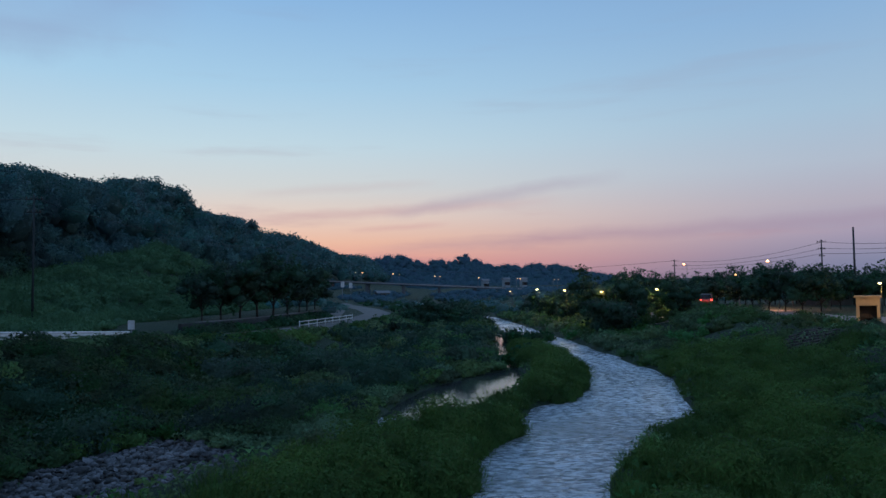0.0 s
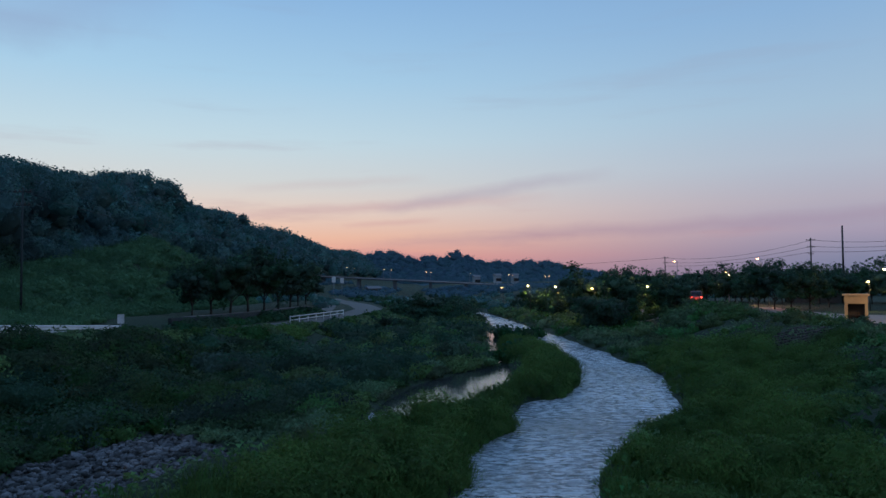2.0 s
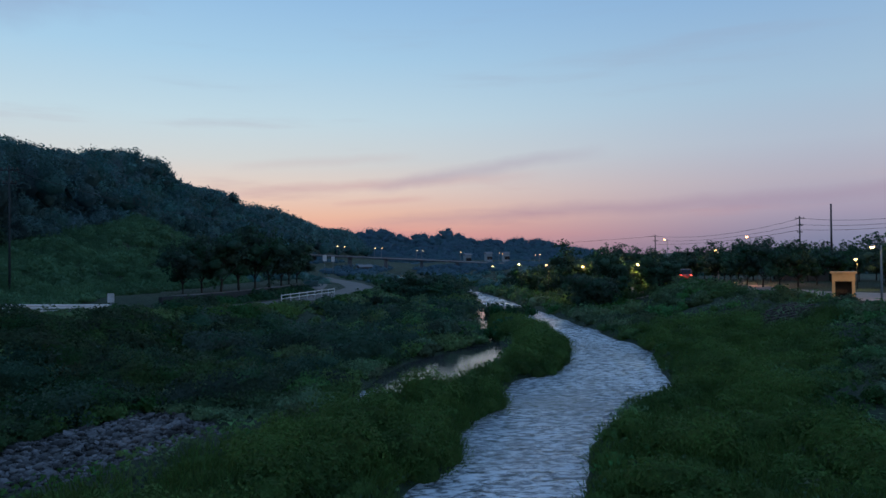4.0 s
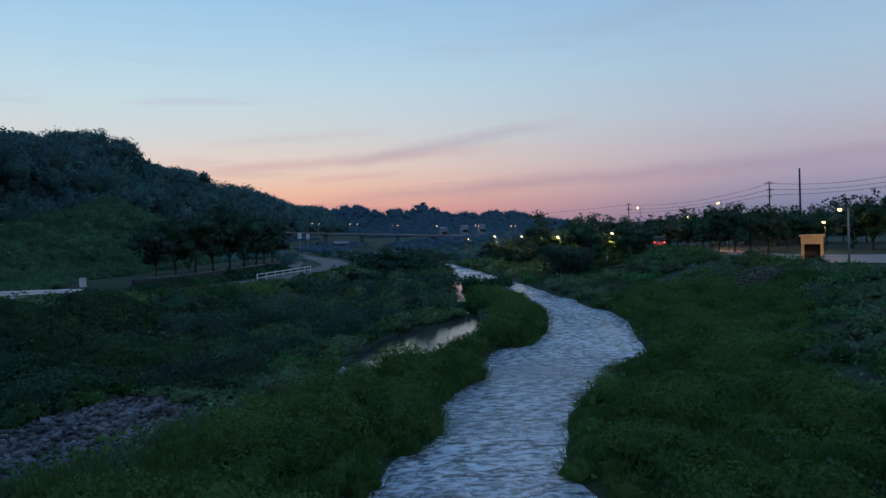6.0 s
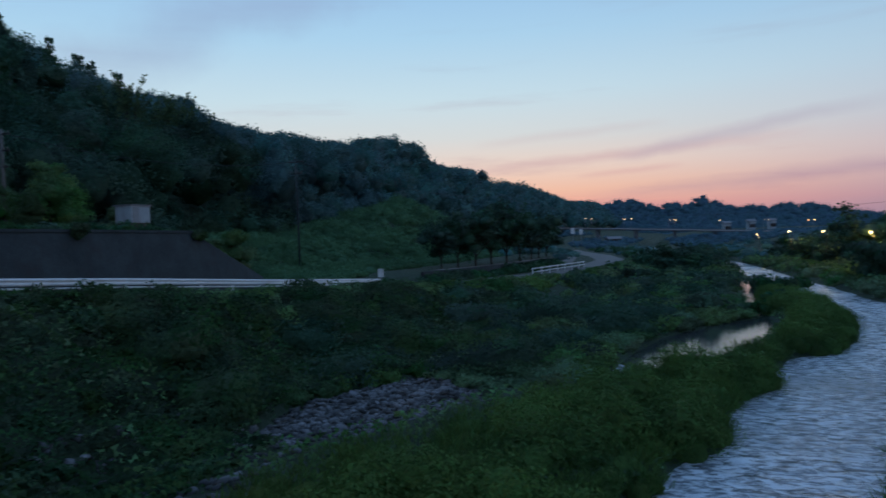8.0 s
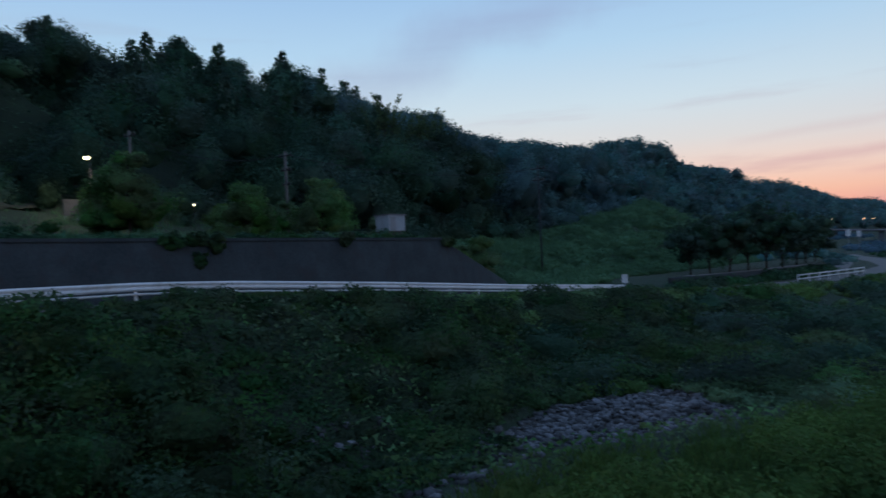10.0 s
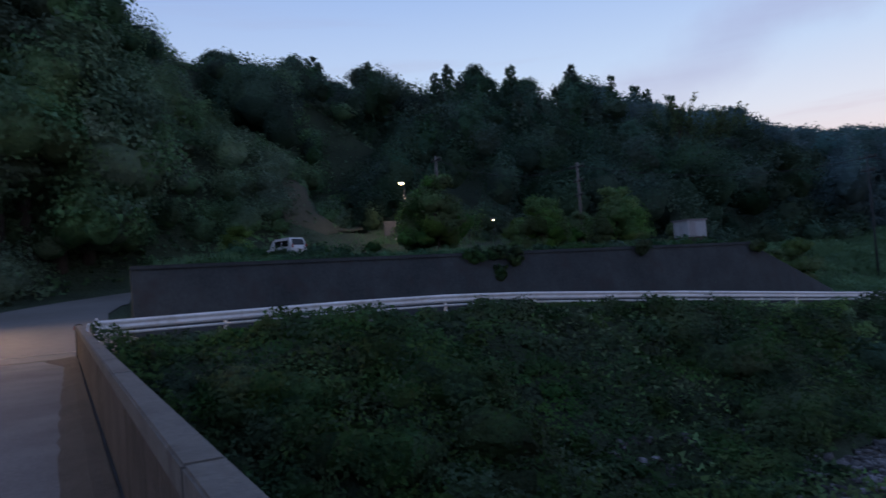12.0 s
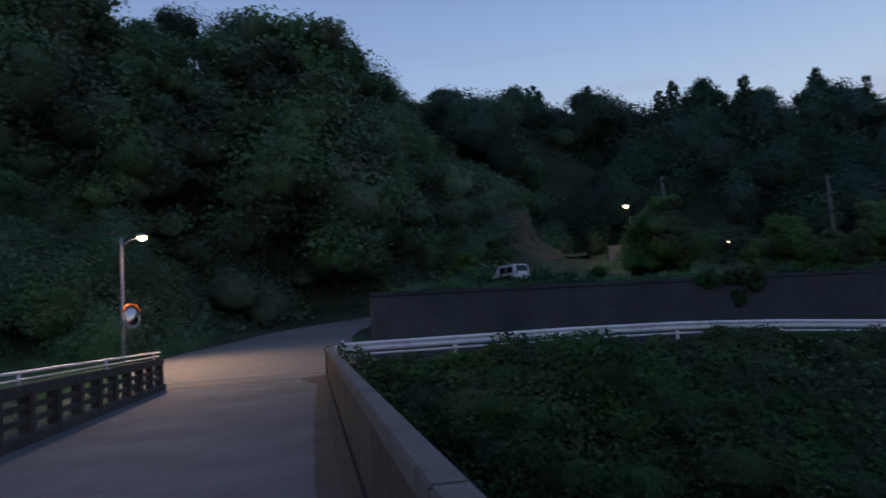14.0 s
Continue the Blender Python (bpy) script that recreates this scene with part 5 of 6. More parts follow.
house(-28.3, 118, 6, 2.3, 1.3, "pale two-storey house with grey gable roof behind trees")
for az, d_, w, h in ((-3.4, 360, 2.6, 5.4), (-5.1, 380, 2.8, 5.6), (-6.5, 380, 2.6, 5.6), (4.9, 300, 5, 2.0)):
    house(az, d_, w, h, 1.0, "small far house across the valley")
for az, d_, zh in ((8.05, 210, 4.5), (7.4, 235, 4.2)):
    x_, y_, z_ = placed(az, d_)
    g0 = on_land(x_, y_)
    sb = new("road_sign")
    sb.location = (x_, y_, g0)
    tagged(sb, "pale rectangular road sign on a pole", "sign", "road signs")
    tube_part("post", [(0, 0, -0.3), (0, 0, zh - 0.02)], 0.07, GALV, sb, 6)
    part("board", boxm(-0.55, 0.55, -0.04, 0.04, zh + 0.0, zh + 1.7), WHITE_METAL, sb)

# stone-block slope on the right bank: courses of blocks laid on the grade
slope = new("block_slope")
tagged(slope, "stepped concrete block slope on the river bank", "revetment", kind="structure")
bcx, bcy, _z = placed(-24.6, 58)
bm0 = boxm(-0.42, 0.42, -0.24, 0.24, -0.2, 0.12, bevel=0.04)
blk = bpy.data.meshes.new("block")
bm0.to_mesh(blk)
bm0.free()
blk.materials.append(PARAPET)
for i in range(9):
    for j in range(9):
        x_, y_ = bcx - 2.4 + i * 0.86 + (0.43 if j % 2 else 0), bcy - 2 + j * 0.62
        o = new("block", blk)
        o.parent, o.matrix_basis = slope, pose(x_, y_, on_land(x_, y_) + 0.12, 0, -14, 0)

# ---- plants ----
tuft_tpl = []
for s in range(3):
    r = np.random.default_rng(40 + s)
    n = 15
    a = r.uniform(0, 2 * math.pi, n)
    base = np.c_[r.normal(0, 0.16, (n, 2)), np.zeros(n)]
    lean = np.c_[np.cos(a), np.sin(a), np.zeros(n)] * r.uniform(0.12, 0.5, (n, 1))
    h = r.uniform(0.55, 1.1, n)[:, None]
    side_ = np.c_[-np.sin(a), np.cos(a), np.zeros(n)] * r.uniform(0.014, 0.026, (n, 1))
    tip = base + lean + h * np.array([[0, 0, 1.0]])
    v = np.stack([base - side_, base + side_, tip + side_ * 0.3, tip - side_ * 0.3], 1)
    v = v.reshape(-1, 3)
    tuft_tpl.append((v, np.arange(4 * n).reshape(n, 4)))

conifer_tpl = []
for s in range(2):
    r = np.random.default_rng(95 + s)
    out = []
    for lv in np.linspace(-1, 1.15, 12):
        rad = 0.62 * (1.2 - lv) / 2.2 + 0.05
        for _ in range(6):
            a = r.uniform(0, 6.28)
            d = sphere_points(4, r)
            p = np.array([math.cos(a) * rad, math.sin(a) * rad, lv]) + d * 0.14
            out.append(leaves(p, d, 0.11, r))
    conifer_tpl.append(join(out))


def scatter(n, x0, x1, y0, y1, seed, keep):
    r = np.random.default_rng(seed)
    p = r.uniform((x0, y0), (x1, y1), (n, 2))
    return p[keep(p[:, 0], p[:, 1], r)]


def stuff(name, mesh, label, category):
    o = part(name, mesh, None)
    return tagged(o, label, category, kind="stuff")


def woodland(name, trees, mat, leaf, dens, label, category="wood", seed=1, top=None, tall_k=1.15, core=(10, 6)):
    """A closed wood of many round crowns. trees: rows of x, y, radius, height; top caps the treetops."""
    t = np.asarray(trees, float)
    g = land(t[:, 0], t[:, 1])
    cap = (top or under_skyline)(t[:, 0], t[:, 1])
    zt = np.minimum(g + t[:, 3], cap)
    ok = zt - g > 0.35 * t[:, 2]
    t, g, zt = t[ok], g[ok], zt[ok]
    ax = np.c_[t[:, 2], t[:, 2], t[:, 2] * np.random.default_rng(seed).uniform(0.85, 1.3, len(t)) * tall_k]
    mid = np.c_[t[:, :2], zt - ax[:, 2] * 1.06]
    low_ = mid[:, 2] < g - 0.4 * ax[:, 2]
    mid[low_, 2] = (zt - 0.6 * ax[:, 2])[low_]
    ax[low_, 2] *= 0.55
    far = np.clip(np.hypot(t[:, 0], t[:, 1]) / 80, 0.6, 6.0)

    def shown(p, own):
        """Leaves in the ground or on the side towards the hill are left out."""
        rel = (p - mid[own]) / ax[own]
        return (rel[:, 0] > -0.45) & (p[:, 2] > g[own] - 1.5)

    return stuff(name, raw_mesh(name, *lumpy(mid, ax, leaf * far, dens / far ** 2, seed, core, shown=shown, core_k=0.62, rough=1.35, ragged=1.16), mat, True), label, category)


def off_road(x, y):
    return (x > along(ROAD_X, y) + 0.35)


# kudzu-like vine leaves over the near bank
def vine_keep(x, y, r):
    g = water_gap(x, y)
    thin = np.interp(x, [-26, -19, -15.5, -13], [1, 1, 0.9, 0.7]) * np.where(vnoise(x, y, 2.4, 31) < -0.45, np.interp(x, [-20, -17], [1, 0.4]), 1)
    return off_road(x, y) & (y > 0.8) & (g > 1.0) & (r.random(len(x)) < thin) & ~inside(STONE_POLY, x, y)


p = scatter(90000, -26.5, -12.5, 0.8, 62, 11, vine_keep)
lump = 0.22 + 0.85 * np.maximum(0, vnoise(p[:, 0], p[:, 1], 2.9, 21)) + 0.35 * np.maximum(0, vnoise(p[:, 0], p[:, 1], 1.1, 22)) + 0.5 * np.maximum(0, vnoise(p[:, 0], p[:, 1], 6.0, 23))
lump *= np.interp(p[:, 0] - along(ROAD_X, p[:, 1]), [0, 0.6, 4], [0.5, 0.95, 1.2]) * np.where(p[:, 0] < along(ROAD_X, p[:, 1]) + 2.2, np.interp(p[:, 1], [23, 28], [1, 0.3]), 1)
r_ = np.random.default_rng(12)
pz = land(p[:, 0], p[:, 1]) + lump * r_.uniform(0.55, 1.05, len(p))
e_ = 0.25
sw_x = (vnoise(p[:, 0] + e_, p[:, 1], 2.9, 21) - vnoise(p[:, 0] - e_, p[:, 1], 2.9, 21)) / (2 * e_)
sw_y = (vnoise(p[:, 0], p[:, 1] + e_, 2.9, 21) - vnoise(p[:, 0], p[:, 1] - e_, 2.9, 21)) / (2 * e_)
ox = np.c_[0.45 - 0.9 * sw_x, -0.1 - 0.9 * sw_y, 0.8 * np.ones(len(p))] + r_.normal(0, 0.12, (len(p), 3))
v, f = leaves(np.c_[p, pz], ox, 0.1, r_, 1.2, 0.88)
stuff("vines", raw_mesh("vines", v, f, VINE), "dense dark green climbing vines covering the bank", "vines")


# paler young shoots in patches over the vines
m_ = (vnoise(p[:, 0], p[:, 1], 1.6, 25) > np.interp(p[:, 1], [0, 10, 30, 60], [0.25, 0.4, 0.6, 0.75])) & (r_.random(len(p)) < 0.5)
v, f = leaves(np.c_[p[m_], pz[m_] + 0.12], ox[m_], 0.11, r_, 0.8)
stuff("vine_shoots", raw_mesh("vine_shoots", v, f, SHOOTS), "paler yellow-green vine shoots on the bank", "vines")


def shrub_field(name, n, x0, x1, y0, y1, seed, keep, size, mat, label, dens_k=1.0):
    p = scatter(n, x0, x1, y0, y1, seed, keep)
    r = np.random.default_rng(seed + 1)
    s = size(p[:, 0], p[:, 1]) * r.uniform(0.65, 1.3, len(p))
    z = land(p[:, 0], p[:, 1]) - 0.12 * s
    sc = np.c_[s * r.uniform(0.9, 1.3, len(p)), s * r.uniform(0.9, 1.3, len(p)), s * r.uniform(0.75, 1.1, len(p))]
    ax = np.c_[sc[:, 0], sc[:, 1], sc[:, 2] * 0.8]
    mid = np.c_[p, z + ax[:, 2] * 0.25]
    dist = np.hypot(p[:, 0], p[:, 1])
    out = []
    for lo, hi, leaf_, dens, core in ((0, 45, 0.085, 46, (10, 5)), (45, 75, 0.13, 18, (9, 5)), (75, 900, 0.21, 7.5, (8, 5))):
        m = (dist >= lo) & (dist < hi)
        if m.any():
            out.append(lumpy(mid[m], ax[m], leaf_ / dens_k ** 0.4, dens * dens_k, seed + lo, core, bury=True))
    return stuff(name, raw_mesh(name, *join(out), mat), label, "shrubs")


shrub_field("vine_mounds", 700, -25.2, -12.8, 1.6, 60, 190, lambda x, y, r: off_road(x - 0.25, y) & (water_gap(x, y) > 1.5) & ~inside(STONE_POLY, x - 0.6, y) & ~inside(STONE_POLY, x + 0.9, y) & (r.random(len(x)) < np.interp(x, [-25, -18, -13], [1, 0.85, 0.7])),
            lambda x, y: (0.5 + 1.8 * np.maximum(0, vnoise(x, y, 4.5, 44))) * np.interp(x - along(ROAD_X, y), [0.3, 1.0, 3.5], [0.55, 0.75, 1.0]) * np.where(x < along(ROAD_X, y) + 2.4, np.interp(y, [23, 28], [1, 0.35]), 1), VINE, "mounded dark green vines on the bank")


shrub_field("rail_vines", 100, -25.25, -24.3, 2.0, 25, 195, lambda x, y, r: x < 0, lambda x, y: 0.72 + 0.22 * vnoise(x, y, 3, 45), VINE, "dark vines crowding the foot of the guard rail")


def left_keep(x, y, r):
    return off_road(x, y) & (x > along(ROAD_X, y) + 1.2) & (water_gap(x, y) > 0.5) & (x < np.interp(y, [20, 29, 34, 60, 76, 110], [-14, -7.5, -4, 3.8, 6.2, 6.8])) & ~inside(STONE_POLY, x, y) & ((y > 29) | (x < -13))


shrub_field("shrubs", 800, -27, 9, 24, 130, 200, left_keep,
            lambda x, y: 0.75 + 1.15 * np.maximum(0, vnoise(x, y, 7, 41)) * np.interp(x - along(ROAD_X, y), [1, 7], [0.4, 1]) + 0.45 * smooth((y - 60) / 40) * np.interp(x - along(ROAD_X, y), [4, 10], [0, 1]), SCRUB, "green rounded scrub crowding the flood bench")
shrub_field("shrubs", 300, -30, 14, 110, 200, 230, lambda x, y, r: (water_gap(x, y) > 1) & (x > along(ROAD_X, y) + 1.5), lambda x, y: 1.5 + 0 * x, LEAF, "dark riverside shrubs upstream")


shrub_field("shrubs", 700, -16, 4, 27, 62, 240, lambda x, y, r: left_keep(x, y, r) & (water_gap(x, y) > 0.2), lambda x, y: 0.6 + 0.4 * np.maximum(0, vnoise(x, y, 4, 47)), SCRUB, "green scrub on the flood bench")
p = scatter(45000, -25, 30, 16, 66, 250, lambda x, y, r: (water_gap(x, y) > 0.1) & off_road(x, y) & ~inside(STONE_POLY, x, y))
r_ = np.random.default_rng(251)
v, f = leaves(np.c_[p, land(p[:, 0], p[:, 1]) + r_.uniform(0.05, 0.4, len(p))], np.tile([0.1, -0.3, 0.8], (len(p), 1)), 0.13, r_, 0.7)
stuff("undergrowth", raw_mesh("undergrowth", v, f, SCRUB), "low leafy undergrowth on the river benches", "plants")


shrub_field("tall_shrubs", 260, -24, 6, 30, 112, 260, lambda x, y, r: left_keep(x, y, r) & (x > along(ROAD_X, y) + 5), lambda x, y: 1.75 + 0.9 * vnoise(x, y, 6, 49), TREE_LEAF, "tall rounded dark shrubs on the flood bench")


def right_keep(x, y, r):
    g = x - along(RIGHT_EDGE, y)
    return (g > 0.6) & (x < np.interp(y, [0, 30, 50, 90, 140], [26, 29, 32, 34, 34])) & ((y > 46) | (r.random(len(x)) < np.interp(x - along(RIGHT_EDGE, y), [3, 9], [0.12, 1.0]))) & ~((np.abs(x - bcx - 1.2) < 4.2) & (np.abs(y - bcy - 0.5) < 3.2))


shrub_field("shrubs", 1500, 5, 36, 14, 140, 210, right_keep,
            lambda x, y: 0.7 + 0.6 * np.maximum(0, vnoise(x, y, 6, 43)) + 0.6 * smooth((y - 58) / 25) + 0.45 * smooth((x - 24) / 6) * smooth((50 - y) / 20), SCRUB, "dark green shrubs on the far-side river bank")
shrub_field("arm_shrubs", 3200, -8, 8, 29, 68, 245, lambda x, y, r: (arm_gap(x, y) > 0.25) & (arm_gap(x, y) < 1.7) & (x < np.interp(y, [31, 37, 46, 52, 57], [-3.6, -1.3, 1.6, 4.2, 5.7])), lambda x, y: 0.55 + 0.3 * vnoise(x, y, 3, 48), SCRUB, "low green shrubs fringing the side arm")
# two small wooded islets
for ix, iy, ir in ((11.3, 83.5, 1.4), (8.1, 84.5, 1.6), (5.4, 59.6, 0.95), (3.6, 58.4, 0.9), (8.2, 66.5, 1.4)):
    r = np.random.default_rng(int(ix * 10))
    q = r.normal(0, 0.45, (9, 2)) * ir + np.array([ix, iy])
    stuff("islet_shrubs", raw_mesh("islet_shrubs", *lumpy(np.c_[q, np.full(9, WATER_Z + 0.35)], r.uniform(0.6, 0.9, (9, 1)) * ir * np.array([[0.8, 0.8, 1.1]]), 0.2, 6, 5, (8, 5)), LEAF), "dark leafy bush standing at the stream", "shrubs")


def grass_field(name, n, x0, x1, y0, y1, seed, keep, height, mat, label):
    p = scatter(n, x0, x1, y0, y1, seed, keep)
    r = np.random.default_rng(seed + 1)
    h = height(p[:, 0], p[:, 1]) * r.uniform(0.75, 1.2, len(p)) * np.interp(water_gap(p[:, 0], p[:, 1]), [0, 3], [0.75, 1])
    sc = np.c_[h * 1.2, h * 1.2, h]
    return stuff(name, merged(name, tuft_tpl, np.c_[p, land(p[:, 0], p[:, 1]) - 0.05], sc, mat, seed + 2), label, "grass")


def island_keep(x, y, r):
    xl = along(LEFT_EDGE, y)
    west = np.interp(y, [8, 18, 27, 33, 47, 54, 62, 76], [-10.8, -10.2, -6.4, -2.4, 2.5, 4.5, 6, 7])
    return (water_gap(x, y) > 0.02) & (arm_gap(x, y) > 1.3) & (x < xl + 0.6) & (x > west) & ~inside(STONE_POLY, x, y)


def grass_mounds(n, x0, x1, y0, y1, seed, keep, label, tall_k=0.72, mat=None, big=1.0):
    p = scatter(n, x0, x1, y0, y1, seed, keep)
    r = np.random.default_rng(seed + 5)
    g = np.clip(water_gap(p[:, 0], p[:, 1]), 0, 3)
    s = r.uniform(0.6, 1.55, len(p)) * (0.7 + 0.12 * g) * big
    if big > 1:
        z = land(p[:, 0], p[:, 1]) + 0.15
        return stuff("reed_humps", raw_mesh("reed_humps", *lumpy(np.c_[p, z], np.c_[s, s * r.uniform(0.8, 1.4, len(p)), s * tall_k], 0.062, 100, seed + 6, (9, 5), bury=True), GRASS, True), label, "reeds")
    return stuff("grass_mounds", raw_mesh("grass_mounds", *lumpy(np.c_[p, land(p[:, 0], p[:, 1]) - 0.05], np.c_[s, s, s * tall_k], 0.17, 42, seed + 6, (8, 4), rough=0.9, bury=True, grassy=True), mat or GRASS), label, "grass")


grass_mounds(900, -14, 13, 6, 78, 305, lambda x, y, r: island_keep(x, y, r) & (water_gap(x, y) > 0.1), "mounded green grass on the gravel island", 0.85)
grass_mounds(900, -12, 12, 12, 74, 309, lambda x, y, r: island_keep(x, y, r) & (arm_gap(x, y) > 1.7) & (water_gap(x, y) > 0.5) & (x > np.interp(y, [12, 27, 33, 40], [-8.0, -4.2, -1.0, 1.0])), "large rounded reeds on the gravel island", 0.95, None, 1.2)
grass_mounds(420, 4, 30, 10, 60, 317, lambda x, y, r: (water_gap(x, y) > 1.2) & (x > along(RIGHT_EDGE, y)) & (x < along(RIGHT_EDGE, y) + 9), "large rounded reeds on the low bank", 0.75, None, 1.25)
grass_mounds(3600, -14, 13, 10, 78, 306, lambda x, y, r: island_keep(x, y, r) & (water_gap(x, y) > 0.1) & (water_gap(x, y) < 0.9), "rounded grass along the island's edge", 0.95)
grass_mounds(1000, 4, 30, 10, 60, 315, lambda x, y, r: (water_gap(x, y) > 0.1) & (x > along(RIGHT_EDGE, y)) & (x < along(RIGHT_EDGE, y) + 9 + 4 * vnoise(x, y, 5, 54)), "mounded green grass on the low bank")
grass_mounds(800, -54, -33, 48, 165, 325, lambda x, y, r: (x < along(ROAD_X, y) - 7.5), "mounded rough grass on the embankment", 0.8, MEADOW)
grass_field("tall_grass", 2600, -14, 13, 6, 78, 300, island_keep, lambda x, y: 0.6 + 0.3 * vnoise(x, y, 3.5, 51) + 0.2 * smooth((y - 30) / 15), GRASS, "bright green tall grass on the gravel island")
grass_field("tall_grass", 4200, 4, 30, 8, 60, 310, lambda x, y, r: (water_gap(x, y) > 0.02) & (x > along(RIGHT_EDGE, y) - 0.6) & (x < along(RIGHT_EDGE, y) + 7 + 3 * vnoise(x, y, 5, 54)), lambda x, y: 0.5 + 0.25 * vnoise(x, y, 4, 53), GRASS, "green tall grass on the low bank")
grass_field("tall_grass", 1600, -7, 7, 27, 68, 318, lambda x, y, r: (water_gap(x, y) > 0.02) & (water_gap(x, y) < 1.7) & (x < along(LEFT_EDGE, y) - 3.5), lambda x, y: 0.3 + 0.12 * vnoise(x, y, 3, 59), GRASS, "tall grass fringing the side arm")
grass_field("meadow_grass", 2200, -54, -33, 48, 165, 320, lambda x, y, r: (x < along(ROAD_X, y) - 7.5), lambda x, y: 1.2 + 0.5 * vnoise(x, y, 5, 55), MEADOW, "rough green grass on the embankment slope")
grass_field("verge_grass", 1800, -45, -25, -18, -5.5, 330, lambda x, y, r: (y < np.interp(x, [-45, -38.2, -34, -30, -25], [-3.0, -5.0, -6.6, -7.5, -6.5])), lambda x, y: 0.55 + 0.2 * vnoise(x, y, 3, 57), MEADOW, "dim weedy verge beside the lane")
grass_field("terrace_weeds", 2000, -64, -32.6, 3.6, 48, 340, lambda x, y, r: (spur_in(x, y) < 0.4) & (y > 4.2 + 0.42 * np.maximum(-40 - x, 0)), lambda x, y: 0.5 + 0.3 * vnoise(x, y, 3, 58), MEADOW, "weeds along the top of the retaining wall")
shrub_field("shrubs", 300, -40, -32.4, 4, 50, 350, lambda x, y, r: (x > -35.5 - 2.5 * vnoise(x, y, 6, 61)), lambda x, y: 0.55 + 0.5 * np.maximum(0, vnoise(x, y, 5, 62)), LEAF, "low shrubs along the wall top")
shrub_field("shrubs", 900, -56, -32, 48, 165, 360, lambda x, y, r: (x < along(ROAD_X, y) - 8.5) & (vnoise(x, y, 6, 63) > -0.5), lambda x, y: 1.35 + 0.6 * vnoise(x, y, 4, 65), MEADOW, "shrubs dotted over the grass slope")


# ---- trees ----
def limb_path(r, start, direction, length, bend=0.25, n=5):
    p = [np.array(start, float)]
    d = np.array(direction, float)
    d /= np.linalg.norm(d)
    for _ in range(n):
        d = d + r.normal(0, bend, 3) * 0.35
        d[2] += 0.05
        d /= np.linalg.norm(d)
        p.append(p[-1] + d * length / n)
    return np.array(p)


def make_tree(seed, height, spread, trunk_h, limbs, clump_n, per, leaf, mat, name="tree", lean=0.0, flat=0.7):
    """A tree of trunk, limbs and clumped crown. Returns the trunk's and the crown's mesh."""
    r = np.random.default_rng(seed)
    tr = limb_path(r, (0, 0, -0.4), (lean, 0, 1), trunk_h + 0.4, 0.1)
    rad = 0.035 * height * 0.45
    wood = [tube(tr, np.linspace(rad * 1.25, rad * 0.8, len(tr)), 8)]
    cl = []
    for k in range(limbs):
        a = 2 * math.pi * k / limbs + r.uniform(-0.4, 0.4)
        up = r.uniform(0.35, 1.3)
        L = min(spread * r.uniform(0.7, 1.05) / max(math.cos(math.atan(up)), 0.4), (height - trunk_h) * 1.0)
        lp = limb_path(r, tr[-1 - (k % 2)], (math.cos(a), math.sin(a), up), L)
        wood.append(tube(lp, np.linspace(rad * 0.55, rad * 0.1, len(lp)), 5, False))
        for q in lp[2:]:
            cl.append(q)
            for _ in range(2):
                tw = limb_path(r, q, r.normal(size=3) + np.array([0, 0, 0.3]), spread * 0.3, 0.3, 3)
                wood.append(tube(tw[[0, 3]], [rad * 0.14, rad * 0.04], 3, False))
                cl.append(tw[-1])
    top = limb_path(r, tr[-1], (0, 0, 1), (height - trunk_h) * 0.85)
    wood.append(tube(top, np.linspace(rad * 0.6, rad * 0.08, len(top)), 6))
    cl += list(top[1:])
    cl = np.array(cl)
    cl = cl[r.permutation(len(cl))[:clump_n]]
    cr = []
    for c in cl:
        d = sphere_points(per, r)
        k = spread * r.uniform(0.2, 0.36)
        pts = c + d * k * r.uniform(0.3, 1.0, (per, 1)) * np.array([1, 1, flat])
        cr.append(leaves(pts, d, leaf, r))
    mid = cl.mean(0)
    ext = np.maximum(cl.std(0) * 1.15, 0.3)
    cr.append(lumpy(mid[None], ext[None], leaf, 2.0, seed, (14, 8)))
    low_cl = cl[cl[:, 2] < cl[:, 2].min() + 0.72 * np.ptp(cl[:, 2])]
    seeds = low_cl[r.permutation(len(low_cl))[:24]]
    cr.append(lumpy(seeds, spread * r.uniform(0.24, 0.4, (len(seeds), 1)) * np.array([[1, 1, 0.8]]), leaf, 0.13 / leaf ** 2, seed + 1, (9, 5), core_k=0.66))
    wv_, wf_ = join(wood)
    lv_, lf_ = join(cr)
    return raw_mesh("trunk", wv_, wf_, BARK, True), raw_mesh("crown", lv_, lf_, mat)


def plant(kind, meshes, x, y, scale, turn_deg, label, group, sink=0.0):
    ob = new(kind)
    ob.matrix_basis = pose(x, y, on_land(x, y) - sink, 0, 0, turn_deg) @ Matrix.Scale(scale, 4)
    tagged(ob, label, "tree", group)
    part("trunk", meshes[0], None, ob)
    part("crown", meshes[1], None, ob)
    return ob


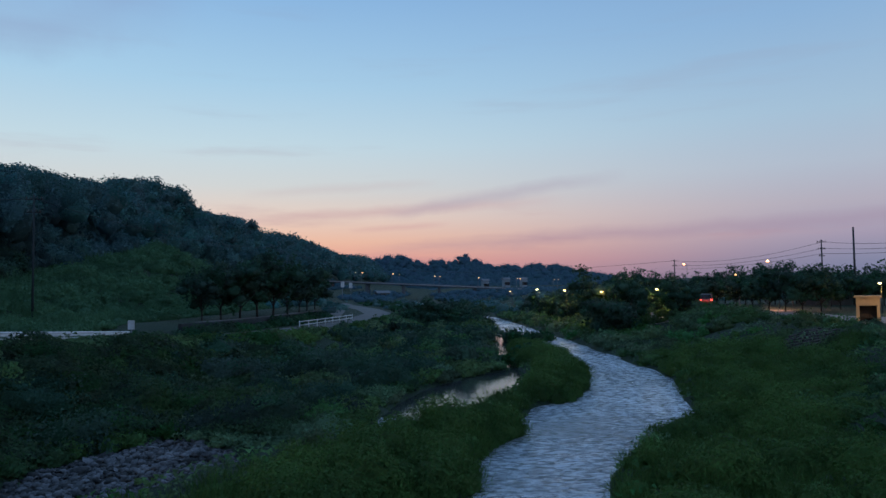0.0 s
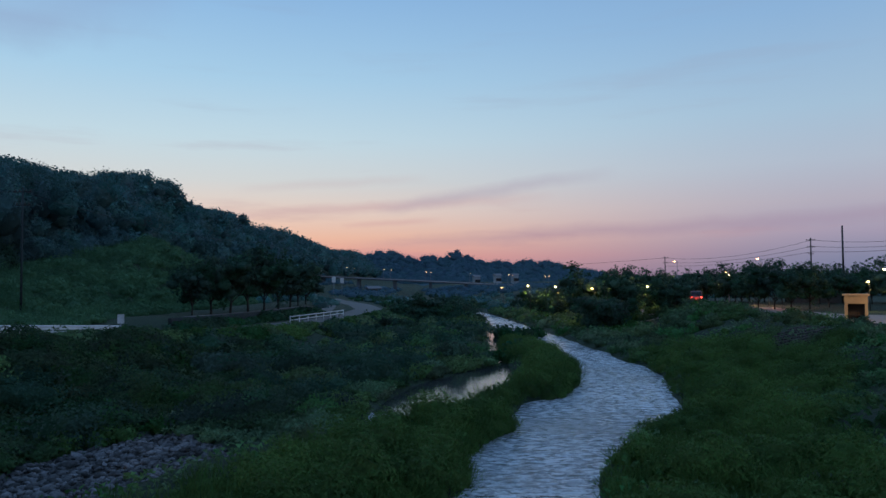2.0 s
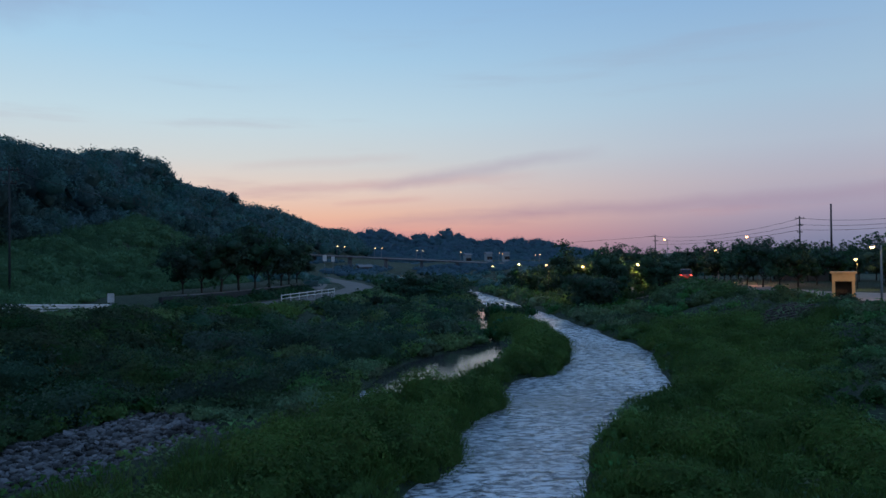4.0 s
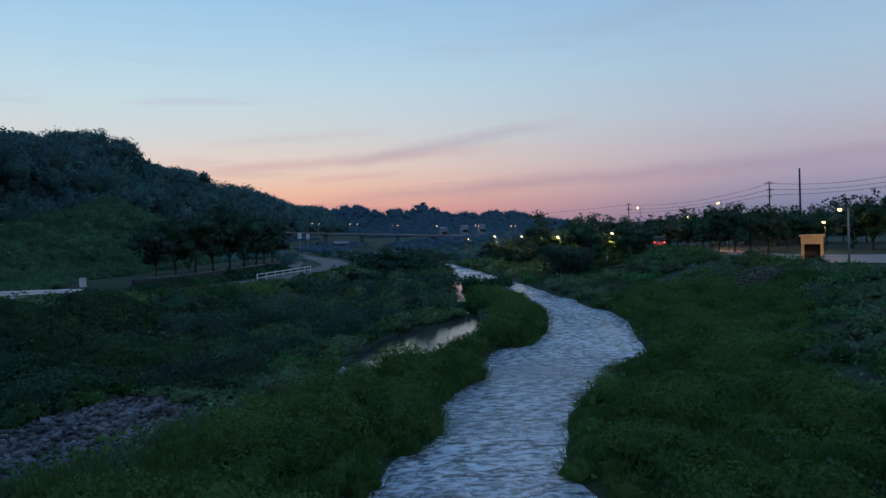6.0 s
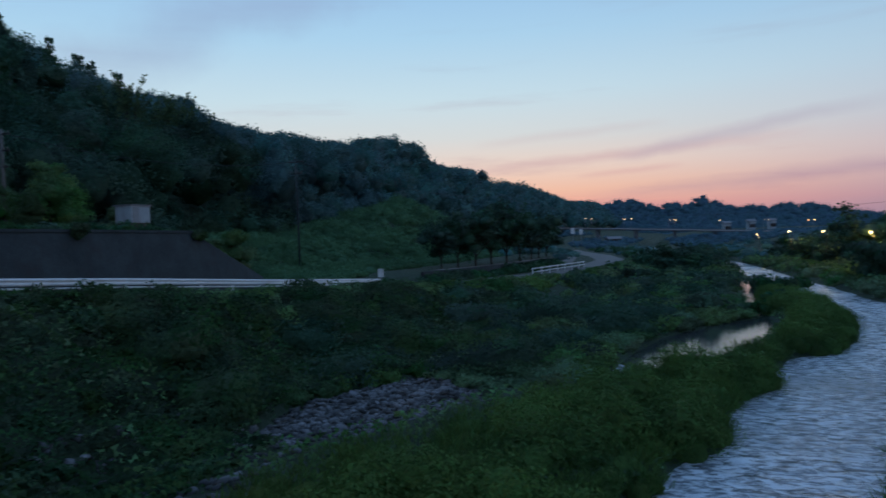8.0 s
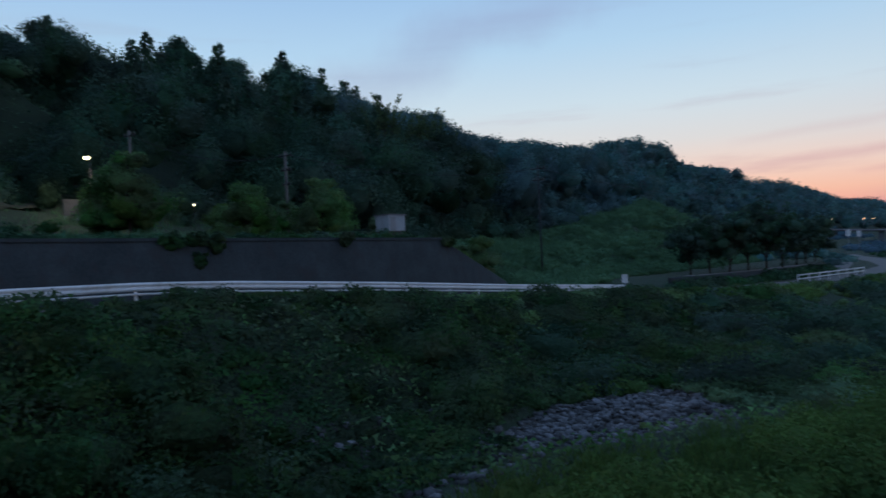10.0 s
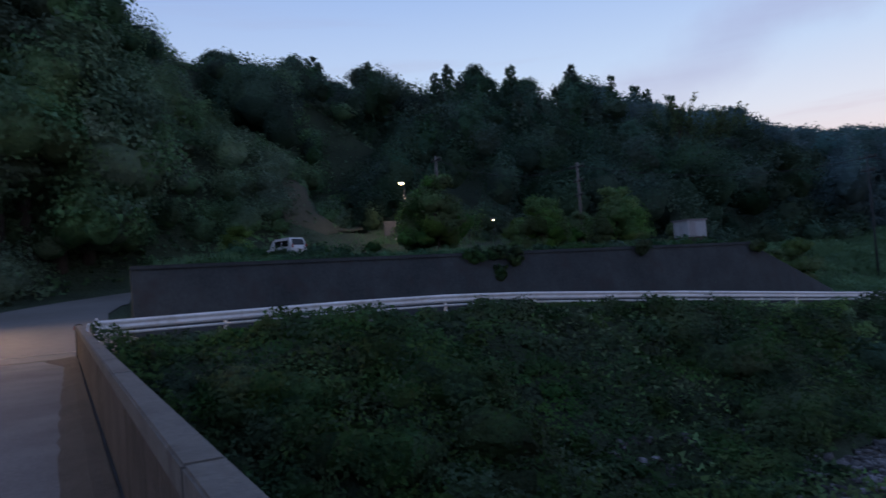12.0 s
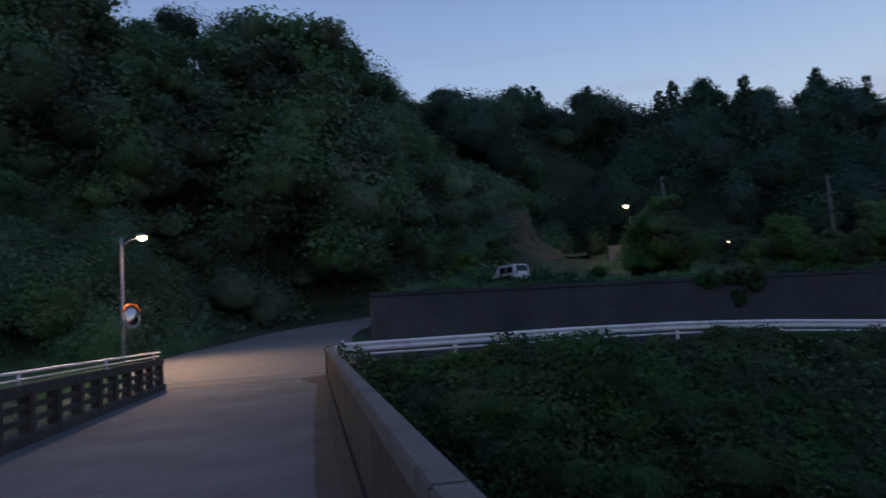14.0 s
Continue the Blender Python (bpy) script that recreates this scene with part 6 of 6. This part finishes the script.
cherry = [make_tree(500 + k, 9.0, 5.0, 1.9, 7, 52, 18, 0.3, TREE_LEAF) for k in range(3)]
young = [make_tree(520 + k, 6.0, 2.8, 0.6, 8, 62, 20, 0.19, TREE_LEAF) for k in range(3)]
def leafy_tree(seed, height, reach, lobes, leaf, dens, mat):
    """A tree clothed in leaf lobes almost to the ground. Returns the trunk's and the crown's mesh."""
    r = np.random.default_rng(seed)
    u = r.uniform(0.1, 0.92, lobes)
    ca = r.uniform(0, 6.283, lobes)
    rad = r.uniform(0.35, 1.0, lobes) * reach * 0.72 * np.sqrt(np.clip(1 - ((u - 0.36) / 0.66) ** 2, 0.03, 1))
    c = np.c_[np.cos(ca) * rad, np.sin(ca) * rad, u * height * 0.95]
    a = reach * np.interp(u, [0.1, 0.42, 0.92], [0.55, 0.72, 0.36])[:, None] * r.uniform(0.7, 1.15, (lobes, 1)) * np.array([[1, 1, 0.9]])
    bole = limb_path(r, (0, 0, -0.4), (0.05, 0, 1), height * 0.9, 0.1)
    wood = [tube(bole, np.linspace(0.022 * height, 0.005 * height, len(bole)), 7)]
    wood += [tube(np.array([bole[2], (bole[3] + w_) / 2, w_]), np.array([0.01, 0.007, 0.003]) * height, 4, False) for w_ in c[:9]]
    return raw_mesh("trunk", *join(wood), BARK, True), raw_mesh("crown", *lumpy(c, a, leaf, dens, seed + 5, (10, 6), core_k=0.6, bury=True), mat)


fresh = [leafy_tree(530 + k, 5.4, 2.3, 24, 0.085, 60.0, YOUNG_LEAF) for k in range(3)]
tall = [leafy_tree(540 + k, 14.0, 3.9, 30, 0.125, 26.0, SPUR_LEAF) for k in range(4)]
# the row beside the lower road
for k, (az, d_, s) in enumerate(((18.7, 84, 0.62), (17.3, 86, 0.78), (15.9, 88, 0.88), (14.6, 92, 0.92), (13.4, 96, 0.92), (12.3, 102, 0.9), (11.4, 108, 0.86), (10.8, 116, 0.8), (10.2, 124, 0.72))):
    x_, y_, _z = placed(az, d_)
    plant("roadside_tree", cherry[k % 3], x_, y_, s, 50 * k, "broad dark cherry tree beside the bank road", "roadside trees")
# the row round the car park
for k, (az, d_, s) in enumerate(((-22.6, 100, 0.5), (-23.7, 96, 0.55), (-24.8, 92, 0.56), (-25.9, 89, 0.62), (-27.0, 86, 0.62), (-28.2, 92, 0.55), (-29.4, 98, 0.52), (-30.8, 102, 0.5), (-33.6, 94, 0.62), (-34.8, 90, 0.68), (-36.2, 86, 0.72), (-21.2, 106, 0.5), (-19.8, 108, 0.5), (-18.4, 110, 0.46), (-26.4, 108, 0.55), (-28.8, 110, 0.55), (-32.0, 112, 0.55), (-23.2, 112, 0.5), (-20.6, 118, 0.6), (-21.8, 122, 0.62), (-22.6, 118, 0.64), (-24.2, 120, 0.68), (-25.2, 116, 0.72), (-26.6, 120, 0.7), (-27.6, 116, 0.66), (-29.2, 120, 0.66), (-30.2, 116, 0.6), (-31.4, 122, 0.62), (-33.0, 118, 0.66), (-34.4, 112, 0.7), (-35.6, 116, 0.7), (-37.4, 108, 0.72))):
    x_, y_, _z = placed(az, d_)
    plant("park_tree", cherry[k % 3], x_, y_, s, 70 * k, "dark spreading tree beside the car park", "car park trees")
# mixed trees along the right bank upstream
r_ = np.random.default_rng(77)
for k in range(46):
    az = r_.uniform(-19.0, -6.0)
    d_ = r_.uniform(84, 150)
    el = np.interp(az, [-19, -17, -15, -12, -10.5, -9, -6], [0.4, 0.55, 0.95, 0.8, 0.1, -0.6, -1.3]) - r_.exponential(0.4)
    x_, y_, z_ = placed(az, d_, el)
    if x_ < along(RIGHT_EDGE, y_) + 3:
        continue
    hgt = max(z_ - on_land(x_, y_), 2.2)
    plant("bank_tree", (young if k % 2 else cherry)[k % 3], x_, y_, hgt / (5.6 if k % 2 else 8.2), r_.uniform(0, 360), "dark bushy tree on the river bank upstream", "bank trees", 0.3)
# thicket in mid valley
for k, (az, d_, el) in enumerate(((1.6, 118, -0.9), (0.3, 120, -0.7), (-0.9, 118, -0.75), (-2.0, 116, -0.95), (2.8, 112, -1.5), (-2.8, 112, -1.6), (4.0, 92, -2.4), (2.0, 88, -2.6), (2.3, 122, -1.1), (1.0, 124, -0.75), (-0.3, 124, -0.7), (-1.5, 122, -0.85), (-2.4, 120, -1.2), (0.8, 108, -1.5), (-0.8, 106, -1.5), (-2.2, 104, -1.9), (4.9, 84, -3.0), (8.8, 76, -4.0), (-3.6, 100, -2.2))):
    x_, y_, z_ = placed(az, d_, el)
    plant("thicket_tree", young[k % 3], x_, y_, max(z_ - on_land(x_, y_), 1.5) / 5.3, 60 * k, "bushy dark tree in the valley thicket", "thicket trees", 0.3)
# young trees on the terrace over the wall
for k, (az, d_, s) in enumerate(((61.7, 56, 1.28), (63.2, 58, 1.05), (53.4, 52, 0.86), (47.5, 54, 0.95), (46.6, 56, 0.8), (38.3, 62, 0.8), (36.6, 64, 0.75), (35.0, 70, 0.8), (77.5, 49, 0.55), (55.2, 60, 0.6), (50.6, 66, 0.7), (43.0, 62, 0.7))):
    x_, y_, _z = placed(az, d_)
    plant("young_tree", fresh[k % 3], x_, y_, s, 40 * k, "leafy young tree on the terrace above the wall", "terrace trees", 0.2)
# the tall edge of the spur wood against the sky
for k, (az, el, d_) in enumerate(((85.2, 19.6, 62), (86.4, 21.6, 60), (88.0, 22.8, 59), (88.2, 24.6, 58), (89.8, 25.6, 57), (91.6, 26.0, 57), (93.6, 25.4, 56), (95.6, 24.2, 56), (99, 23.8, 55), (103.6, 25.4, 53), (106.6, 27.4, 52), (109.6, 28.6, 52), (112.8, 28.6, 52), (116, 28, 52)
                                     )):
    x_, y_, z_ = placed(az, d_, el)
    h = z_ - on_land(x_, y_)
    plant("spur_tree", tall[k % 4], x_, y_, h / 14.3, 57 * k, "tall dark broadleaf tree at the spur's edge", "spur trees", 0.4)

# single crowns that stand out on the crest
crest = []
for k in range(4):
    r = np.random.default_rng(640 + k)
    c = np.array([0, 0, 9.2]) + np.clip(r.normal(0, 1, (13, 3)), -1.3, 1.3) * np.array([1.25, 1.25, 1.1])
    c[:, 2] = np.minimum(c[:, 2], 10.6)
    a = r.uniform(1.1, 2.0, (13, 1)) * np.array([[1, 1, 1.0]])
    bole = limb_path(r, (0, 0, -1), (0.05, 0, 1), 9.5, 0.1)
    wood = [tube(bole, np.linspace(0.3, 0.12, len(bole)), 7)]
    for q in c[:6]:
        wood.append(tube(np.array([bole[3], (bole[4] + q) / 2, q]), [0.13, 0.09, 0.04], 5, False))
    crest.append((raw_mesh("trunk", *join(wood), BARK, True), raw_mesh("crown", *lumpy(c, a, 0.14, 30.0, 650 + k, (9, 5), bury=True), FOREST)))
for k, (az, el) in enumerate(((78.2, 18.6), (72.6, 18.2), (66.1, 17.3), (57.8, 16.5), (54.4, 15.6), (49.6, 15.4), (47.4, 14.2), (43.4, 12.2), (38.0, 11.2), (75.0, 17.5), (69.5, 16.4))):
    d_ = 106 / math.sin(radians(az))
    x_, y_, z_ = placed(az, d_, el)
    plant("hilltop_tree", crest[k % 4], x_, y_, (z_ - on_land(x_, y_)) / 12.4, 77 * k, "dark round-crowned tree on the hill crest", "hilltop trees")

# wood on the long hill
r_ = np.random.default_rng(91)
n_t = 1700
hp = np.c_[r_.uniform(-112, -50, n_t), r_.uniform(-45, 345, n_t)]
hr = r_.uniform(1.7, 4.3, n_t)
hh = r_.uniform(5.5, 13.5, n_t)
edge_y = [-45, -2, 10, 30, 45, 60, 100, 150, 345]
edge_x = [-80, -80, -74, -62, -57, -51, -52, -56, -57]
def hill_density(x, y):
    return smooth((np.interp(y, edge_y, edge_x) - x + 1.2 * vnoise(x, y, 5, 68)) / 3.0) * np.where(spur_in(x, y) > 0, smooth((-69 - x) / 5), 1)


on_hill = hill_density(hp[:, 0], hp[:, 1]) > 0.5
trees_ = np.c_[hp, hr, hh][on_hill]
# a row of taller crowns along the crest
ca_ = np.concatenate([np.arange(17.0, 40, 0.62), np.arange(40, 80, 1.35)])
cd_ = r_.uniform(94, 104, len(ca_)) / np.sin(np.radians(ca_))
cx_, cy_ = -np.sin(np.radians(ca_)) * cd_, np.cos(np.radians(ca_)) * cd_
cr_ = r_.uniform(2.6, 4.6, len(ca_)) * np.interp(ca_, [17, 40], [1.25, 1.0])
trees_ = np.vstack([trees_, np.c_[cx_, cy_, cr_, np.full(len(ca_), 40.0)]])
# and the lower storeys under them
for lift in (0.35, 0.6, 0.8):
    room = (under_skyline(cx_, cy_) - land(cx_, cy_)) * lift
    sh_ = r_.uniform(-1.2, 1.2, (2, len(ca_)))
    trees_ = np.vstack([trees_, np.c_[cx_ + 3.0 * (1 - lift) + 1.5, cy_ + sh_[1], cr_ * 1.35, room]])
uy_ = np.arange(-20, 345, 0.9)
ux_ = np.interp(uy_, edge_y, edge_x) - r_.uniform(-0.5, 7, len(uy_))
ur_ = r_.uniform(1.3, 2.5, len(uy_))
uk_ = spur_in(ux_, uy_) < 0
trees_ = np.vstack([trees_, np.c_[ux_, uy_, ur_, ur_ * r_.uniform(1.3, 2.0, len(uy_))][uk_]])
for back, lift in ((5.0, 0.72), (8.0, 0.9), (3.0, 0.5)):
    bx_ = cx_ - back
    room = (under_skyline(bx_, cy_) - land(bx_, cy_)) * lift
    trees_ = np.vstack([trees_, np.c_[bx_, cy_ + r_.uniform(-2, 2, len(ca_)), cr_ * 1.4, room]])
# crowns beyond this ragged line take the leaf colour with haze painted in
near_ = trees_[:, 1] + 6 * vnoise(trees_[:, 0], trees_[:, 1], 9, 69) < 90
woodland("hill_wood", trees_[near_], FOREST, 0.15, 26.0, "dense dark broadleaf wood covering the hill", seed=92)
woodland("hill_wood", trees_[~near_], HILL_HAZED, 0.15, 26.0, "broadleaf wood on the hill farther up the valley, haze paling its colour", seed=95)
pc_ = np.c_[r_.uniform(-108, -72, 26), r_.uniform(30, 105, 26)]
ps_ = r_.uniform(2.4, 3.6, 26)
pz_ = np.minimum(land(pc_[:, 0], pc_[:, 1]) + ps_ * 3.2, under_skyline(pc_[:, 0], pc_[:, 1], 0.25) - ps_ * 1.4)
stuff("hill_conifers", merged("hill_conifers", conifer_tpl, np.c_[pc_, pz_], np.c_[ps_, ps_, ps_ * 1.3], TREE_LEAF, 93), "dark conifers among the hillside wood", "wood")
fp = r_.uniform((-175, 330), (-62, 1000), (1000, 2))
fs_ = r_.uniform(4.5, 7.5, len(fp))
woodland("hill_wood", np.c_[fp, fs_, fs_ * 2.0], HILL_HAZED, 0.15, 22.0, "wooded ridge receding up the valley", seed=94, core=(8, 5))
# low wood and shrubs on the spur's cut slope
r_ = np.random.default_rng(371)
n_t = 950
sp_ = np.c_[r_.uniform(-92, -32, n_t), r_.uniform(-34, 46, n_t)]
sr_ = r_.uniform(1.3, 3.2, n_t)
ss_ = spur_in(sp_[:, 0], sp_[:, 1])
bare_ = (sp_[:, 1] > 19) & (ss_ < 4.2 + 2 * vnoise(sp_[:, 0], sp_[:, 1], 4, 72))
sk_ = (ss_ > 0.3) & (sp_[:, 0] > -86) & (~bare_ | (r_.random(n_t) < 0.06))
woodland("spur_shrubs", np.c_[sp_, sr_, sr_ * r_.uniform(0.9, 1.9, n_t)][sk_], SPUR_LEAF, 0.13, 30.0, "dense shrubs and young growth on the steep cut slope", "shrubs", seed=373,
     top=lambda x, y: np.minimum(under_skyline(x, y), spur_ridge(x, y)), tall_k=0.95)

# the wooded ridge that closes the valley, coloured as seen through blue haze
ridge = [(16, 2.6), (10, 2.1), (9.1, 2.15), (7.3, 2.2), (5.5, 2.2), (4.1, 2.6), (3.2, 2.35), (1.9, 2.0), (1.4, 1.7), (0.7, 2.0), (-0.9, 2.05), (-1.8, 2.4), (-3.2, 1.95), (-4.1, 1.4), (-5.5, 1.6),
         (-8, 1.55), (-9.6, 1.45), (-10.9, 1.05), (-12, 0.85), (-14, 0.4), (-20, 0.25), (-26, 0.2), (-34, 0.3), (-45, 0.4)]
ra = np.arange(16, -46, -0.5)
re_ = np.interp(-ra, [-a for a, _ in ridge], [e for _, e in ridge])
rv = []
for a, e in zip(ra, re_):
    d1 = 900 if a > -13 else 1500
    p0, p1, p2 = placed(a, d1 - 160), placed(a, d1, max(e - 0.55, 0.05)), placed(a, d1 + 300)
    rv += [(p0[0], p0[1], -6), p1, (p2[0], p2[1], -6)]
ri = np.arange(len(ra) - 1)[:, None] * 3
rf = np.vstack([ri + np.array([[0, 1, 4, 3]]), ri + np.array([[1, 2, 5, 4]])])
far_ridge = part("backdrop", raw_mesh("far_ridge", np.array(rv), rf, WOOD_HAZED, True), None)
tagged(far_ridge, "distant wooded ridge at the valley's end, blue-grey haze put into its colour", "hill", kind="structure")
r_ = np.random.default_rng(97)
fa_ = r_.uniform(-14, 15, 1100)
fr = r_.random(1100)
fe = np.interp(-fa_, [-a for a, _ in ridge], [e for _, e in ridge])
pts, szs = [], []
for a, e, q in zip(fa_, fe, fr):
    d1 = 900 - 150 * q
    sz_k = r_.uniform(4.5, 9.5)
    p_ = placed(a, d1, max(e, 0.1) * (1 - q) - 0.2 * q)
    pts.append((p_[0], p_[1], p_[2] - sz_k * 0.75 * (1.05 - 0.3 * q)))
    szs.append(sz_k)
stuff("far_wood", raw_mesh("far_wood", *lumpy(np.array(pts), np.array(szs)[:, None] * np.array([[1.15, 1.15, 1.0]]), 0.55, 0.42, 98, (8, 5), bury=True), WOOD_HAZED, True), "far trees along the ridge line, haze put into their colour", "wood")

# low scrub over the valley floor beyond the bends, haze mixed into its colours
p = np.random.default_rng(401).uniform((-75, 130), (160, 420), (1900, 2))
p = p[(water_gap(p[:, 0], p[:, 1]) > 2) & ~((p[:, 0] < along(ROAD_X, p[:, 1]) + 1) & (p[:, 0] > along(ROAD_X, p[:, 1]) - 6.5))]
q_ = np.random.default_rng(402).uniform(1.2, 2.8, len(p))
for far_, mat_ in ((p[:, 1] < 215, HILL_HAZED), (p[:, 1] >= 215, WOOD_HAZED)):
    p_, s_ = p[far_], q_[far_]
    stuff("valley_scrub", raw_mesh("valley_scrub", *lumpy(np.c_[p_, land(p_[:, 0], p_[:, 1]) + 0.2], np.c_[s_ * 1.2, s_ * 1.2, s_ * 0.8], 0.34, 0.8, 403, (7, 4), bury=True), mat_), "dim scrub over the valley floor, haze put into its colour", "scrub")

p = np.array([(-49.5, 12.2), (-50.2, 14.0), (-47.5, 11.0), (-46.5, 15.6), (-48.5, 16.4), (-44.0, 9.5), (-52.0, 19.5), (-54.5, 23.0), (-52.5, 26.0)])
s_ = np.array([0.9, 0.75, 0.95, 0.9, 0.8, 1.0, 0.8, 0.9, 1.0])
stuff("terrace_bushes", raw_mesh("terrace_bushes", *lumpy(np.c_[p, land(p[:, 0], p[:, 1]) + 0.4 * s_], np.c_[s_ * 1.4, s_ * 1.4, s_], 0.14, 18, 410), LEAF), "dark bushes round the parked van", "shrubs")

# shrubs that hide the low wall beside the lower road
shrub_field("shrubs", 3600, -34, -12, 66, 150, 460, lambda x, y, r: (np.abs(x - along(HEDGE_X, y) - 0.3) < 0.6) & (y < 113), lambda x, y: 1.15 + 0.25 * vnoise(x, y, 6, 64), LEAF, "dark hedge of shrubs along the lower road")

shrub_field("shrubs", 1900, -26, -4, 52, 112, 465, lambda x, y, r: (x > along(ROAD_X, y) + 0.5) & (x < along(ROAD_X, y) + 4.5), lambda x, y: 0.6 + 0.3 * vnoise(x, y, 4, 66), SCRUB, "scrub along the river side of the road")

p = scatter(60000, -100, -34, -34, 58, 376, lambda x, y, r: (spur_in(x, y) > -0.8) & ((y < 18) | (spur_in(x, y) > 5.0) | (r.random(len(x)) < 0.3)))
r_ = np.random.default_rng(377)
v, f = leaves(np.c_[p, land(p[:, 0], p[:, 1]) + r_.uniform(0.05, 0.7, len(p))], np.tile([0.5, 0.0, 0.8], (len(p), 1)) + r_.normal(0, 0.2, (len(p), 3)), 0.26, r_, 0.8)
stuff("slope_weeds", raw_mesh("slope_weeds", v, f, SPUR_LEAF), "rough weeds and ferns over the steep slope", "plants")

# bare cut earth on the spur's foot
ex, ey = np.meshgrid(np.arange(-82, -56, 0.4), np.arange(12, 42, 0.4), indexing="ij")
es = spur_in(ex, ey)
bare = (es > -0.8 + 0.6 * vnoise(ex, ey, 2, 81)) & (es < 5.4 + 2.5 * vnoise(ex, ey, 4, 72)) & (ey > 18 + 1.5 * vnoise(ex, ey, 2, 82)) & (ey < 38)
ei = np.arange(ex.size).reshape(ex.shape)
ef = np.stack([ei[:-1, :-1], ei[1:, :-1], ei[1:, 1:], ei[:-1, 1:]], -1)[bare[:-1, :-1] & bare[1:, 1:] & bare[1:, :-1] & bare[:-1, 1:]]
eu = np.unique(ef)
eb = np.full(ex.size, -1)
eb[eu] = np.arange(len(eu))
ez = land(ex, ey) + 0.16 + 0.12 * vnoise(ex, ey, 1.3, 83)
cut = part("cut_slope", raw_mesh("cut_slope", np.stack([ex, ey, ez], -1).reshape(-1, 3)[eu], eb[ef], EARTH, True), None)
tagged(cut, "bare sandy earth of the cut slope lit by a lamp", "slope", kind="structure")

# feathery bamboo on the crest
def make_bamboo(seed):
    r = np.random.default_rng(seed)
    wood, lv = [], []
    for k in range(7):
        a, L = r.uniform(0, 6.28), r.uniform(5, 9)
        s = np.linspace(0, 1, 9)[:, None]
        base = np.array([r.normal(0, 0.7), r.normal(0, 0.7), -0.5])
        pth = base + np.array([[math.cos(a), math.sin(a), 0]]) * 1.9 * s ** 2.5 + np.array([[0, 0, L]]) * s * (1 - 0.13 * s ** 3)
        wood.append(tube(pth, np.linspace(0.05, 0.015, 9), 5))
        for u in r.uniform(0.3, 1.0, 60):
            c = np.array([np.interp(u, s[:, 0], pth[:, i]) for i in range(3)]) + r.normal(0, 0.32 * (1.25 - u), 3)
            lv.append(c)
    lv = np.array(lv)
    return [raw_mesh("culm", *w_, BARK, True) for w_ in wood], raw_mesh("foliage", *leaves(lv, r.normal(size=lv.shape), 0.2, r, 0.3), BAMBOO)


clumps = [make_bamboo(700 + k) for k in range(3)]
for k, (az, el) in enumerate(((42.7, 12.9), (42.2, 13.1), (40.6, 11.7), (39.9, 11.9), (38.6, 11.6), (37.9, 11.7), (39.2, 11.6), (41.4, 12.0), (37.3, 11.0))):
    d_ = 96 / math.sin(radians(az)) * 0.75
    x_, y_, z_ = placed(az, d_, el + 0.25)
    ob = new("bamboo")
    ob.matrix_basis = pose(x_, y_, z_ - 8.2, 0, 0, 97 * k)
    tagged(ob, "feathery pale bamboo clump on the wooded crest", "bamboo", "crest bamboo")
    for culm in clumps[k % 3][0]:
        part("culm", culm, None, ob)
    part("foliage", clumps[k % 3][1], None, ob)

fence = new("road_fence")
tagged(fence, "low white two-rail fence between the roads", "fence")
fy = np.arange(80.0, 101.1, 3.0)
fx, fz = np.interp(fy, [79, 101], [-16.2, -12.8]), along(ROAD_Z, fy)
for k in range(len(fy)):
    tube_part("post", [(fx[k], fy[k], fz[k] - 0.1), (fx[k], fy[k], fz[k] + 0.95)], 0.06, WHITE_METAL, fence, 6)
for up in (0.45, 0.85):
    tube_part("rail", np.c_[fx, fy, fz + up], 0.06, WHITE_METAL, fence, 6)

# vines hanging over the retaining wall
for yy, dz, w in ((20.6, 1.7, 0.35), (21.4, 0.8, 0.8), (19.6, 0.5, 0.8), (31.0, 0.5, 0.3), (41.5, 0.7, 0.6)):
    zt_ = 2.95 - 0.012 * yy
    r = np.random.default_rng(int(yy * 7))
    q = np.c_[WALL_X + 0.25 + r.normal(0, 0.12, 7), yy + r.normal(0, w * 0.5, 7), zt_ + 0.2 - r.uniform(0, dz, 7)]
    stuff("hanging_vines", raw_mesh("hanging_vines", *lumpy(q, np.tile([0.35, 0.5, 0.45], (7, 1)), 0.12, 25, 420 + int(yy), (8, 5)), VINE), "dark vines hanging over the wall's edge", "vines")
